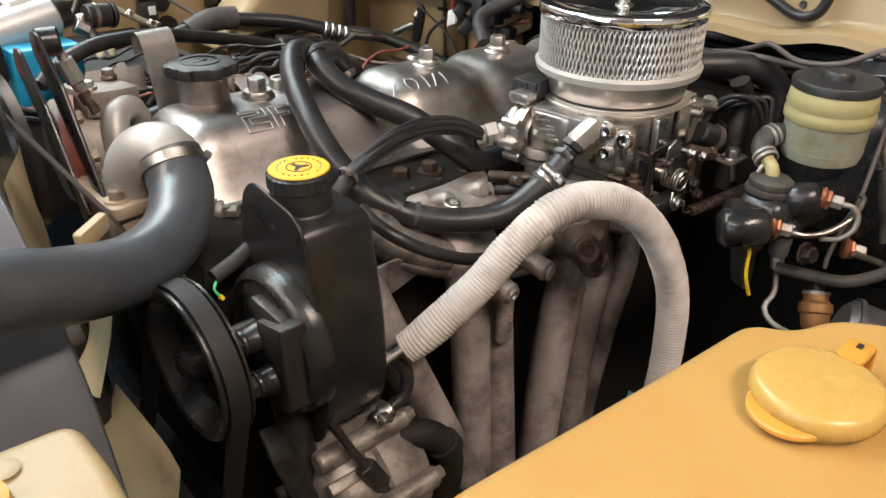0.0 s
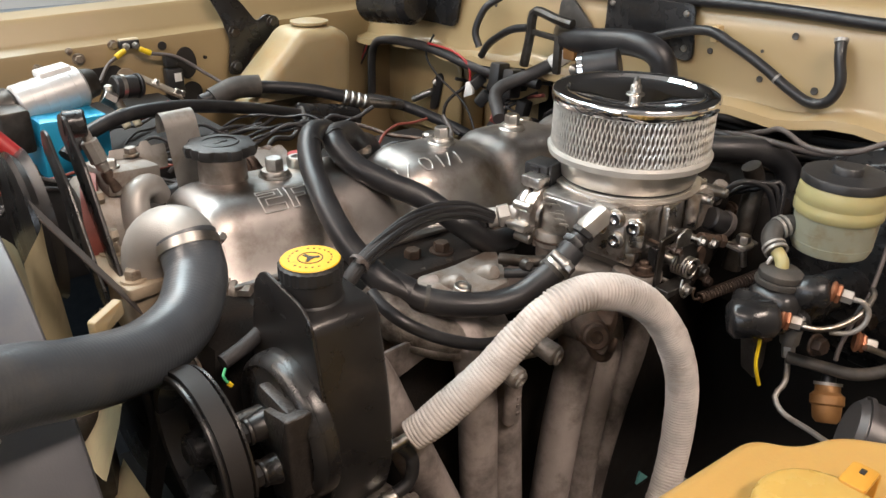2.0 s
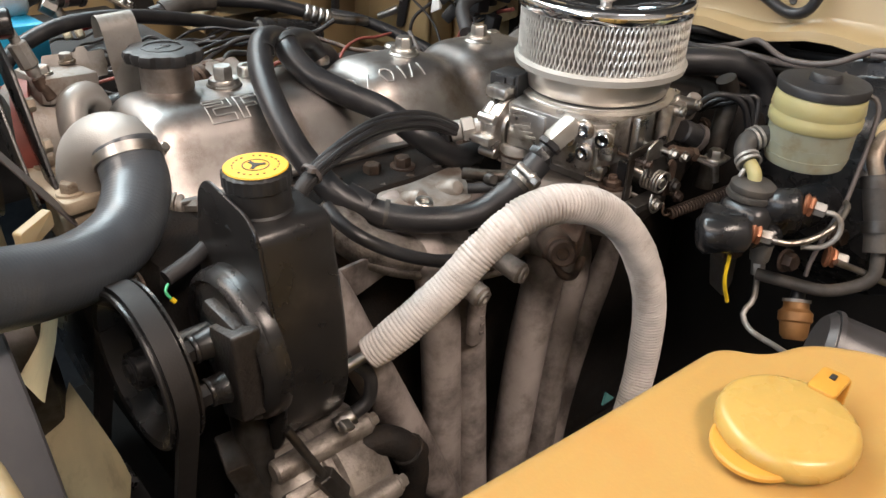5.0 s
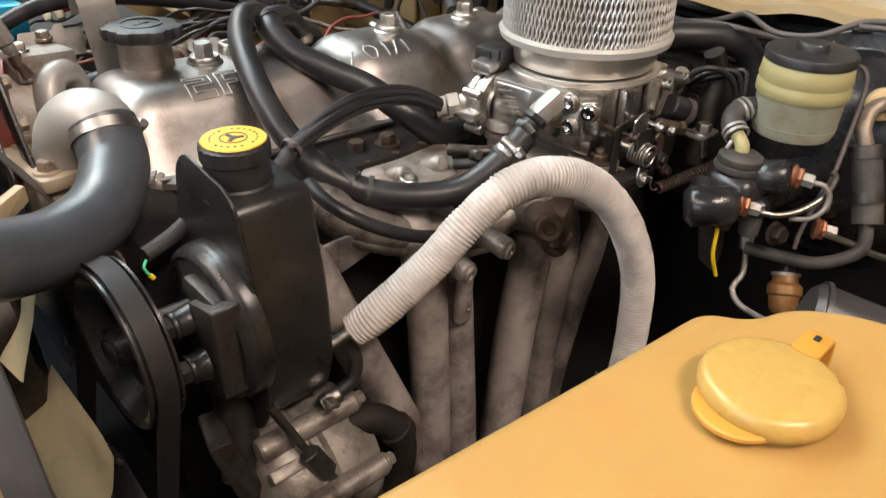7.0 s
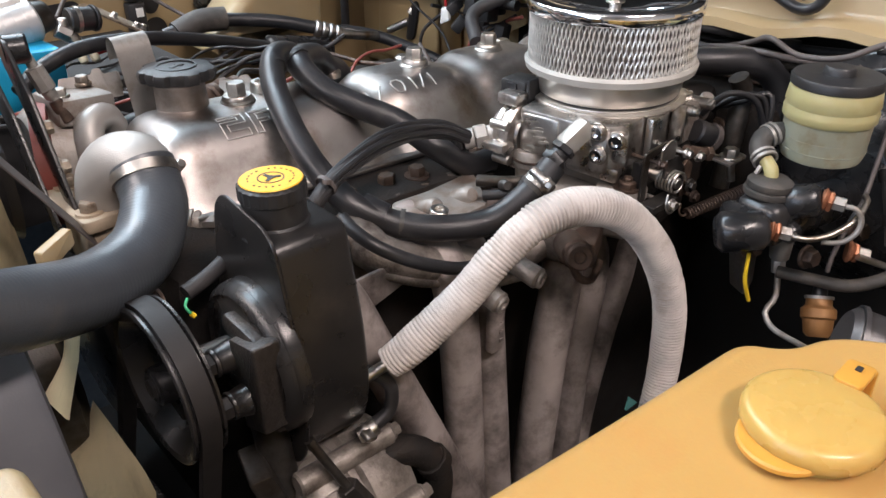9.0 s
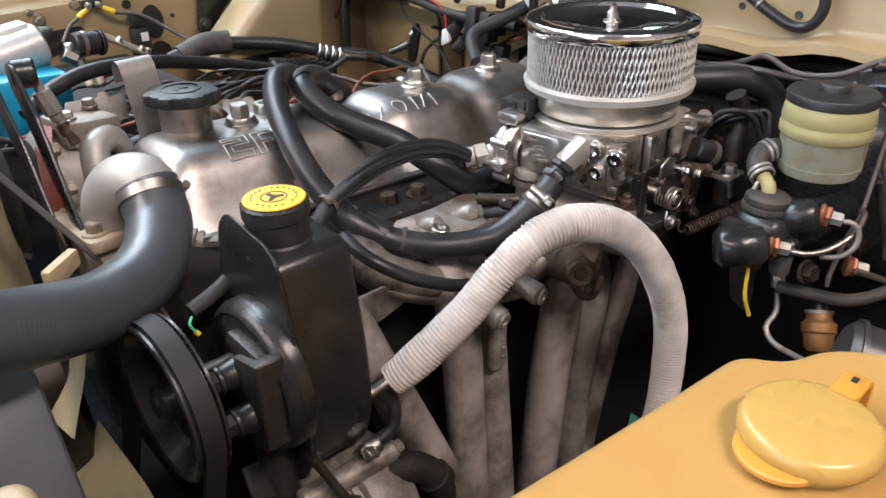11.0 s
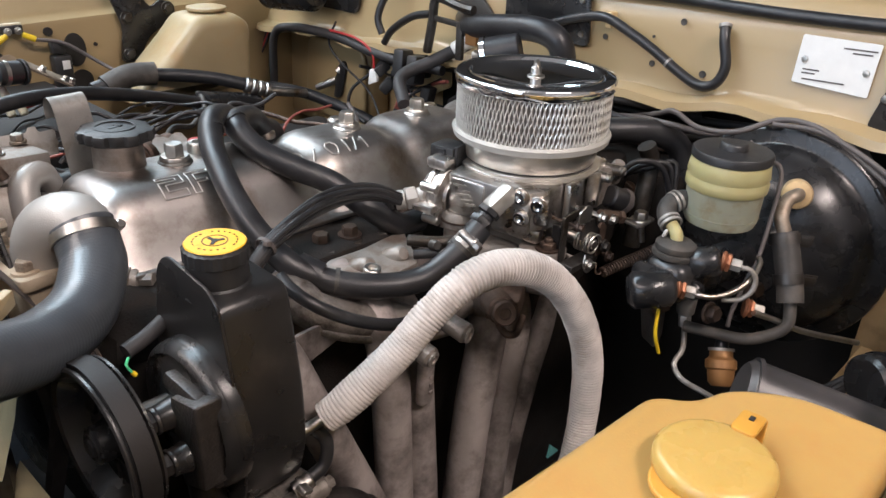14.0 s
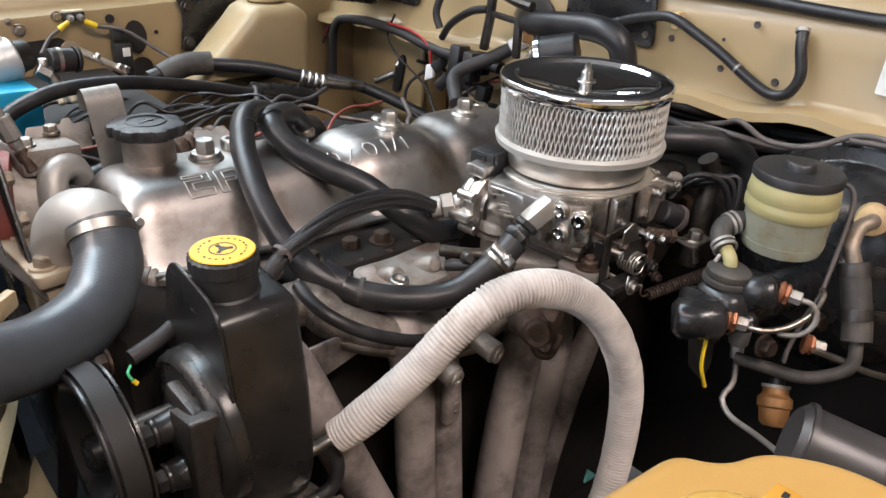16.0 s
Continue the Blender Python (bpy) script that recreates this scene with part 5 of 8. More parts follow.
box(bm, (0.296, 0.405, 1.03), (0.012, 0.010, 0.005), (20, 30, 15), 0.001)
part("crimp", bm, M["steel"], PF, "bright metal crimp")

# ---- alternator below ----
AL = thing("alternator", (0.28, 0.42, 0.90), "dusty aluminium alternator below the steering pump", "alternator")
bm = BM()
lathe(bm, [(0, 0), (0.03, 0), (0.058, 0.010), (0.064, 0.020), (0.064, 0.042), (0.060, 0.046), (0.060, 0.052), (0.064, 0.056), (0.064, 0.085), (0.055, 0.098), (0, 0.10)], (0.232, 0.440, 0.945), X, 40)
part("case", bm, M["grimcast"], AL)
for _k in range(9):
    bm = BM()
    _a = radians(40 * _k + 10)
    box(bm, (0.250, 0.440 + 0.061 * math.cos(_a), 0.945 + 0.061 * math.sin(_a)), (0.03, 0.012, 0.010), (math.degrees(_a), 0, 0), 0.002)
    part("fin", bm, M["grimcast"], AL)
for _a in (110, 160, 215):
    bm = BM()
    y, z = 0.440 + 0.066 * math.cos(radians(_a)), 0.945 + 0.066 * math.sin(radians(_a))
    cyl(bm, (0.236, y, z), (0.325, y, z), 0.010, 0.010, 14, 0.002)
    hexbolt(bm, (0.325, y, z), X, 0.006, 0.006, 0.008)
    part("ear", bm, M["grimcast"], AL)
bm = BM()
tube(bm, [(0.248, 0.412, 1.050), (0.266, 0.395, 1.005), (0.290, 0.380, 0.955), (0.306, 0.370, 0.92)], 0.0038, 12, 0.01)
cyl(bm, (0.266, 0.395, 1.005), (0.277, 0.387, 0.982), 0.009, 0.009, 6, 0.001)
part("adjuster_rod", bm, M["darksteel"], AL, "threaded adjuster rod with a long nut")
bm = BM()
ring(bm, (0.300, 0.374, 0.932), (0.4, -0.2, -0.9), 0.008, 0.022, 0.006, 24)
part("adjuster_washer", bm, M["darksteel"], AL)
bm = BM()
tube(bm, [(0.300, 0.420, 0.985), (0.335, 0.405, 0.990), (0.355, 0.395, 0.965), (0.352, 0.395, 0.92), (0.330, 0.40, 0.88)], 0.013, 18, 0.006)
cyl(bm, (0.350, 0.397, 0.977), (0.356, 0.395, 0.966), 0.0155, 0.0155, 18, 0.001)
part("cooling_pipe", bm, M["block"], AL, "dark bent pipe")
bm = BM()
cyl(bm, (0.236, 0.452, 1.062), (0.238, 0.41, 0.80), 0.014, 0.014, 18, 0.003)
solo("strut_tube", bm, M["darksteel"], (0.23, 0.4, 0.8), "dark steel tube below the steering pump", "tube")
bm = BM()
prism(bm, rounded([(0, 0), (0.02, 0.0), (0.075, -0.16), (0.05, -0.17)], 0.004), (0.20, 0.42, 1.03), (0.9, -0.1, 0), Z, (0.01, 0.04, 0), 0.002)
solo("bracket", bm, M["darksteel"], (0.22, 0.42, 0.86), "dark flat steel bracket under the steering pump", "bracket")

# ---- exhaust header and intake manifold ----
HD = thing("exhaust_header", (0.5, 0.46, 0.6), "matt grey painted tubular exhaust header", "exhaust header")
for _pts, _r in (([(0.300, 0.520, 1.150), (0.322, 0.478, 1.118), (0.345, 0.462, 1.055), (0.425, 0.43, 0.835), (0.47, 0.42, 0.70)], 0.0195),
                 ([(0.440, 0.540, 1.120), (0.441, 0.490, 1.105), (0.442, 0.466, 1.060), (0.441, 0.455, 0.945), (0.442, 0.445, 0.80), (0.47, 0.43, 0.65)], 0.0195),
                 ([(0.480, 0.545, 1.110), (0.482, 0.495, 1.092), (0.482, 0.472, 1.045), (0.481, 0.458, 0.923), (0.481, 0.445, 0.78), (0.49, 0.43, 0.65)], 0.0185),
                 ([(0.600, 0.540, 1.080), (0.592, 0.480, 1.070), (0.584, 0.460, 1.035), (0.559, 0.452, 0.945), (0.535, 0.445, 0.788), (0.52, 0.44, 0.65)], 0.0215),
                 ([(0.672, 0.550, 1.050), (0.670, 0.500, 1.035), (0.662, 0.482, 0.995), (0.628, 0.470, 0.888), (0.600, 0.455, 0.756), (0.57, 0.44, 0.62)], 0.0195),
                 ([(0.775, 0.560, 1.02), (0.768, 0.520, 0.995), (0.755, 0.507, 0.955), (0.710, 0.495, 0.884), (0.66, 0.48, 0.78), (0.60, 0.45, 0.62)], 0.0185)):
    bm = BM()
    tube(bm, _pts, _r, 22, 0.012)
    part("pipe", bm, M["header"], HD, smooth=60)
bm = BM()
prism(bm, rounded([(0.295, -0.01), (0.90, -0.035), (0.90, -0.095), (0.295, -0.072)], 0.01), (0, 0.535, 1.130), X, Z, (0, 0.012, 0), 0.002)
part("flange_plate", bm, M["header"], HD)
bm = BM()
prism(bm, rounded([(0, 0), (0.105, 0.010), (0.105, 0.030), (0.01, 0.040)], 0.004), (0.318, 0.470, 1.082), (0.98, 0.18, 0), Z, (0, 0.004, 0), 0.001)
part("heat_tab", bm, M["header"], HD)
bm = BM()
box(bm, (0.471, 0.443, 1.030), (0.018, 0.012, 0.056), (2, 0, 0), 0.005, 3)
part("pipe_clip", bm, M["header"], HD, "stamped clip on the pipe")
for _k in range(3):
    bm = BM()
    box(bm, (0.473, 0.4365, 1.036 - _k * 0.009), (0.005, 0.0015, 0.004), (2, 0, 0), 0.0005)
    part("stamp", bm, M["header"], HD)

IM = thing("intake_manifold", (0.5, 0.5, 1.05), "stained cast aluminium intake manifold under the throttle body", "intake manifold")
bm = BM()
tube(bm, [(0.325, 0.53, 1.13), (0.368, 0.518, 1.135), (0.379, 0.498, 1.123), (0.408, 0.488, 1.107), (0.443, 0.483, 1.093), (0.481, 0.478, 1.078), (0.522, 0.473, 1.072), (0.6, 0.465, 1.092)], 0.0185, 24, 0.006, lambda s: 1 + 0.07 * math.sin(s * 46))
part("runner", bm, M["grimcast"], IM, smooth=60)
bm = BM()
tube(bm, [(0.64, 0.45, 1.09), (0.70, 0.462, 1.085), (0.78, 0.50, 1.075), (0.84, 0.54, 1.07)], 0.025, 20, 0.012)
box(bm, (0.64, 0.475, 1.110), (0.12, 0.11, 0.055), (0, 0, 28), 0.012)
part("rear_runner", bm, M["grimcast"], IM, smooth=60)
bm = BM()
box(bm, (0.600, 0.475, 1.088), (0.11, 0.07, 0.05), (0, 0, 15), 0.015, 3)
part("plenum", bm, M["grimcast"], IM)
bm = BM()
prism(bm, rounded([(0.432, 0.546), (0.475, 0.543), (0.540, 0.550), (0.500, 0.484), (0.442, 0.480), (0.418, 0.492), (0.418, 0.520)], 0.008), (0, 0, 1.124), X, Y, (0, 0, 0.012), 0.002)
part("port_plate", bm, M["cast"], IM, "pale cast mounting plate")
for _p in ((0.452, 0.512), (0.492, 0.508)):
    bm = BM()
    cyl(bm, (_p[0], _p[1] + 0.012, 1.128), (_p[0], _p[1] - 0.010, 1.142), 0.011, 0.009, 18, 0.003)
    part("port_boss", bm, M["cast"], IM)
bm = BM()
capscrew(bm, (0.448, 0.496, 1.134), (0, -0.2, 1), 0.0085, 0.010)
part("plate_bolt", bm, M["steel"], IM)
for _p, _q, _r in (((0.494, 0.440, 1.086), (0.501, 0.417, 1.082), 0.0105), ((0.446, 0.440, 1.084), (0.451, 0.416, 1.078), 0.0105)):
    bm = BM()
    cyl(bm, Vector(_p) + Vector((0, 0.02, 0.006)), _q, _r * 0.9, _r, 20, 0.002)
    lathe(bm, [(_r * 0.62, 0.0005), (_r * 0.5, -0.004), (0, -0.004)], _q, Vector(_q) - Vector(_p), 20)
    capscrew(bm, _q, Vector(_q) - Vector(_p), _r * 0.8, 0.003)
    part("manifold_stud", bm, M["grimcast"], IM)
bm = BM()
cyl(bm, (0.552, 0.430, 1.096), (0.531, 0.400, 1.103), 0.0145, 0.0145, 20, 0.003)
lathe(bm, [(0, 0), (0.0125, 0), (0.0125, 0.010), (0.0105, 0.012), (0.006, 0.012), (0.005, 0.009), (0, 0.009)], (0.531, 0.400, 1.103), (-0.60, -0.72, 0.34), 22)
part("drain_plug", bm, M["rusty"], IM, "rusty hexagonal plug")
bm = BM()
tube(bm, [(0.545, 0.420, 1.085), (0.548, 0.410, 1.068), (0.562, 0.406, 1.062), (0.585, 0.415, 1.068)], 0.004, 10, 0.004)
box(bm, (0.570, 0.428, 1.090), (0.05, 0.035, 0.028), (0, 0, 30), 0.005)
part("plug_bracket", bm, M["rusty"], IM)
for _k in range(5):
    bm = BM()
    x = 0.41 + 0.035 * _k
    box(bm, (x, 0.548 + 0.008 * (_k % 2), 1.128), (0.022, 0.02, 0.010), (0, 0, 20 * _k), 0.003)
    hexbolt(bm, (x, 0.556, 1.130), Z, 0.007, 0.007, 0.010, _k)
    part("manifold_nut", bm, M["darksteel"], IM)
bm = BM()
tube(bm, [(0.429, 0.557, 1.135), (0.446, 0.555, 1.135), (0.464, 0.556, 1.135)], 0.0028, 10, 0.006)
part("copper_gasket", bm, M["copper"], IM)
bm = BM()
tube(bm, [(0.365, 0.504, 1.121), (0.376, 0.484, 1.109), (0.405, 0.474, 1.093), (0.44, 0.469, 1.079), (0.478, 0.464, 1.064), (0.519, 0.459, 1.058)], 0.0042, 10, 0.006)
part("casting_seam", bm, M["grimcast"], IM)
bm = BM()
cyl(bm, (0.388, 0.560, 1.126), (0.378, 0.542, 1.128), 0.0150, 0.0150, 24, 0.002)
cyl(bm, (0.378, 0.542, 1.128), (0.372, 0.531, 1.129), 0.0118, 0.0112, 6, 0.001)
lathe(bm, [(0.0085, 0.0), (0.0085, 0.004), (0.0050, 0.004), (0.0045, 0.001), (0, 0.001)], (0.372, 0.531, 1.129), (-0.006, -0.011, 0.001), 18)
part("end_fitting", bm, M["grimcast"], IM, "grimy screwed end fitting")
for _k, _p in enumerate(((0.352, 0.556, 1.150), (0.402, 0.570, 1.140), (0.482, 0.568, 1.140), (0.556, 0.558, 1.136))):
    bm = BM()
    lathe(bm, [(0.006, 0), (0.0125, 0), (0.0125, 0.0025), (0.006, 0.0025)], _p, Z, 20)
    hexbolt(bm, (_p[0], _p[1], _p[2] + 0.0025), Z, 0.0085, 0.009, 0, 0.7 * _k)
    part("flange_nut", bm, M["rusty"], IM)
# pipes and wires under the regulator
for _pts, _r, _m in (([(0.505, 0.505, 1.15), (0.520, 0.480, 1.152), (0.545, 0.470, 1.150)], 0.006, "darksteel"), ([(0.498, 0.490, 1.142), (0.52, 0.465, 1.146), (0.55, 0.455, 1.140)], 0.005, "rubber"), ([(0.525, 0.475, 1.125), (0.56, 0.44, 1.132), (0.60, 0.425, 1.135)], 0.0055, "rubber")):
    hose("vacuum_pipe", _pts, _r, M[_m], "small dark pipe below the throttle body", "pipe", seg=10)
bm = BM()
for _p in ((0.512, 0.478, 1.152), (0.528, 0.468, 1.150), (0.520, 0.462, 1.140)):
    cyl(bm, _p, Vector(_p) + Vector((-0.004, -0.010, 0.004)), 0.006, 0.005, 12, 0.001)
solo("pipe_ends", bm, M["darksteel"], (0.52, 0.468, 1.138), "cluster of small dark pipe ends", "pipe fitting")

# ---- yellow washer tank beside the camera ----
WT = thing("washer_tank", (0.33, 0.09, 1.0), "yellowed plastic washer tank with domed cap", "washer tank")


def inset(poly, d):
    out, m = [], len(poly)
    for i in range(m):
        t = (poly[(i + 1) % m] - poly[i - 1]).normalized()
        out.append(poly[i] + Vector((t.y, -t.x)) * d)
    return out


def washer_tank():
    out = rounded([(0.150, 0.190), (0.300, 0.178), (0.381, 0.173), (0.394, 0.152), (0.421, 0.144), (0.446, 0.112), (0.452, 0.051), (0.150, 0.049)], [0.03, 0.03, 0.016, 0.014, 0.018, 0.03, 0.016, 0.03], 8)
    bm = BM()
    rows, r, top = [], 0.010, 1.210
    for d, z in [(0, 1.02)] + [(r * (1 - math.cos(a)), top - r * (1 - math.sin(a))) for a in [math.pi / 2 * k / 6 for k in range(7)]]:
        rows.append([bm.verts.new((p.x, p.y, z)) for p in inset(out, d)])
    for a, b in zip(rows, rows[1:]):
        for i in range(len(a)):
            bm.faces.new((a[i], a[(i + 1) % len(a)], b[(i + 1) % len(a)], b[i]))
    bm.faces.new(rows[-1])
    bm.faces.new(rows[0][::-1])
    return bm


part("tank_body", washer_tank(), M["tank"], WT, smooth=50)
bm = BM()
tube(bm, [(0.160, 0.1905, 1.150), (0.300, 0.1790, 1.150), (0.372, 0.1745, 1.150)], 0.0022, 8, 0.01)
part("mould_seam", bm, M["tank"], WT)
bm = BM()
lathe(bm, [(0.0255, -0.006), (0.0255, 0.0025), (0.0290, 0.0025), (0.0303, 0.0035), (0.0306, 0.0080), (0.0300, 0.0108), (0.0284, 0.0126), (0.0262, 0.0134), (0.014, 0.0140), (0, 0.0142)], (0.3305, 0.1085, 1.2125), Z, 64)
WC = part("cap", bm, M["capyel"], WT, "domed yellow cap", smooth=60)
bm = BM()
lathe(bm, [(0, 0), (0.0185, 0), (0.0195, 0.001), (0.0195, 0.003), (0.0185, 0.004), (0, 0.004)], (0.3125, 0.1120, 1.2140), (-0.05, 0, 1), 32)
part("lift_tab", bm, M["captab"], WC, "orange lift tab")
bm = BM()
prism(bm, rounded([(-0.0065, -0.002), (0.0065, -0.002), (0.0065, 0.018), (-0.0065, 0.018)], 0.003), (0.3570, 0.107, 1.2245), (0.05, -1, 0), (1, 0.05, 0), (0, 0, 0.003), 0.0008)
prism(bm, rounded([(-0.0065, 0), (0.0065, 0), (0.0065, 0.018), (-0.0065, 0.018)], 0.002), (0.3735, 0.1075, 1.208), (0.05, -1, 0), Z, (0.0025, 0, 0), 0.0006)
part("strap", bm, M["captab"], WC, "orange cap strap")
# small near-black block for the shade inside the strap's hole
bm = BM()
box(bm, (0.3685, 0.1073, 1.2278), (0.004, 0.0028, 0.001), (0, 0, 3), 0.0003)
part("strap_hole_shade", bm, M["dark"], WC)
WC.location = (0.006, 0.004, 0)

# cream overflow tank by the radiator
OT = thing("overflow_tank", (0.02, 0.30, 1.0), "cream plastic overflow tank with rounded corners", "overflow tank")
bm = BM()
prism(bm, rounded([(-0.10, 0.21), (0.068, 0.235), (0.071, 0.30), (0.069, 0.339), (-0.10, 0.350)], [0.02, 0.02, 0.01, 0.012, 0.02], 5), (0, 0, 1.02), X, Y, (0, 0, 0.188), 0.008, 4)
part("tank_body", bm, M["cream"], OT, smooth=50)
bm = BM()
lathe(bm, [(0, 0), (0.006, 0), (0.007, 0.002), (0.004, 0.003), (0, 0.003)], (0.034, 0.322, 1.2075), Z, 18)
part("rivet", bm, M["cream"], OT)
bm = BM()
lathe(bm, [(0.02, 0), (0.021, 0.004), (0.02, 0.012), (0.012, 0.014), (0, 0.014)], (0.012, 0.298, 1.2075), Z, 28)
part("cap", bm, M["captab"], OT, "orange cap")

# ---- fan shroud and fan ----
FC = (0.69, 1.01)
SH = thing("fan_shroud", (0.05, FC[0], 0.7), "dusty black plastic fan shroud round the fan", "fan shroud")
bm = BM()
lathe(bm, [(0.40, -0.055), (0.34, -0.045), (0.268, -0.02), (0.252, 0.01), (0.246, 0.092), (0.249, 0.098), (0.245, 0.100), (0.240, 0.098), (0.240, 0.01), (0.27, -0.03)], (0.004, FC[0], FC[1]), X, 120)
part("shroud_ring", bm, M["shroud"], SH, smooth=40)
bm = BM()
box(bm, (-0.055, FC[0], 0.93), (0.02, 1.05, 0.62), (0, 0, 0), 0.006)
part("shroud_plate", bm, M["shroud"], SH)
FAN = thing("cooling_fan", (0.13, FC[0], FC[1] - 0.26), "yellowed nylon cooling fan with broad blades", "fan")
for k in range(7):
    a0 = radians(51.4 * k + 194)
    bm = BM()
    rows_ = []
    for i in range(9):
        r = 0.075 + 0.132 * i / 8
        row = []
        for j in range(7):
            u = j / 6 - 0.5
            ang = a0 + u * 0.58 * (1.0 if i < 7 else 0.95 if i < 8 else 0.80)
            row.append(bm.verts.new((0.138 - u * 0.036 + 0.004 * math.cos(u * 5), FC[0] + r * math.cos(ang), FC[1] + r * math.sin(ang))))
        rows_.append(row)
    for a, b in zip(rows_, rows_[1:]):
        for j in range(6):
            bm.faces.new((a[j], a[j + 1], b[j + 1], b[j]))
    bmesh.ops.solidify(bm, geom=bm.faces[:], thickness=0.003)
    part("blade", bm, M["fan"], FAN)
bm = BM()
lathe(bm, [(0, 0), (0.06, 0), (0.085, 0.012), (0.088, 0.05), (0.07, 0.06), (0, 0.06)], (0.09, FC[0], FC[1]), X, 40)
part("hub", bm, M["darksteel"], FAN)
bm = BM()
lathe(bm, [(0, 0), (0.06, 0), (0.082, 0.004), (0.086, 0.010), (0.080, 0.016), (0.086, 0.024), (0.086, 0.03), (0, 0.03)], (0.175, FC[0], FC[1] + 0.02), X, 48)
solo("water_pump_pulley", bm, M["satin"], (0.17, FC[0], FC[1]), "dark water pump pulley behind the fan", "pulley")
TCV = thing("timing_cover", (0.24, 0.65, 0.85), "greasy dark timing cover and water pump", "engine cover")
bm = BM()
box(bm, (0.25, 0.65, 1.0), (0.08, 0.24, 0.30), bev=0.03)
part("cover", bm, M["block"], TCV)
bm = BM()
lathe(bm, [(0, 0), (0.035, 0), (0.042, 0.006), (0.052, 0.030), (0.066, 0.036), (0, 0.036)], (0.182, 0.675, 1.02), X, 32)
part("water_pump_nose", bm, M["block"], TCV)
for _y, _z in ((0.555, 1.12), (0.552, 1.06), (0.552, 1.00), (0.60, 1.135), (0.74, 1.12), (0.745, 1.05)):
    part("cover_bolt", hexbolt(BM(), (0.211, _y, _z), -X, 0.008, 0.008, 0.011), M["rusty"], TCV)
for _y in (0.58, 0.62):
    bm = BM()
    box(bm, (0.214, _y, 1.05), (0.014, 0.008, 0.13), (12, 0, 0), 0.003)
    part("web", bm, M["block"], TCV)

# ---- front accessories beyond the thermostat ----
LB = thing("lifting_bracket", (0.30, 0.74, 1.14), "dull grey bent steel lifting bracket on the engine", "bracket")
bm = BM()
_sec = [Vector((0.0, y, z)) for y, z in ((0.742, 1.130), (0.741, 1.20), (0.741, 1.258), (0.7425, 1.2695), (0.748, 1.2765), (0.755, 1.2785), (0.762, 1.2755), (0.7655, 1.268), (0.7655, 1.256))]
_sec = spline([tuple(p) for p in _sec], 0.004)
_rw = []
for _i, _p in enumerate(_sec):
    _g = max(0.0, min(1.0, (1.265 - _p.z) / 0.13)) if _i < len(_sec) * 0.75 else 0
    _rw.append([bm.verts.new((0.2775 + 0.010 * _g + _w, _p.y + 0.10 * _w, _p.z)) for _w in (0.0, 0.012, 0.024, 0.034 + 0.004 * _g)])
for _a, _b in zip(_rw, _rw[1:]):
    for _j in range(3):
        bm.faces.new((_a[_j], _a[_j + 1], _b[_j + 1], _b[_j]))
bmesh.ops.solidify(bm, geom=bm.faces[:], thickness=0.003)
part("plate", bm, M["plate"], LB, smooth=30)
part("bolt", hexbolt(BM(), (0.312, 0.741, 1.152), -Y, 0.008, 0.007, 0.011), M["oldbolt"], LB)

TBR = thing("tension_bracket", (0.18, 0.68, 1.14), "black bent steel bracket with an adjuster rod", "bracket")
for _n, _x, _dx, _lo in (("arm", 0.186, 0.0035, 0.0), ("rear_arm", 0.170, 0.003, -0.012)):
    bm = BM()
    prism(bm, rounded([(0.628, 1.150), (0.646, 1.146), (0.735, 1.262 + _lo), (0.752, 1.278 + _lo), (0.748, 1.296 + _lo), (0.728, 1.298 + _lo), (0.712, 1.280 + _lo), (0.690, 1.262 + _lo)], [0.003, 0.003, 0.006, 0.008, 0.008, 0.008, 0.006, 0.004]), (_x, 0, 0), Y, Z, (_dx, 0, 0), 0.0008)
    part(_n, bm, M["satin"], TBR)
bm = BM()
cyl(bm, (0.187, 0.738, 1.287), (0.206, 0.734, 1.287), 0.0125, 0.0125, 24, 0.002)
part("pivot", bm, M["black"], TBR)
bm = BM()
cyl(bm, (0.202, 0.738, 1.284), (0.2215, 0.730, 1.216), 0.0043, seg=14)
part("adjuster_rod", bm, M["plate"], TBR, "dull threaded rod")
bm = BM()
cyl(bm, (0.2055, 0.7365, 1.270), (0.2115, 0.734, 1.249), 0.0078, 0.0082, 8, 0.001)
cyl(bm, (0.2115, 0.734, 1.249), (0.2135, 0.7333, 1.242), 0.0062, 0.0055, 14, 0.0008)
part("adjuster_nut", bm, M["plate"], TBR, "long dull nut")
bm = BM()
cyl(bm, (0.2145, 0.733, 1.240), (0.2205, 0.7305, 1.2195), 0.0058, 0.0062, 14, 0.001)
part("rod_sleeve", bm, M["rusty"], TBR)
for _p in ((0.189, 0.690, 1.232), (0.189, 0.668, 1.204)):
    part("bolt", hexbolt(BM(), _p, X, 0.006, 0.006, 0.008), M["oldbolt"], TBR)
AC = thing("accessory_pump", (0.20, 0.76, 1.12), "dusty cast pump with red-brown ring behind the thermostat", "pump")
bm = BM()
lathe(bm, [(0, 0), (0.045, 0), (0.052, 0.008), (0.052, 0.035), (0.045, 0.04), (0, 0.045)], (0.190, 0.765, 1.175), X, 32)
box(bm, (0.235, 0.755, 1.225), (0.055, 0.05, 0.025), (0, 5, 10), 0.005)
part("case", bm, M["cast"], AC)
bm = BM()
prism(bm, rounded([(0.0, 0.0), (0.058, -0.004), (0.060, 0.006), (0.046, 0.006), (0.044, 0.012), (0.036, 0.012), (0.034, 0.008), (0.004, 0.010)], 0.0015), (0.226, 0.765, 1.238), (0.99, 0.1, 0), (0.0, 0.35, 0.94), (0, -0.006, -0.014), 0.001)
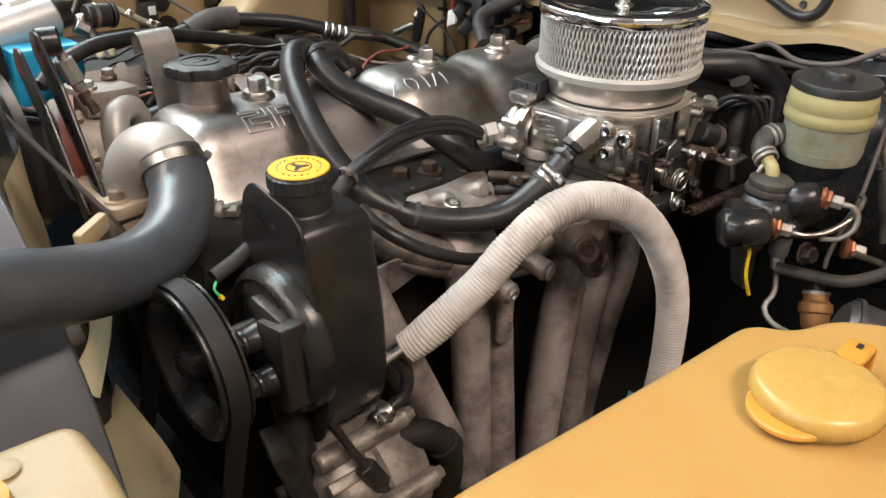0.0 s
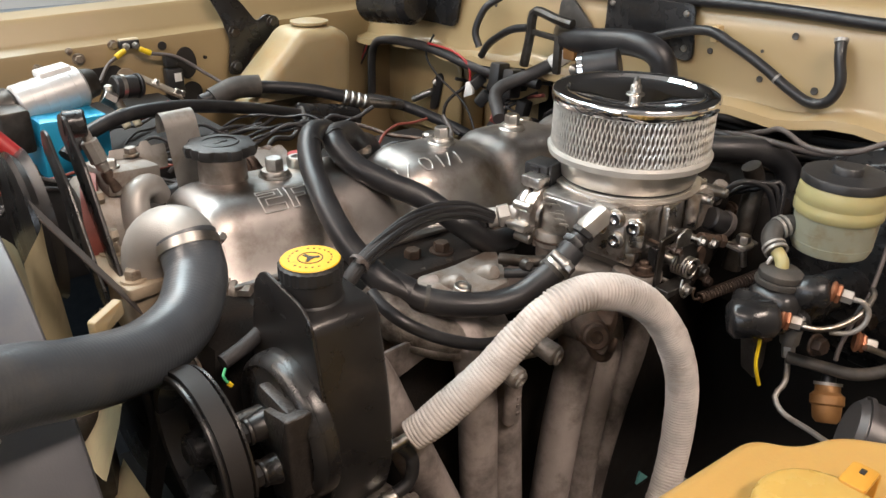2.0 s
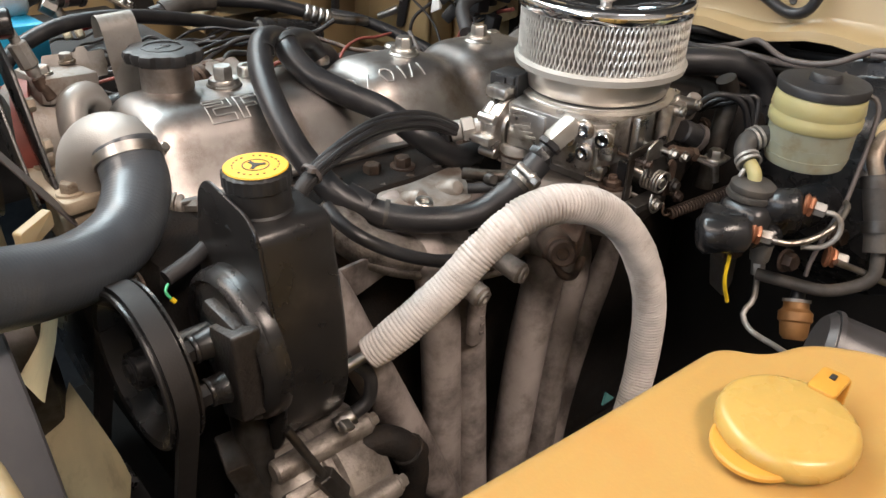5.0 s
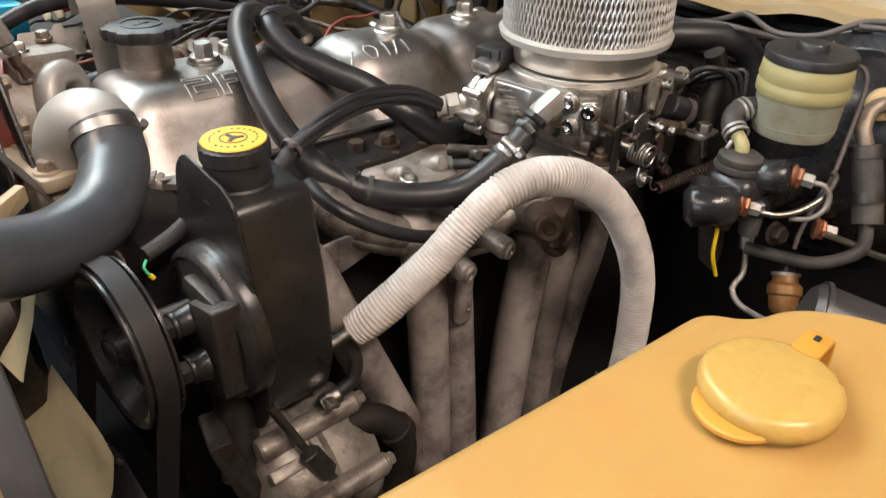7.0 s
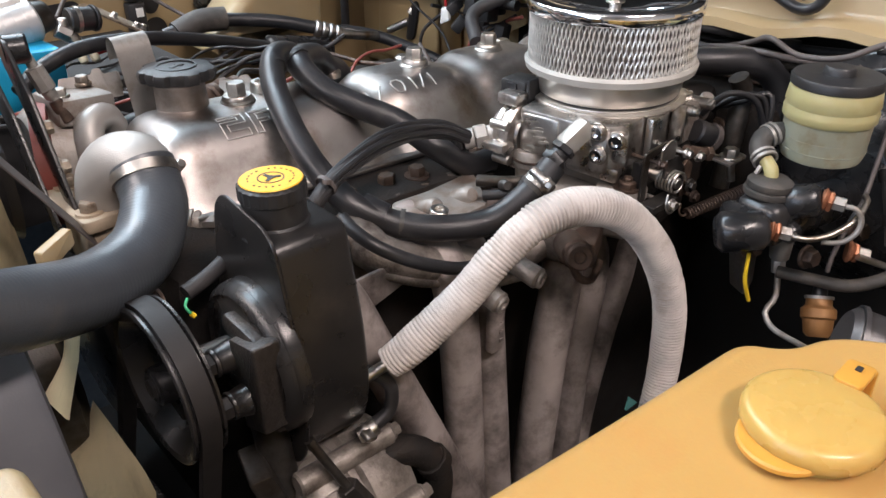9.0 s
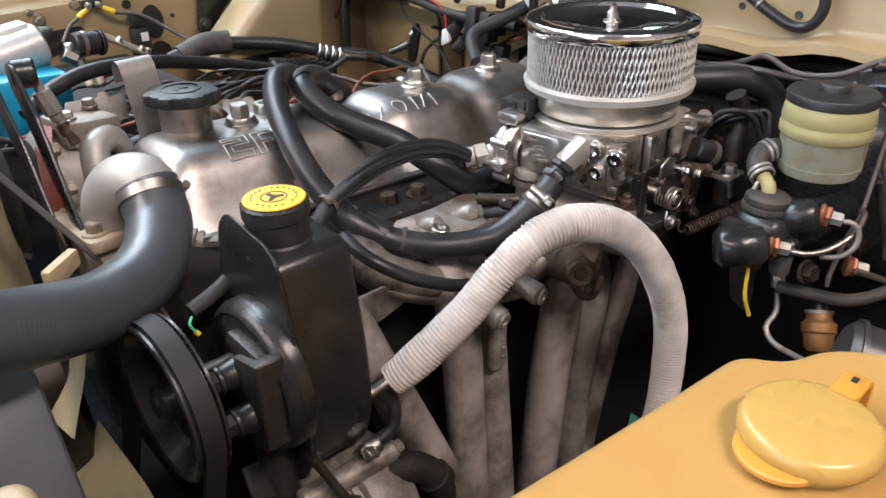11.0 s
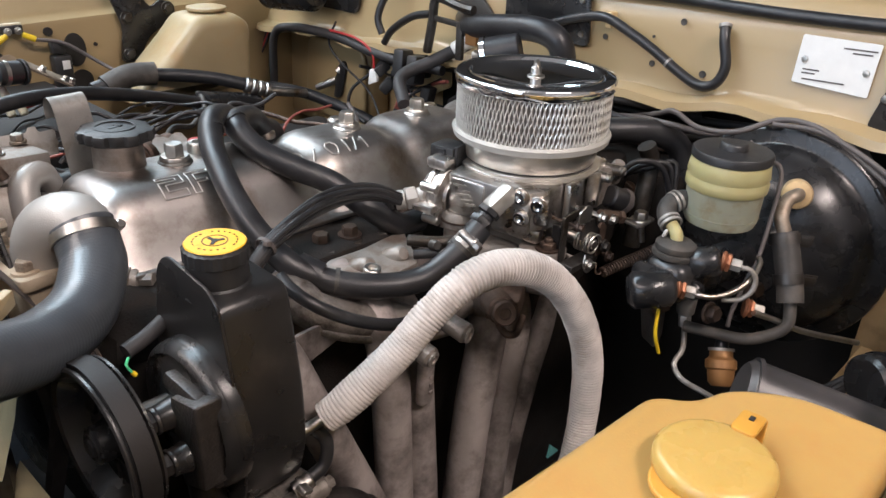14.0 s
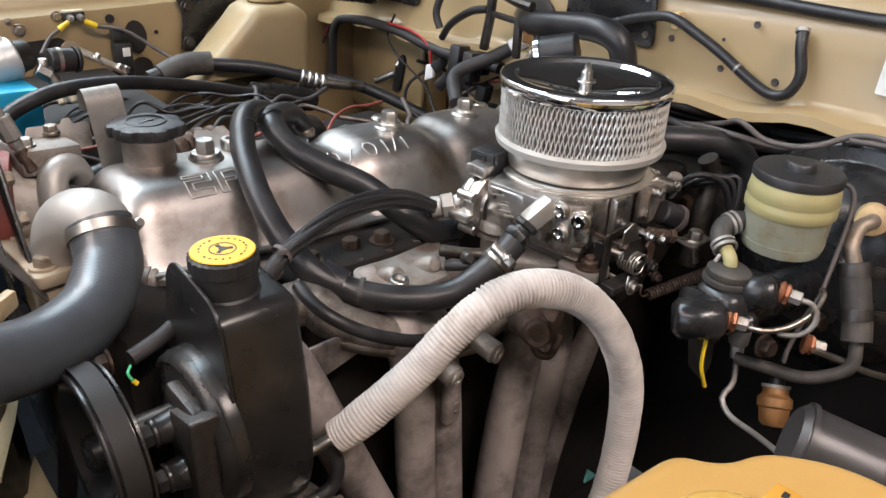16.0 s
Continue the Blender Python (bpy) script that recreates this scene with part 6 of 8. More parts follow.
part("top_clip", bm, M["plate"], AC, "folded steel clip")
bm = BM()
cyl(bm, (0.244, 0.742, 1.190), (0.300, 0.752, 1.196), 0.0125, 0.0125, 20, 0.001)
part("joint_hose", bm, M["rubber"], AC, "short black hose")
bm = BM()
ring(bm, (0.196, 0.752, 1.178), (0.9, -0.3, 0), 0.040, 0.056, 0.014, 32)
part("ring", bm, M["redpaint"], AC, "faded red-brown ring")
bm = BM()
lathe(bm, [(0, 0), (0.07, 0), (0.074, 0.004), (0.068, 0.01), (0.074, 0.018), (0, 0.02)], (0.142, 0.775, 1.185), X, 40)
part("pulley", bm, M["satin"], AC)
bm = BM()
tube(bm, [(0.262, 0.745, 1.200), (0.252, 0.735, 1.216), (0.236, 0.725, 1.214), (0.230, 0.715, 1.195), (0.230, 0.71, 1.17)], 0.013, 18, 0.005)
part("elbow_pipe", bm, M["dome"], AC, "grey elbow pipe")
for _p in ((0.222, 0.742, 1.238), (0.250, 0.768, 1.238)):
    bm = BM()
    hexbolt(bm, _p, Z, 0.006, 0.006, 0.008)
    part("bolt", bm, M["steel"], AC)
bm = BM()
prism(bm, rounded([(0, 0), (0.024, 0.006), (0.024, 0.009), (0.0, 0.003)], 0.001), (0.125, 0.580, 1.266), Y, Z, (0.065, 0.025, -0.115), 0)
solo("flat_strap", bm, M["greyloom"], (0.16, 0.62, 1.14), "grey flat strap behind the radiator hose", "strap")
hose("red_cable", [(0.02, 0.86, 1.285), (0.09, 0.87, 1.278), (0.14, 0.86, 1.262), (0.165, 0.84, 1.235)], 0.008, M["red"], "thick red battery cable", "cable")
hose("black_cable", [(0.0, 0.92, 1.27), (0.08, 0.90, 1.275), (0.135, 0.875, 1.267)], 0.0105, M["rubber"], "black sleeve over a thick cable", "cable")

# silver motor on a blue base, on the far side
CM = thing("air_compressor", (0.25, 1.08, 1.12), "silver motor on a blue anodised base beside the fender", "compressor")
bm = BM()
cyl(bm, (0.215, 1.085, 1.222), (0.300, 1.095, 1.236), 0.027, seg=32, bev=0.003)
part("motor_case", bm, M["pumpgrey"], CM, "silver cylindrical motor case")
bm = BM()
box(bm, (0.262, 1.06, 1.176), (0.085, 0.07, 0.075), (0, 3, 4), 0.006)
part("blue_base", bm, M["blue"], CM, "bright blue base")
bm = BM()
cyl(bm, (0.300, 1.095, 1.236), (0.318, 1.097, 1.238), 0.021, 0.018, 24, 0.002)
part("end_cap", bm, M["darksteel"], CM)
bm = BM()
cyl(bm, (0.185, 1.083, 1.217), (0.215, 1.085, 1.222), 0.024, 0.027, 24, 0.004)
part("end_cap", bm, M["darksteel"], CM)
bm = BM()
box(bm, (0.200, 1.05, 1.205), (0.035, 0.05, 0.055), (0, 0, 5), 0.006)
part("side_block", bm, M["darksteel"], CM)
bm = BM()
cyl(bm, (0.318, 1.075, 1.224), (0.332, 1.072, 1.214), 0.0105, 0.0105, 8, 0.001)
cyl(bm, (0.332, 1.072, 1.214), (0.338, 1.068, 1.200), 0.0085, 0.0075, 16, 0.001)
cyl(bm, (0.326, 1.074, 1.224), (0.326, 1.073, 1.236), 0.0070, 0.0060, 14, 0.001)
part("fitting", bm, M["steel"], CM, "plated elbow fitting")
bm = BM()
cyl(bm, (0.334, 1.080, 1.231), (0.366, 1.084, 1.228), 0.0155, 0.0150, 24, 0.002)
cyl(bm, (0.366, 1.084, 1.228), (0.371, 1.085, 1.2275), 0.0170, 0.0165, 24, 0.001)
part("air_intake", bm, M["plastic"], CM, "black ribbed intake cap")
bm = BM()
ring(bm, (0.343, 1.0812, 1.2302), (0.032, 0.004, -0.003), 0.0155, 0.0166, 0.005, 28)
part("intake_band", bm, M["steel"], CM)
for _k in range(5):
    part("cooling_rib", ring(BM(), (0.232 + 0.013 * _k, 1.087 + 0.0015 * _k, 1.2248 + 0.0021 * _k), (0.085, 0.010, 0.014), 0.0268, 0.0276, 0.003, 36), M["pumpgrey"], CM)
bm = BM()
box(bm, (0.268, 1.098, 1.258), (0.040, 0.03, 0.010), (0, -8, 5), 0.002)
part("white_tag", bm, M["white"], CM)
for _x in (0.330, 0.345):
    bm = BM()
    cyl(bm, (_x, 1.056, 1.207), (_x + 0.003, 1.042, 1.184), 0.0058, 0.0052, 12, 0.0015)
    part("wire_plug", bm, M["wiretan"], CM, "tan wire plug")
hose("red_wire", [(0.350, 1.05, 1.195), (0.372, 1.04, 1.202), (0.395, 1.05, 1.205)], 0.006, M["red"], "short red wire by the compressor", "wire", seg=8)

# hoses along the far side
hose("refrigerant_hose", [(0.235, 0.97, 1.185), (0.268, 0.985, 1.203), (0.324, 1.0, 1.214), (0.409, 1.03, 1.204), (0.522, 1.08, 1.172), (0.62, 1.11, 1.140), (0.66, 1.125, 1.128)], 0.0092, M["rubber"], "thick black hose running along the engine", "hose", seg=16, step=0.012)
bm = BM()
tube(bm, [(0.635, 1.118, 1.131), (0.70, 1.135, 1.116), (0.752, 1.145, 1.103)], 0.0215, 20, 0.01)
solo("muffler_sleeve", bm, M["black"], (0.69, 1.13, 1.09), "black cylindrical sleeve on a hose", "hose sleeve")
hose("refrigerant_hose", [(0.50, 1.20, 1.160), (0.56, 1.20, 1.172), (0.618, 1.19, 1.168), (0.682, 1.17, 1.158), (0.735, 1.150, 1.143)], 0.0108, M["rubber"], "black hose with a crimped metal end", "hose", seg=16, step=0.01)
bm = BM()
tube(bm, [(0.52, 1.20, 1.160), (0.56, 1.20, 1.173), (0.60, 1.195, 1.172)], 0.0185, 18, 0.01)
solo("hose_sleeve", bm, M["oldrub"], (0.56, 1.2, 1.15), "black foam sleeve round a hose", "hose sleeve")
FR = thing("hose_ferrule", (0.765, 1.14, 1.12), "crimped aluminium hose ferrule", "hose fitting")
bm = BM()
for i in range(4):
    cyl(bm, (0.736 + 0.011 * i, 1.150 - 0.003 * i, 1.143 - 0.004 * i), (0.745 + 0.011 * i, 1.1475 - 0.003 * i, 1.1395 - 0.004 * i), 0.0132, 0.0132, 18, 0.002)
part("crimp", bm, M["steel"], FR)
bm = BM()
tube(bm, [(0.775, 1.140, 1.128), (0.81, 1.135, 1.120), (0.85, 1.13, 1.113)], 0.0075, 12, 0.01)
part("pipe", bm, M["steel"], FR)
hose("refrigerant_hose", [(0.80, 1.17, 1.125), (0.85, 1.14, 1.112), (0.89, 1.09, 1.092), (0.92, 1.03, 1.07), (0.94, 0.99, 1.05)], 0.010, M["rubber"], "black hose dropping behind the engine", "hose", seg=12, step=0.012)
hose("wiring_loom", [(0.78, 0.80, 1.175), (0.82, 0.85, 1.20), (0.87, 0.83, 1.222), (0.90, 0.79, 1.250)], 0.010, M["loom"], "black taped wiring loom behind the engine", "wiring loom", seg=12)
hose("wiring_loom", [(0.90, 0.98, 1.05), (0.93, 0.96, 1.12), (0.94, 0.94, 1.18)], 0.009, M["loom"], "black taped wiring loom on the firewall", "wiring loom", seg=12)
PL = thing("wire_plug", (0.88, 0.80, 1.25), "white plug on a black loom", "connector")
bm = BM()
cyl(bm, (0.885, 0.805, 1.240), (0.905, 0.780, 1.262), 0.011, 0.012, 14, 0.002)
part("plug_body", bm, M["white"], PL)

# far washer bottle and hood hinge
FB = thing("coolant_bottle", (0.70, 1.25, 1.05), "cream translucent plastic bottle beside the fender", "bottle")
bm = BM()
prism(bm, rounded([(0.555, 1.120), (0.790, 1.120), (0.795, 1.232), (0.765, 1.250), (0.690, 1.250), (0.665, 1.222)], [0.02, 0.02, 0.03, 0.01, 0.03, 0.04]), (0, 1.20, 0), X, Z, (0, 0.10, 0), 0.02, 4)
part("bottle_body", bm, M["cream"], FB, smooth=50)
bm = BM()
lathe(bm, [(0, 0), (0.024, 0), (0.034, 0.006), (0.034, 0.010), (0.02, 0.013), (0, 0.013)], (0.735, 1.25, 1.248), Z, 32)
part("cap", bm, M["cream"], FB)
HG = thing("hinge", (0.66, 1.31, 1.16), "black steel hood hinge bolted to the fender", "hinge")
bm = BM()
prism(bm, rounded([(0.605, 1.165), (0.635, 1.165), (0.66, 1.205), (0.712, 1.235), (0.712, 1.258), (0.685, 1.266), (0.668, 1.252), (0.64, 1.290), (0.60, 1.320), (0.575, 1.315), (0.600, 1.27), (0.615, 1.225)], 0.012), (0, 1.323, 0), X, Z, (0, -0.006, 0), 0.001)
part("hinge_plate", bm, M["satin"], HG)
for _p in ((0.622, 1.240), (0.697, 1.250), (0.620, 1.180)):
    bm = BM()
    hexbolt(bm, (_p[0], 1.317, _p[1]), -Y, 0.008, 0.006, 0.011)
    part("bolt", bm, M["darksteel"], HG)
RL = thing("fuse_link", (0.43, 1.32, 1.21), "small terminal block with yellow-sleeved cables", "terminal block")
bm = BM()
box(bm, (0.441, 1.324, 1.238), (0.032, 0.012, 0.013), bev=0.002)
part("block", bm, M["plastic"], RL)
bm = BM()
box(bm, (0.441, 1.325, 1.2455), (0.030, 0.010, 0.003), bev=0.0006)
part("block_cover", bm, M["wiretan"], RL)
for _x, _dx in ((0.434, -1), (0.449, 1)):
    bm = BM()
    hexbolt(bm, (_x, 1.318, 1.236), -Y, 0.0042, 0.005, 0.0058)
    part("stud", bm, M["steel"], RL)
    bm = BM()
    cyl(bm, (_x + 0.004 * _dx, 1.313, 1.231), (_x + 0.021 * _dx, 1.311, 1.222), 0.0042, 0.0048, 12, 0.001)
    part("sleeve", bm, M["wireyel"], RL, "yellow cable sleeve")
hose("cable", [(0.468, 1.311, 1.222), (0.51, 1.305, 1.212), (0.55, 1.285, 1.182), (0.580, 1.25, 1.158)], 0.0030, M["greyloom"], "thin grey cable from the terminal block", "cable", seg=8)
hose("cable", [(0.414, 1.311, 1.222), (0.395, 1.30, 1.213), (0.372, 1.27, 1.197)], 0.0030, M["greyloom"], "thin grey cable from the terminal block", "cable", seg=8)
bm = BM()
box(bm, (0.505, 1.318, 1.165), (0.028, 0.024, 0.055), bev=0.004)
box(bm, (0.502, 1.318, 1.205), (0.020, 0.018, 0.020), bev=0.003)
RY = thing("relay", (0.505, 1.318, 1.13), "black relay on the inner fender", "relay")
part("relay_body", bm, M["plastic"], RY)
bm = BM()
box(bm, (0.508, 1.3055, 1.178), (0.012, 0.0015, 0.014), bev=0.0004)
part("relay_label", bm, M["white"], RY)
bm = BM()
prism(bm, rounded([(0, 0), (0.055, -0.034), (0.055, -0.038), (0, -0.004)], 0.001), (0.392, 1.13, 1.222), X, Z, (0.006, 0.032, 0.004), 0.0008)
CBK = thing("cable_bracket", (0.43, 1.15, 1.18), "tan painted cable bracket bolted beside the fender", "bracket")
part("bracket_plate", bm, M["oldbolt"], CBK)
for _x, _z in ((0.412, 1.212), (0.440, 1.194), (0.448, 1.190)):
    part("bolt", hexbolt(BM(), (_x, 1.143, _z), (0.5, -0.2, 0.85), 0.0045, 0.005, 0.006), M["steel"], CBK)
part("dust_disc", lathe(BM(), [(0, 0), (0.015, 0), (0.015, 0.003), (0, 0.004)], (0.428, 1.325, 1.186), -Y, 24), M["thermo"], CBK)

# wiper motor, heater hose, plates and sticker on the cowl
WM = thing("wiper_motor", (0.88, 1.15, 1.22), "black wiper motor on the cowl", "wiper motor")
bm = BM()
prism(bm, rounded([(1.30, -0.002), (1.06, -0.002), (1.045, 0.07), (1.30, 0.08)], 0.015), (0.9195, 0, 1.257), Y, Z, (-0.006, 0, 0), 0.001)
part("plate", bm, M["black"], WM)
bm = BM()
cyl(bm, (0.86, 1.24, 1.285), (0.865, 1.11, 1.292), 0.040, 0.036, 28, 0.010)
part("motor", bm, M["black"], WM)
GP = thing("blanking_plate", (0.915, 0.66, 1.28), "black blanking plate screwed to the cowl", "plate")
bm = BM()
prism(bm, rounded([(0.735, 1.284), (0.588, 1.276), (0.594, 1.348), (0.735, 1.346)], 0.012), (0.9195, 0, 0), Y, Z, (-0.004, 0, 0), 0.001)
part("plate", bm, M["black"], GP)
for _y, _z in ((0.605, 1.335), (0.602, 1.292), (0.725, 1.335), (0.725, 1.295)):
    bm = BM()
    lathe(bm, [(0, 0), (0.0045, 0), (0.0035, 0.0025), (0, 0.003)], (0.9155, _y, _z), -X, 14)
    part("screw", bm, M["steel"], GP)
bm = BM()
prism(bm, rounded([(0.825, 1.285), (0.752, 1.280), (0.757, 1.298), (0.795, 1.332), (0.82, 1.330)], 0.008), (0.919, 0, 0), Y, Z, (-0.006, 0, 0), 0.002)
solo("rubber_grommet", bm, M["oldrub"], (0.917, 0.79, 1.28), "black rubber grommet plate on the cowl", "grommet")
hose("heater_pipe", [(0.905, 0.80, 1.285), (0.87, 0.76, 1.284), (0.85, 0.70, 1.294), (0.845, 0.63, 1.302), (0.848, 0.595, 1.295), (0.852, 0.583, 1.272), (0.855, 0.58, 1.22), (0.86, 0.585, 1.15)], 0.0165, M["rubber"], "thick black heater hose bending down", "hose", seg=20)
HK = thing("cowl_drain_hose", (0.91, 0.5, 1.25), "black hose clipped along the cowl", "hose")
bm = BM()
tube(bm, [(0.908, 0.665, 1.293), (0.906, 0.61, 1.312), (0.904, 0.563, 1.321), (0.904, 0.525, 1.309), (0.904, 0.486, 1.292), (0.904, 0.448, 1.272), (0.904, 0.420, 1.261), (0.904, 0.400, 1.266), (0.905, 0.391, 1.287), (0.906, 0.398, 1.315), (0.914, 0.404, 1.333)], 0.0062, 14, 0.006)
part("hose_body", bm, M["rubber"], HK)
bm = BM()
box(bm, (0.911, 0.555, 1.318), (0.014, 0.010, 0.020), bev=0.002)
part("clip", bm, M["seam"], HK, "beige painted clip")
bm = BM()
ring(bm, (0.904, 0.462, 1.2795), (0, 0.8, 0.45), 0.0062, 0.0068, 0.003, 18)
part("band", bm, M["plate"], HK)
bm = BM()
ring(bm, (0.912, 0.403, 1.330), (0.5, 0.3, 0.9), 0.0062, 0.0075, 0.004, 18)
part("band", bm, M["plate"], HK)
SK = thing("data_plate", (0.919, 0.27, 1.27), "white printed data plate riveted to the cowl", "data plate")
bm = BM()
prism(bm, rounded([(0.318, 1.284), (0.237, 1.281), (0.235, 1.337), (0.316, 1.336)], 0.002), (0.9185, 0, 0), Y, Z, (-0.0012, 0, 0), 0)
part("plate", bm, M["white"], SK)
for _i in range(5):
    bm = BM()
    box(bm, (0.9170, (0.255, 0.252, 0.300, 0.302, 0.285)[_i], (1.3285, 1.3245, 1.3, 1.296, 1.290)[_i]), (0.0004, (0.034, 0.02, 0.018, 0.014, 0.045)[_i], 0.0016), (-2, 0, 0))
    part("print_line", bm, M["greyloom"], SK)
for _y, _z in ((0.309, 1.310), (0.244, 1.306)):
    bm = BM()
    lathe(bm, [(0, 0), (0.004, 0), (0.003, 0.002), (0, 0.0025)], (0.9172, _y, _z), -X, 14)
    part("rivet", bm, M["steel"], SK)
VP = thing("access_cover", (0.915, 0.12, 1.2), "black screwed access cover on the cowl", "cover plate")
bm = BM()
prism(bm, rounded([(0.212, 1.324), (0.231, 1.248), (0.205, 1.234), (0.04, 1.222), (0.0, 1.345), (0.17, 1.335)], 0.014), (0.9185, 0, 0), Y, Z, (-0.006, 0, 0), 0.0015)
part("rim", bm, M["satin"], VP)
bm = BM()
prism(bm, rounded([(0.186, 1.311), (0.208, 1.260), (0.192, 1.250), (0.05, 1.238), (0.02, 1.33)], 0.012), (0.9122, 0, 0), Y, Z, (-0.003, 0, 0), 0.002)
part("raised_panel", bm, M["shroud"], VP)
for _y, _z in ((0.204, 1.312), (0.218, 1.285)):
    bm = BM()
    lathe(bm, [(0, 0), (0.005, 0), (0.004, 0.0025), (0, 0.003)], (0.9123, _y, _z), -X, 14)
    part("screw", bm, M["steel"], VP)

# bracket with relays behind the filter
RB = thing("relay_bracket", (0.86, 0.77, 1.2), "dark bracket with cables behind the air filter", "bracket")
bm = BM()
tube(bm, [(0.862, 0.838, 1.235), (0.861, 0.828, 1.28), (0.860, 0.823, 1.312), (0.860, 0.81, 1.317), (0.858, 0.77, 1.310), (0.858, 0.745, 1.308)], 0.007, 8, 0.008)
box(bm, (0.86, 0.78, 1.285), (0.006, 0.09, 0.008), (3, 0, 0), 0.001)
box(bm, (0.86, 0.770, 1.262), (0.008, 0.012, 0.055), (0, 0, 0), 0.002)
part("bracket_arm", bm, M["darksteel"], RB)
bm = BM()
box(bm, (0.86, 0.742, 1.278), (0.02, 0.022, 0.035), (0, 0, 0), 0.003)
part("valve", bm, M["brass"], RB)
for _p in ((0.87, 0.90, 1.205), (0.87, 0.87, 1.200)):
    bm = BM()
    box(bm, _p, (0.03, 0.020, 0.045), (0, 8, 10), 0.004)
    part("relay", bm, M["plastic"], RB)
bm = BM()
cyl(bm, (0.865, 0.745, 1.245), (0.865, 0.725, 1.248), 0.008, 0.008, 12, 0.001)
part("fitting", bm, M["steel"], RB)
hose("vacuum_hose", [(0.91, 0.945, 1.318), (0.895, 0.965, 1.30), (0.885, 0.975, 1.265), (0.885, 0.965, 1.24)], 0.006, M["rubber"], "thin black hose on the cowl", "hose", seg=10)
hose("vacuum_hose", [(0.86, 0.83, 1.292), (0.87, 0.88, 1.280), (0.885, 0.94, 1.25), (0.89, 0.965, 1.225)], 0.006, M["rubber"], "thin black hose from the bracket", "hose", seg=10)
hose("wiring_loom", [(0.885, 1.28, 1.10), (0.885, 1.27, 1.19), (0.89, 1.22, 1.212), (0.89, 1.10, 1.216), (0.89, 1.0, 1.205), (0.895, 0.92, 1.20), (0.90, 0.84, 1.20)], 0.008, M["loom"], "black wiring loom under the cowl lip", "wiring loom", seg=10)
hose("red_wire", [(0.885, 1.10, 1.225), (0.885, 1.03, 1.222), (0.885, 0.99, 1.205), (0.885, 0.985, 1.18)], 0.0022, M["red"], "thin red wire under the cowl", "wire", seg=8)
bm = BM()
prism(bm, rounded([(0, 0), (0.022, 0.01), (0.018, 0.03), (0.004, 0.028)], 0.003), (0.88, 0.995, 1.150), -Y, Z, (0.006, 0, 0), 0.001)
solo("tape_flag", bm, M["white"], (0.88, 0.985, 1.15), "white tape flag on a wire", "tape")
BF = thing("breather_filter", (0.79, 0.63, 1.25), "small black breather filter with chrome cap", "breather filter")
bm = BM()
cyl(bm, (0.775, 0.652, 1.272), (0.800, 0.612, 1.285), 0.022, 0.020, 28, 0.002)
part("element", bm, M["rubber"], BF)
bm = BM()
lathe(bm, [(0, 0.004), (0.018, 0.003), (0.0235, 0), (0.0235, -0.006)], (0.775, 0.652, 1.272), (-0.52, 0.83, -0.27), 32)
part("chrome_cap", bm, M["chrome"], BF)

# ---- brake booster, master cylinder, reservoir, lines ----
BB = thing("brake_booster", (0.92, 0.265, 0.98), "large round black brake booster on the firewall", "brake booster")
bm = BM()
lathe(bm, [(0.10, 0.10), (0.124, 0.04), (0.126, 0.004), (0.130, 0.000), (0.131, -0.004), (0.130, -0.009), (0.127, -0.011), (0.114, -0.012), (0.111, -0.014), (0.108, -0.026), (0.100, -0.046), (0.078, -0.064), (0.046, -0.073), (0.044, -0.086), (0, -0.088)], (0.890, 0.288, 1.112), X, 72)
part("shell", bm, M["black"], BB, smooth=50)
bm = BM()
lathe(bm, [(0, -0.03), (0.0150, -0.03), (0.0155, 0), (0.0140, 0.005), (0.008, 0.007), (0, 0.007)], (0.811, 0.249, 1.196), (-0.9, -0.3, 0.25), 24)
part("valve_seat", bm, M["seam"], BB, "tan check valve seat")
for _a in (40, 100, 160, 220, 280):
    bm = BM()
    box(bm, (0.882, 0.288 - 0.129 * math.cos(radians(_a)), 1.112 + 0.129 * math.sin(radians(_a))), (0.012, 0.018, 0.005), (-_a - 90, 0, 0), 0.0015)
    part("rim_tab", bm, M["black"], BB)
bm = BM()
prism(bm, rounded([(0.0, 0), (0.035, -0.006), (0.055, -0.03), (0.05, -0.036), (0.03, -0.016), (0, -0.008)], 0.003), (0.885, 0.262, 1.243), -Y, Z, (0.03, 0, 0), 0.001)
part("edge_tape", bm, M["oldrub"], BB)
bm = BM()
box(bm, (0.898, 0.262, 1.2395), (0.022, 0.050, 0.002), (8, 8, 0), 0.0005)
part("yellow_label", bm, M["wireyel"], BB, "worn yellow label")
VPTS = [(0.811, 0.249, 1.196), (0.773, 0.237, 1.209), (0.76, 0.241, 1.206), (0.745, 0.238, 1.194), (0.742, 0.231, 1.181), (0.731, 0.212, 1.14), (0.724, 0.204, 1.121), (0.717, 0.199, 1.103), (0.71, 0.206, 1.092), (0.697, 0.227, 1.081), (0.691, 0.256, 1.077), (0.684, 0.286, 1.075)]
bm = BM()
tube(bm, VPTS[:5], 0.0068, 14, 0.004)
solo("booster_pipe", bm, M["oldbolt"], VPTS[0], "dull metal elbow pipe from the booster", "pipe")
VH = thing("vacuum_hose_assembly", VPTS[5], "old rubber vacuum hose with two tabbed clamps", "hose")
bm = BM()
tube(bm, VPTS[4:7], 0.0125, 20, 0.005)
part("hose_body", bm, M["oldrub"], VH)
_va = (Vector(VPTS[6]) - Vector(VPTS[4])).normalized()
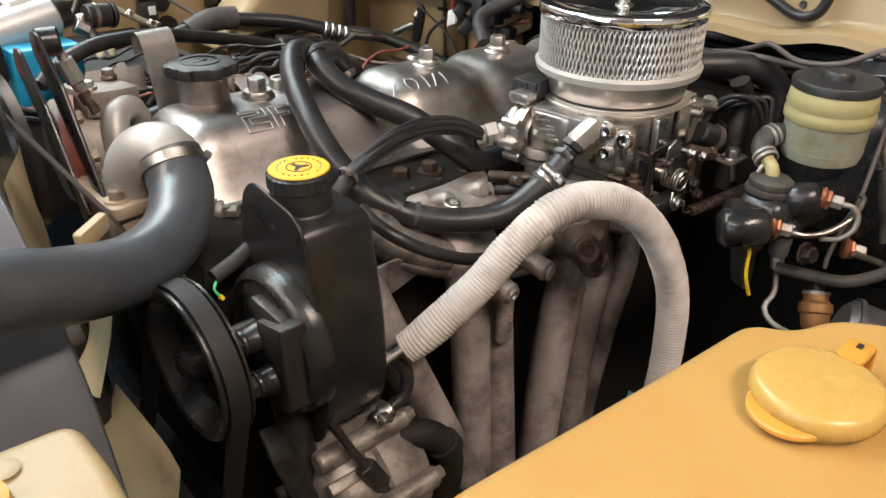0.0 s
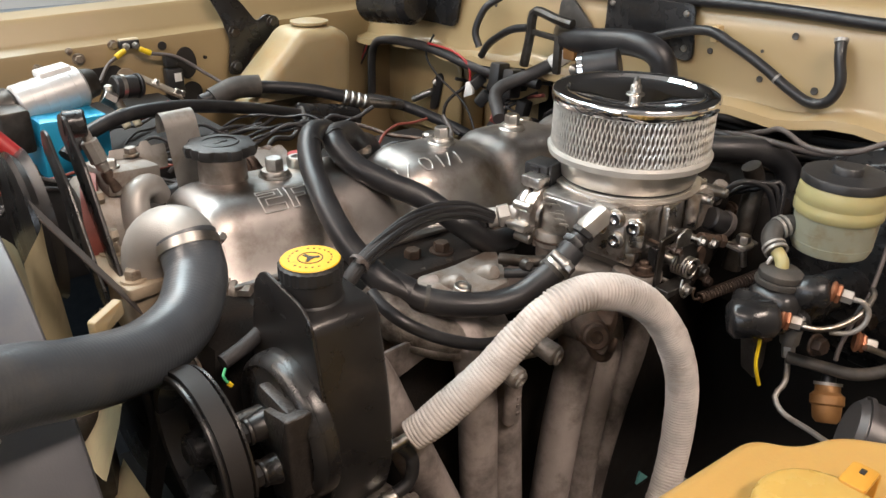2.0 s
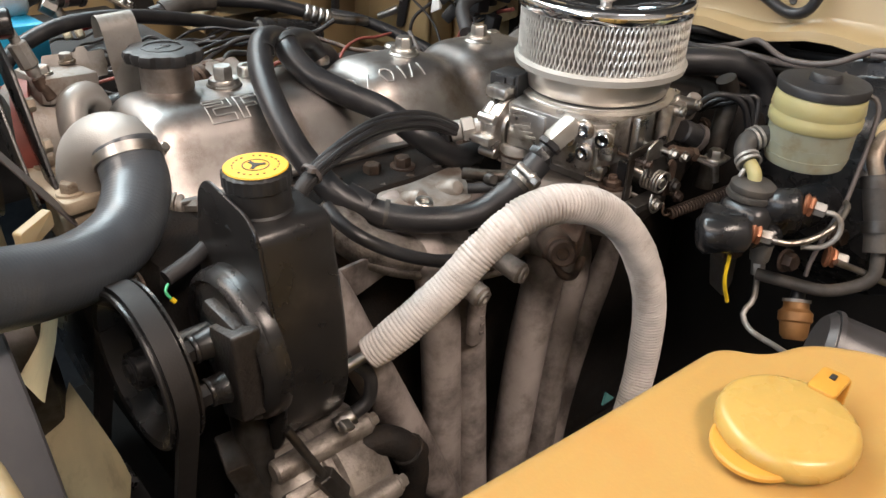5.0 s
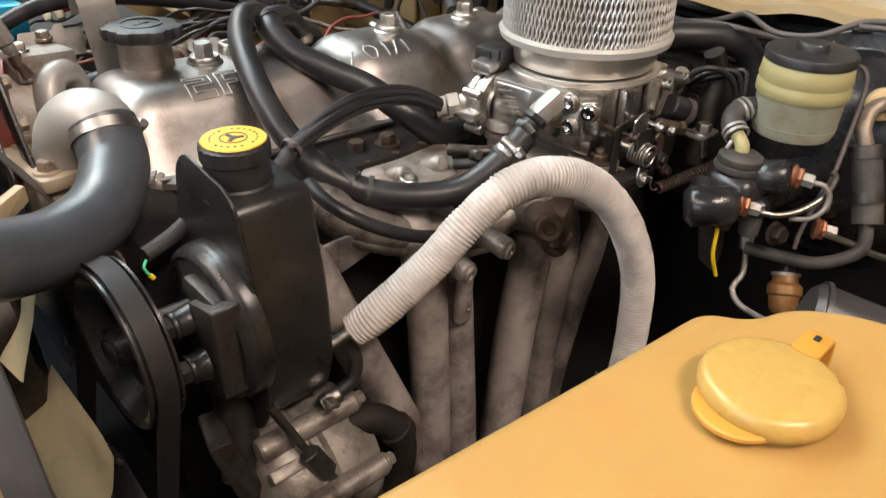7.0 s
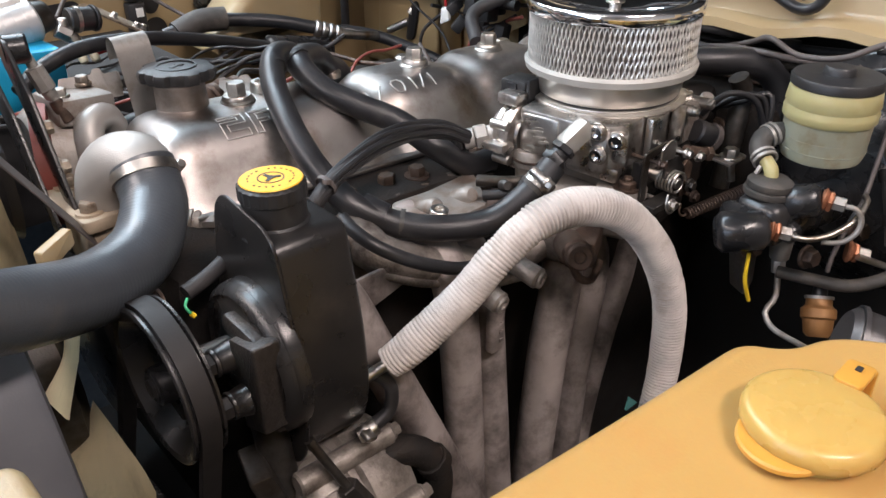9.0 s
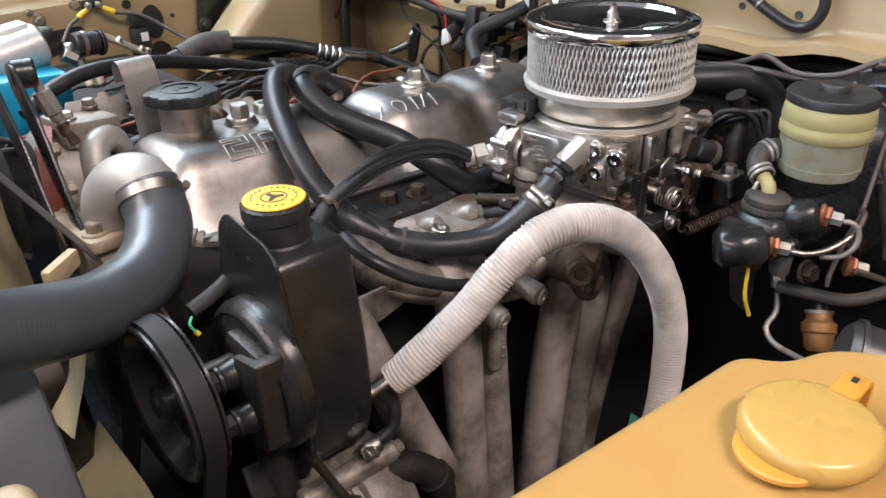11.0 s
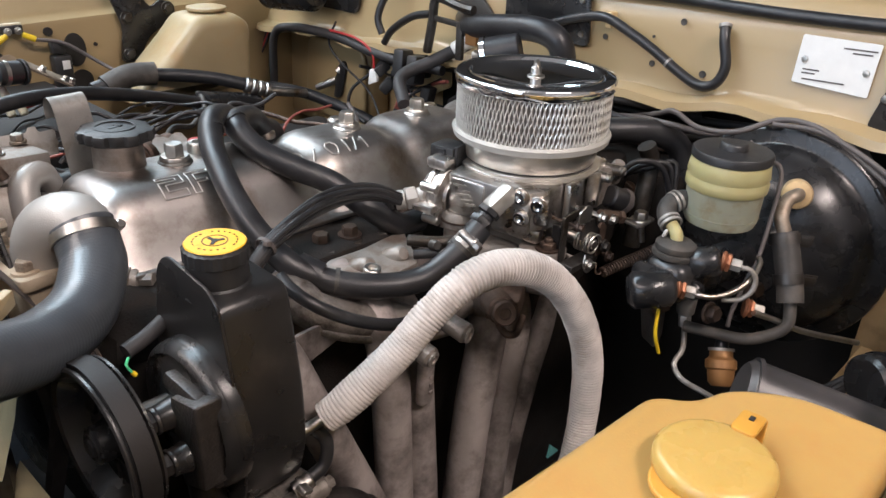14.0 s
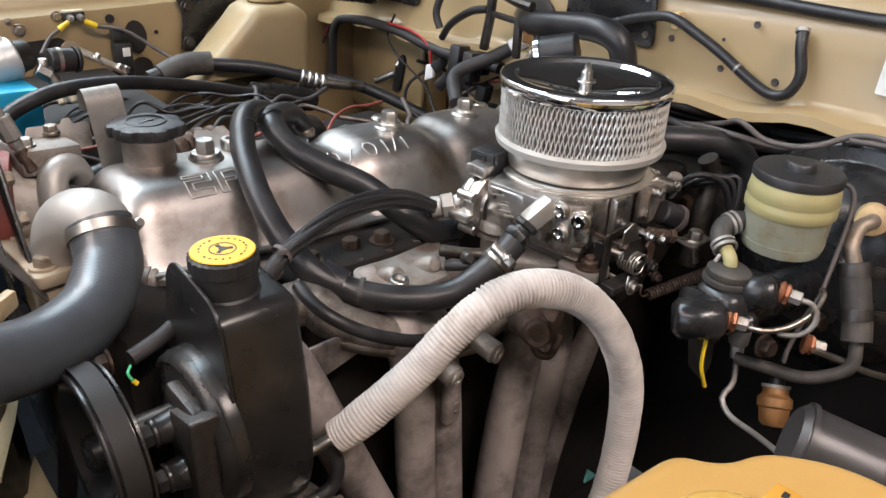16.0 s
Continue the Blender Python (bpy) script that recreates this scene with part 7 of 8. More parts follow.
for _f in (0.10, 0.66):
    _p = Vector(VPTS[4]).lerp(Vector(VPTS[6]), _f)
    bm = BM()
    ring(bm, _p - _va * 0.005, _va, 0.0122, 0.0140, 0.010, 28)
    part("clamp_band", bm, M["darksteel"], VH)
    for _o in (0.0, 0.006):
        bm = BM()
        box(bm, _p + Vector((0.010 + _o, -0.015, -0.001)), (0.0016, 0.012, 0.010), (0, 0, 30), 0.0005)
        part("clamp_tab", bm, M["darksteel"], VH)
bm = BM()
tube(bm, VPTS[6:], 0.0058, 12, 0.005)
part("lower_pipe", bm, M["oldrub"], VH)

RS = thing("brake_reservoir", (0.705, 0.288, 1.17), "aged yellow-green brake fluid reservoir with black cap", "fluid reservoir")
RC = (0.708, 0.283)
bm = BM()
lathe(bm, [(0, 0), (0.026, 0), (0.0325, 0.003), (0.0345, 0.009), (0.0355, 0.036), (0.0362, 0.038)], (*RC, 1.184), Z, 48)
part("bowl", bm, M["resbody"], RS)
bm = BM()
lathe(bm, [(0.0362, 0), (0.0378, 0.002), (0.0380, 0.009), (0.0366, 0.012), (0.0366, 0.013), (0.0378, 0.015), (0.0362, 0.027), (0.035, 0.029), (0, 0.029)], (*RC, 1.221), Z, 48)
part("rim", bm, M["restop"], RS, "yellowed ribbed rim")
bm = BM()
lathe(bm, [(0.0352, 0), (0.0368, 0.001), (0.0370, 0.007), (0.0358, 0.0088), (0.016, 0.0095), (0.0130, 0.0095), (0.0125, 0.0145), (0.0110, 0.016), (0, 0.016)], (*RC, 1.2495), Z, 56)
part("cap", bm, M["plastic"], RS, "black screw cap")
for _d in (0.012, 0.022):
    bm = BM()
    ring(bm, (*RC, 1.184 + _d), Z, 0.0340, 0.0351, 0.0006, 40)
    part("level_line", bm, M["resbody"], RS)
hose("sensor_wire", [(0.748, 0.285, 1.257), (0.747, 0.266, 1.245), (0.748, 0.252, 1.241), (0.741, 0.245, 1.222), (0.71, 0.238, 1.164), (0.7, 0.237, 1.154), (0.693, 0.239, 1.142), (0.686, 0.243, 1.109), (0.684, 0.243, 1.094)], 0.0021, M["greyloom"], "thin grey cable looping from the reservoir cap", "cable", seg=8, step=0.004)
MC = thing("master_cylinder", (0.66, 0.28, 1.08), "black cast brake master cylinder with copper fittings", "master cylinder")
bm = BM()
cyl(bm, (0.600, 0.310, 1.138), (0.628, 0.278, 1.142), 0.0180, 0.0165, 28, 0.005)
cyl(bm, (0.654, 0.282, 1.158), (0.666, 0.256, 1.166), 0.0150, 0.0145, 28, 0.004)
cyl(bm, (0.628, 0.305, 1.132), (0.86, 0.285, 1.105), 0.0200, 0.0215, 28, 0.004)
box(bm, (0.630, 0.300, 1.140), (0.040, 0.038, 0.032), (0, 0, -45), 0.008)
box(bm, (0.668, 0.290, 1.141), (0.085, 0.045, 0.040), (0, 5, -5), 0.010)
part("casting", bm, M["black"], MC, smooth=50)
bm = BM()
box(bm, (0.622, 0.288, 1.150), (0.016, 0.012, 0.014), (0, 0, -48), 0.003)
cyl(bm, (0.652, 0.276, 1.136), (0.648, 0.262, 1.136), 0.011, 0.009, 18, 0.003)
part("cast_lug", bm, M["black"], MC)
bm = BM()
cyl(bm, (0.6005, 0.297, 1.140), (0.596, 0.294, 1.141), 0.0048, seg=14, bev=0.001)
part("end_plug", bm, M["copper"], MC, "copper end plug")
for _p, _d in (((0.628, 0.2785, 1.1425), (0.55, -0.82, -0.12)), ((0.666, 0.2565, 1.1665), (0.35, -0.93, -0.10)), ((0.697, 0.237, 1.113), (0.5, -0.85, -0.1))):
    _d = Vector(_d).normalized()
    bm = BM()
    cyl(bm, _p, Vector(_p) + _d * 0.005, 0.0102, 0.0098, 22, 0.002)
    cyl(bm, Vector(_p) + _d * 0.005, Vector(_p) + _d * 0.009, 0.0092, 0.0092, 6, 0.001)
    part("copper_washer", bm, M["copper"], MC, "copper union")
    bm = BM()
    cyl(bm, Vector(_p) + _d * 0.009, Vector(_p) + _d * 0.019, 0.0062, 0.0062, 6, 0.0008)
    part("union_nut", bm, M["plate"], MC)
bm = BM()
lathe(bm, [(0, 0), (0.0205, 0), (0.0212, 0.002), (0.0205, 0.005), (0.0185, 0.0058), (0.0195, 0.0075), (0.0190, 0.012), (0.0150, 0.015), (0.008, 0.016), (0, 0.016)], (0.651, 0.2955, 1.163), (0.05, -0.02, 1), 34)
part("rubber_cap", bm, M["oldrub"], MC, "rubber grommet")
bm = BM()
tube(bm, [(0.652, 0.296, 1.176), (0.653, 0.2975, 1.183), (0.656, 0.303, 1.187), (0.659, 0.309, 1.190)], 0.0060, 14, 0.003)
part("nozzle", bm, M["restop"], MC, "yellowed plastic nozzle")
bm = BM()
tube(bm, [(0.657, 0.306, 1.189), (0.662, 0.315, 1.194), (0.671, 0.319, 1.201), (0.681, 0.315, 1.205), (0.692, 0.307, 1.205)], 0.0092, 18, 0.004)
part("feed_hose", bm, M["oldrub"], MC)
for _p, _a in (((0.6585, 0.3085, 1.190), (0.45, 0.75, 0.45)), ((0.678, 0.3165, 1.2035), (0.85, -0.35, 0.30))):
    _a = Vector(_a).normalized()
    for _o in (-0.0035, 0.0015):
        bm = BM()
        ring(bm, Vector(_p) + _a * _o, _a, 0.0090, 0.0108, 0.0026, 26)
        part("wire_clamp", bm, M["plate"], MC)
    bm = BM()
    box(bm, Vector(_p) + Vector((-0.010, -0.002, -0.008)), (0.005, 0.003, 0.008), (10, 30, 0), 0.0006)
    part("clamp_tail", bm, M["plate"], MC)
for _p in [(0.646, 0.3, 1.111), (0.681, 0.263, 1.102), (0.736, 0.247, 1.115)]:
    bm = BM()
    hexbolt(bm, _p, (-0.2, -0.9, 0.2), 0.0085, 0.008, 0.011)
    part("bolt", bm, M["rusty"], MC)
hose("brake_line", [(0.642, 0.262, 1.1395), (0.638, 0.261, 1.139), (0.646, 0.25, 1.138), (0.659, 0.238, 1.143), (0.678, 0.23, 1.153), (0.699, 0.232, 1.162), (0.704, 0.237, 1.164)], 0.0027, M["steel"], "bent steel brake line", "pipe", seg=10, step=0.004)
hose("brake_line", [(0.672, 0.239, 1.165), (0.671, 0.239, 1.164), (0.674, 0.231, 1.164), (0.676, 0.225, 1.156), (0.673, 0.225, 1.144), (0.668, 0.233, 1.134), (0.661, 0.246, 1.131)], 0.0024, M["plate"], "bent steel brake line", "pipe", seg=10, step=0.004)
hose("brake_line", [(0.692, 0.225, 1.114), (0.714, 0.21, 1.103), (0.745, 0.19, 1.086), (0.818, 0.156, 1.057)], 0.0030, M["steel"], "bent steel brake line", "pipe", seg=10)
hose("brake_line", [(0.694, 0.289, 1.068), (0.684, 0.282, 1.048), (0.671, 0.283, 1.037), (0.664, 0.269, 1.028), (0.653, 0.236, 1.032), (0.634, 0.2, 1.041)], 0.0028, M["plate"], "bent steel brake line", "pipe", seg=10)
bm = BM()
cyl(bm, (0.694, 0.289, 1.068), (0.698, 0.293, 1.08), 0.0062, 0.0066, 6, 0.0008)
cyl(bm, (0.698, 0.293, 1.08), (0.7, 0.295, 1.108), 0.0090, 0.0110, 16, 0.002)
part("lower_union", bm, M["plate"], MC)
BS = thing("brake_sensor", (0.686, 0.237, 1.025), "brownish brass pressure sensor below the cylinder", "sensor")
_s0, _s1 = Vector((0.686, 0.237, 1.025)), Vector((0.702, 0.25, 1.056))
bm = BM()
lathe(bm, [(0, 0), (0.009, 0), (0.0125, 0.004), (0.0135, 0.016), (0.0155, 0.018), (0.0155, 0.026), (0.0130, 0.028), (0.0115, 0.030), (0.0115, (_s1 - _s0).length), (0, (_s1 - _s0).length)], _s0, _s1 - _s0, 24)
part("sensor_body", bm, M["brass"], BS)
bm = BM()
ring(bm, _s1 - (_s1 - _s0).normalized() * 0.002, _s1 - _s0, 0.0100, 0.0128, 0.003, 24)
part("sensor_collar", bm, M["plate"], BS)
bm = BM()
cyl(bm, _s1, Vector((0.707, 0.253, 1.065)) + Vector((0, 0, 0.004)), 0.007, 0.006, 14, 0.001)
part("boot", bm, M["rubber"], BS)
bm = BM()
prism(bm, rounded([(0, 0), (0.03, 0.0), (0.035, -0.05), (0.02, -0.06)], 0.006), (0.635, 0.30, 1.112), X, Z, (0.01, 0.02, 0), 0.002)
solo("cylinder_bracket", bm, M["darksteel"], (0.65, 0.3, 1.05), "rusty bracket under the master cylinder", "bracket")
hose("yellow_wire", [(0.628, 0.29, 1.115), (0.626, 0.288, 1.09), (0.635, 0.285, 1.065)], 0.0018, M["wireyel"], "short yellow wire under the cylinder", "wire", seg=8)

# second reservoir, clutch line and the dark cylinder beside the tank
CLR = thing("clutch_reservoir", (0.83, 0.12, 1.1), "grey plastic clutch reservoir with black cap", "fluid reservoir")
bm = BM()
cyl(bm, (0.838, 0.121, 1.130), (0.838, 0.121, 1.206), 0.027, 0.028, 28, 0.004)
part("bowl", bm, M["greyloom"], CLR)
bm = BM()
lathe(bm, [(0, 0), (0.031, 0), (0.032, 0.002), (0.032, 0.018), (0.029, 0.021), (0.012, 0.022), (0.012, 0.026), (0, 0.026)], (0.838, 0.121, 1.204), Z, 32)
part("cap", bm, M["plastic"], CLR)
bm = BM()
box(bm, (0.838, 0.121, 1.105), (0.035, 0.03, 0.055), bev=0.005)
part("base", bm, M["black"], CLR)
bm = BM()
cyl(bm, (0.735, 0.125, 1.062), (0.85, 0.06, 1.055), 0.028, 0.030, 28, 0.004)
ring(bm, (0.75, 0.117, 1.061), (0.115, -0.065, -0.007), 0.028, 0.0295, 0.003, 28)
solo("clutch_cylinder", bm, M["black"], (0.79, 0.09, 1.03), "black cylindrical canister near the fender", "cylinder")
CA = thing("charcoal_canister", (0.60, 0.14, 1.0), "dark grey plastic canister behind the washer tank", "canister")
bm = BM()
cyl(bm, (0.599, 0.192, 1.088), (0.689, 0.014, 1.042), 0.031, 0.031, 36, 0.005)
part("canister_body", bm, M["canplas"], CA)
bm = BM()
ring(bm, (0.603, 0.185, 1.087), (0.044, -0.087, -0.015), 0.031, 0.0325, 0.004, 36)
part("band", bm, M["canplas"], CA)
for _k in range(3):
    hose("dark_cable", [(0.74 + 0.03 * _k, 0.17, 1.0), (0.78 + 0.02 * _k, 0.14, 1.03), (0.82 + 0.02 * _k, 0.10, 1.035)], 0.004, M["loom"], "thin dark cable near the wheel arch", "cable", seg=8)

# cables and pipes between filter and firewall
hose("vacuum_pipe_hose", [(0.80, 0.50, 1.205), (0.825, 0.47, 1.208), (0.86, 0.445, 1.205), (0.885, 0.425, 1.190), (0.89, 0.415, 1.165), (0.885, 0.412, 1.12)], 0.0155, M["rubber"], "thick black hose bending down by the firewall", "hose", seg=20)
for _i, (_pts, _r, _m) in enumerate((
        ([(0.93, 0.52, 1.195), (0.88, 0.455, 1.222), (0.86, 0.423, 1.236), (0.86, 0.389, 1.224), (0.86, 0.344, 1.230), (0.88, 0.305, 1.249), (0.87, 0.255, 1.250), (0.86, 0.20, 1.225), (0.85, 0.15, 1.20)], 0.0033, "greyloom"),
        ([(0.92, 0.56, 1.19), (0.88, 0.48, 1.212), (0.865, 0.43, 1.218), (0.88, 0.38, 1.215), (0.92, 0.34, 1.225)], 0.0036, "greyloom"),
        ([(0.90, 0.58, 1.20), (0.885, 0.52, 1.205), (0.89, 0.46, 1.200), (0.93, 0.40, 1.205)], 0.005, "loom"),
        ([(0.95, 0.62, 1.20), (0.90, 0.55, 1.222), (0.905, 0.49, 1.222), (0.95, 0.43, 1.21)], 0.006, "loom"),
        ([(0.87, 0.31, 1.245), (0.87, 0.26, 1.248), (0.86, 0.21, 1.236), (0.85, 0.16, 1.215)], 0.003, "greyloom"),
        ([(0.95, 0.20, 1.215), (0.90, 0.16, 1.205), (0.87, 0.135, 1.195)], 0.0085, "rubber"),
        ([(0.93, 0.17, 1.19), (0.89, 0.145, 1.185)], 0.003, "red"))):
    hose("loose_cable", _pts, _r, M[_m], "loose cable under the cowl lip", "cable", seg=8)
hose("metal_pipe", [(0.82, 0.43, 1.20), (0.826, 0.425, 1.18), (0.812, 0.42, 1.14), (0.80, 0.42, 1.08)], 0.011, M["darksteel"], "dark metal pipe by the firewall", "pipe", seg=14)
BHS = thing("bell_housing", (0.86, 0.52, 1.0), "greasy dark casting at the back of the engine", "engine casting")
bm = BM()
box(bm, (0.80, 0.50, 1.12), (0.10, 0.10, 0.12), (0, 0, 20), 0.02)
part("manifold_end", bm, M["block"], BHS)
bm = BM()
box(bm, (0.92, 0.55, 1.08), (0.14, 0.30, 0.16), (0, 0, 0), 0.02)
part("casting", bm, M["block"], BHS)
for _p in ((0.845, 0.46, 1.128), (0.852, 0.55, 1.135), (0.846, 0.63, 1.128)):
    part("housing_bolt", hexbolt(BM(), _p, (-0.9, 0, 0.4), 0.009, 0.009, 0.012), M["rusty"], BHS)
bm = BM()
cyl(bm, (0.775, 0.445, 1.165), (0.768, 0.432, 1.190), 0.010, 0.008, 16, 0.002)
part("vacuum_tap", bm, M["grimcast"], BHS)
for _k in range(3):
    bm = BM()
    tube(bm, [(0.765 + 0.02 * _k, 0.435, 1.17), (0.775 + 0.018 * _k, 0.415, 1.195 - 0.008 * _k), (0.80 + 0.015 * _k, 0.395, 1.185), (0.815, 0.385, 1.14)], 0.0034, 10, 0.006)
    part("vacuum_line", bm, M["rubber"], BHS)
# tangle on the far side of the engine
_rng = random.Random(4)
for _k in range(16):
    x, y = _rng.uniform(0.30, 0.80), _rng.uniform(0.80, 1.02)
    z = 1.13 + _rng.uniform(-0.03, 0.03)
    pts = [(x, y, z - 0.02)]
    _h = _rng.uniform(-0.4, 0.6)
    for _j in range(6):
        _h += _rng.uniform(-0.45, 0.45)
        pts.append((pts[-1][0] + 0.036 * math.cos(_h), pts[-1][1] + 0.036 * math.sin(_h), z + _rng.uniform(-0.012, 0.008)))
    hose("wire", pts, _rng.choice((0.002, 0.003, 0.004)), M[_rng.choice(("loom", "oldrub", "greyloom", "rubber", "rusty", "redpaint"))], "tangled wire beyond the valve cover", "wire", seg=8, step=0.006)
bm = BM()
box(bm, (0.55, 0.93, 1.06), (0.55, 0.26, 0.08), bev=0.02)
box(bm, (0.38, 0.90, 1.12), (0.10, 0.08, 0.05), (0, 5, 15), 0.01)
solo("distributor_side_casting", bm, M["block"], (0.55, 0.93, 1.0), "dark greasy castings beyond the valve cover", "engine casting")
CLS = thing("hose_joint", (0.43, 0.87, 1.13), "rusty crimped joint lying behind the oil cap", "pipe fitting")
for _k in range(4):
    bm = BM()
    cyl(bm, (0.400 + 0.016 * _k, 0.87 + 0.004 * _k, 1.160), (0.413 + 0.016 * _k, 0.873 + 0.004 * _k, 1.161), 0.019 - 0.002 * (_k % 2), None, 18, 0.003)
    part("segment", bm, M["rusty"], CLS)
bm = BM()
lathe(bm, [(0, 0), (0.012, 0), (0.012, 0.006), (0, 0.007)], (0.45, 0.80, 1.185), Z, 18)
solo("plastic_plug", bm, M["red"], (0.45, 0.80, 1.18), "small red plastic cap", "cap")
# wiring below the radiator hose
hose("plug_lead", [(0.212, 0.502, 1.152), (0.24, 0.508, 1.158), (0.275, 0.525, 1.166)], 0.0062, M["loom"], "black sleeved lead below the hose", "cable", seg=12)
hose("green_wire", [(0.206, 0.482, 1.160), (0.202, 0.478, 1.157), (0.204, 0.475, 1.152)], 0.0011, M["wiregrn"], "short green wire below the hose", "wire", seg=8, step=0.003)
hose("yellow_wire", [(0.204, 0.475, 1.152), (0.206, 0.474, 1.149)], 0.0018, M["wireyel"], "yellow wire end below the hose", "wire", seg=8, step=0.003)
bm = BM()
prism(bm, rounded([(0, 0), (0.03, 0.008), (0.03, 0.02), (0.0, 0.016)], 0.002), (0.128, 0.52, 1.195), (0.8, 0.5, 0), Z, (0.004, -0.006, 0.0), 0.001)
solo("plastic_clip", bm, M["cream"], (0.14, 0.525, 1.19), "cream plastic clip behind the hose", "clip")

# black box added to fill the dark space, and more cables beyond the engine
BX = thing("dark_filler_box", (0.25, 1.17, 0.95), "black filler box added as dark ground under the far hoses", "battery box")
bm = BM()
box(bm, (0.22, 1.19, 1.06), (0.50, 0.26, 0.16), bev=0.012)
part("box_body", bm, M["plastic"], BX)
bm = BM()
box(bm, (0.22, 1.19, 1.146), (0.52, 0.275, 0.014), bev=0.005)
part("lid", bm, M["dark"], BX)
_rng = random.Random(9)
for _k in range(18):
    x, y = _rng.uniform(0.05, 0.50), _rng.uniform(0.86, 1.10)
    z = 1.165 + _rng.uniform(-0.02, 0.02)
    pts = [(x, y, z - 0.03)]
    _h = _rng.uniform(-0.4, 0.8)
    for _j in range(6):
        _h += _rng.uniform(-0.45, 0.45)
        pts.append((pts[-1][0] + 0.036 * math.cos(_h), pts[-1][1] + 0.036 * math.sin(_h), z + _rng.uniform(-0.012, 0.008)))
    hose("wire", pts, _rng.choice((0.002, 0.0025, 0.0032)), M[_rng.choice(("loom", "loom", "loom", "rubber", "rubber", "redpaint"))], "loose wire beside the far fender", "wire", seg=8, step=0.006)
# near-black block added to close the space low behind the engine
bm = BM()
box(bm, (0.85, 1.15, 0.93), (0.28, 0.30, 0.12), bev=0.02)
solo("low_filler_block", bm, M["dark"], (0.85, 1.15, 0.87), "near-black filler block added low behind the engine", "duct")

FBR = thing("firewall_bracket", (0.93, 0.93, 1.10), "rusty tan bracket with pipe clips on the firewall", "bracket")
bm = BM()
prism(bm, rounded([(1.060, 1.185), (0.900, 1.215), (0.895, 1.150), (0.960, 1.120), (1.055, 1.125)], 0.008), (0.985, 0, 0), Y, Z, (-0.004, 0, 0), 0.001)
part("bracket_plate", bm, M["seam"], FBR)
for _k, _z in enumerate((1.205, 1.193, 1.181)):
    bm = BM()
    tube(bm, [(0.950, 1.045, _z - 0.012), (0.945, 0.98, _z), (0.942, 0.92, _z + 0.004), (0.940, 0.85, _z + 0.012)], 0.0032, 10, 0.008)
    part("hard_pipe", bm, M[("plate", "greyloom", "darksteel")[_k]], FBR)
for _y in (1.00, 0.955):
    bm = BM()
    box(bm, (0.944, _y, 1.192), (0.012, 0.012, 0.040), (0, 0, 0), 0.003)
    part("pipe_clip", bm, M["oldrub"], FBR)
bm = BM()
box(bm, (0.935, 0.915, 1.190), (0.022, 0.020, 0.040), (0, 6, 8), 0.004)
part("plug", bm, M["plastic"], FBR)
RT = thing("wire_bundle", (0.90, 1.34, 1.10), "red and black wires hanging beside the coolant bottle", "wiring")
for _k in range(5):
    bm = BM()
    tube(bm, [(0.915, 1.315 + 0.006 * _k, 1.205), (0.905, 1.325 + 0.005 * _k, 1.17), (0.895, 1.345 + 0.004 * _k, 1.13), (0.880, 1.365, 1.085)], 0.0022, 8, 0.008)
    part("wire", bm, M[("loom", "red", "loom", "rubber", "redpaint")[_k]], RT)
SCR = thing("crumpled_tape", (0.44, 0.84, 1.17), "crumpled whitish tape lying behind the valve cover", "scrap")
bm = BM()
_rg = random.Random(5)
_g = [[bm.verts.new((0.425 + 0.008 * i + _rg.uniform(-0.003, 0.003), 0.835 + 0.006 * j, 1.160 + 0.004 * j + _rg.uniform(-0.0025, 0.003))) for i in range(6)] for j in range(6)]
for _j in range(5):
    for _i in range(5):
        bm.faces.new((_g[_j][_i], _g[_j][_i + 1], _g[_j + 1][_i + 1], _g[_j + 1][_i]))
bmesh.ops.solidify(bm, geom=bm.faces[:], thickness=0.0006)
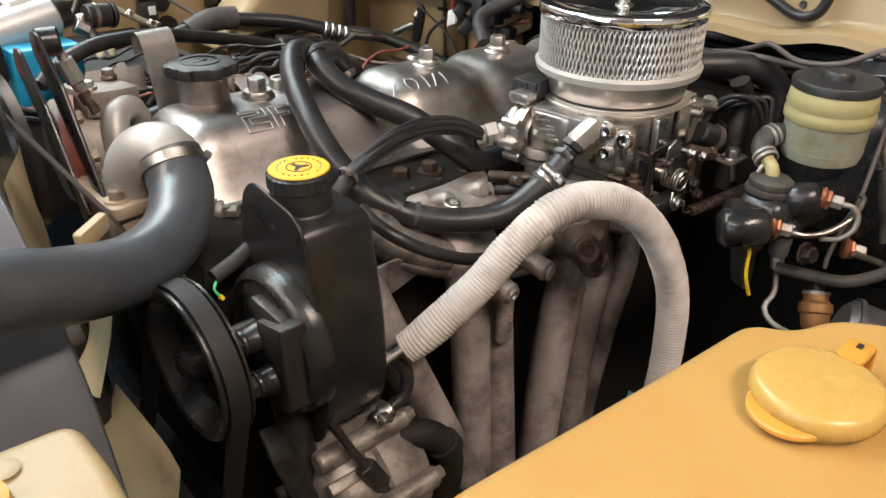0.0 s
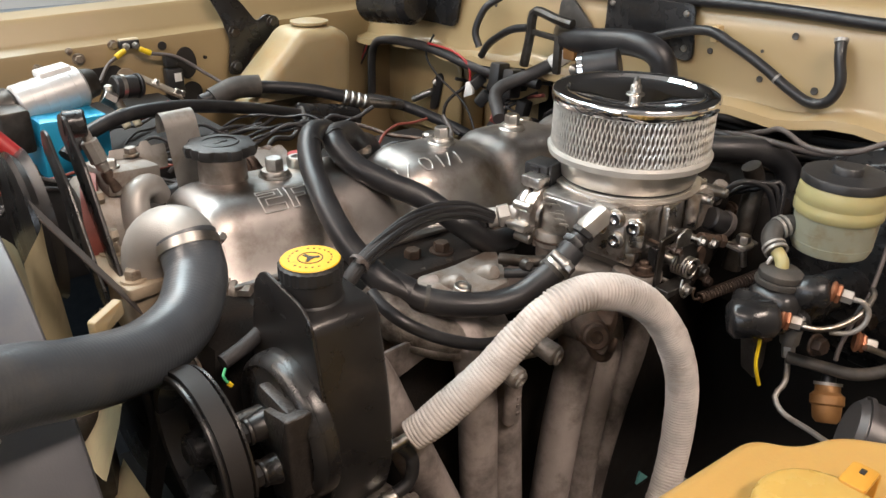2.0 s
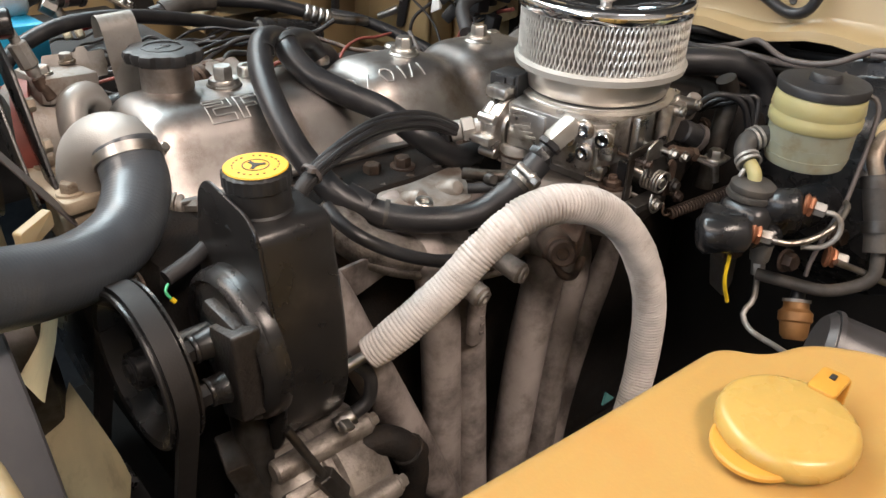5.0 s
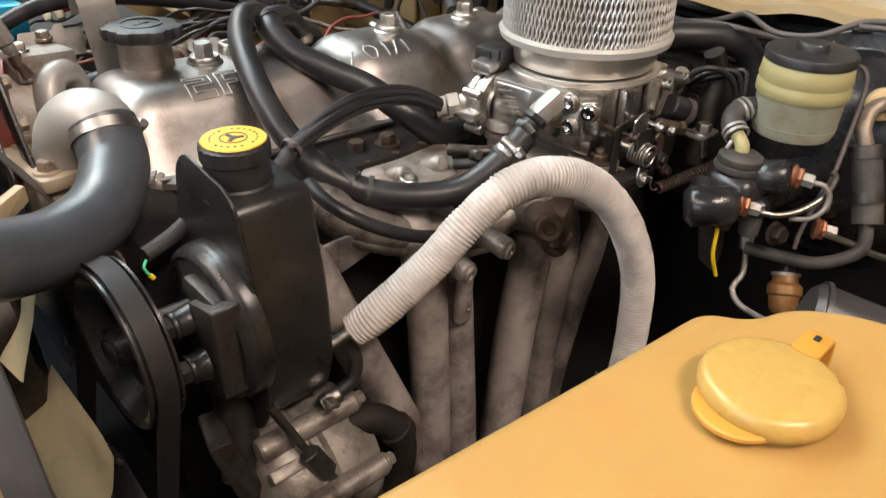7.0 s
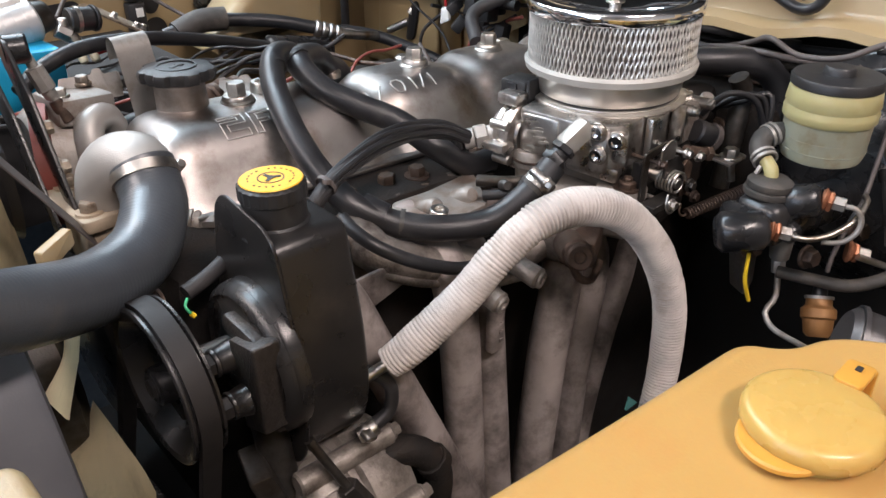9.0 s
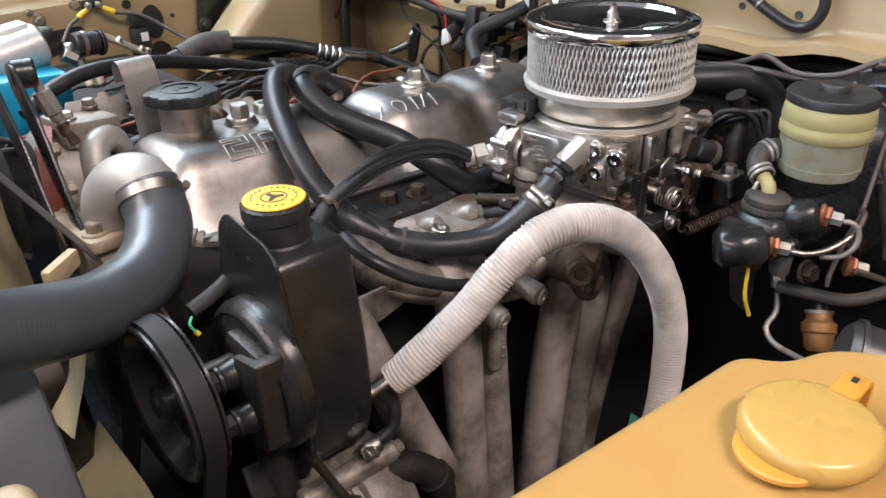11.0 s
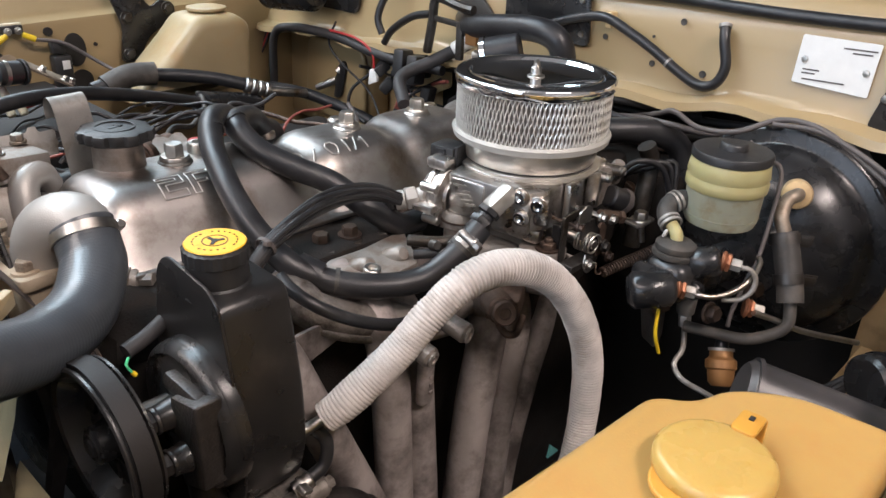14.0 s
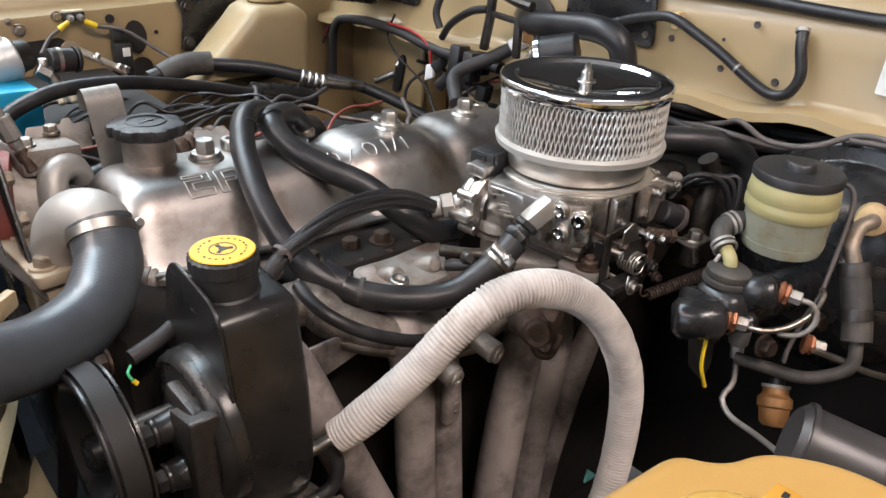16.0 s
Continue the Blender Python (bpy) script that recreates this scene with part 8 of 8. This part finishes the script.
part("tape", bm, M["plate"], SCR, smooth=50)

for _k in range(5):
    hose("lip_loom", [(0.955 - 0.006 * _k, 0.60, 1.205 - 0.007 * _k), (0.945 - 0.010 * _k, 0.52, 1.210 - 0.009 * _k), (0.950 - 0.006 * _k, 0.44, 1.206 - 0.010 * _k), (0.955, 0.36, 1.212 - 0.008 * _k), (0.960, 0.28, 1.222 - 0.008 * _k)], 0.0055 - 0.0006 * _k, M[("loom", "rubber", "oldrub", "loom", "rusty")[_k]], "taped loom running under the cowl lip", "wiring loom", seg=10, step=0.01)
# dark looms under the cowl lip, and scraps low in the bay
_rng = random.Random(21)
for _k in range(14):
    y = _rng.uniform(0.74, 1.05)
    pts = [(_rng.uniform(0.88, 0.93), y, _rng.uniform(1.05, 1.10))]
    for _j in range(4):
        pts.append((_rng.uniform(0.87, 0.93), pts[-1][1] + _rng.uniform(-0.07, 0.06), pts[-1][2] + _rng.uniform(0.01, 0.045)))
    hose("wire", pts, _rng.choice((0.002, 0.003, 0.005)), M[_rng.choice(("loom", "loom", "rubber", "greyloom", "loom", "redpaint"))], "thin wire on the firewall behind the engine", "wire", seg=8, step=0.01)
CN = thing("connector_block", (0.89, 0.90, 1.10), "cluster of black plugs on the firewall", "connector")
for _k in range(6):
    bm = BM()
    box(bm, (0.885 + 0.012 * (_k % 2), 0.84 + 0.028 * _k, 1.135 + 0.022 * (_k % 3)), (0.024, 0.018, 0.026), (10 * _k, 5, 12 * _k), 0.003)
    part("plug", bm, M["plastic"], CN)
bm = BM()
prism(bm, [(0, 0), (0.022, 0.0), (0.004, 0.018)], (0.675, 0.42, 0.822), X, Z, (0.0, 0.003, 0), 0)
solo("teal_tag", bm, M["tealtag"], (0.68, 0.42, 0.82), "small teal plastic scrap low in the bay", "plastic scrap")
hose("lower_hose", [(0.70, 0.35, 0.865), (0.643, 0.36, 0.847), (0.584, 0.37, 0.829), (0.524, 0.38, 0.81), (0.46, 0.39, 0.77)], 0.009, M["rubber"], "black hose running low behind the tank", "hose", seg=12)
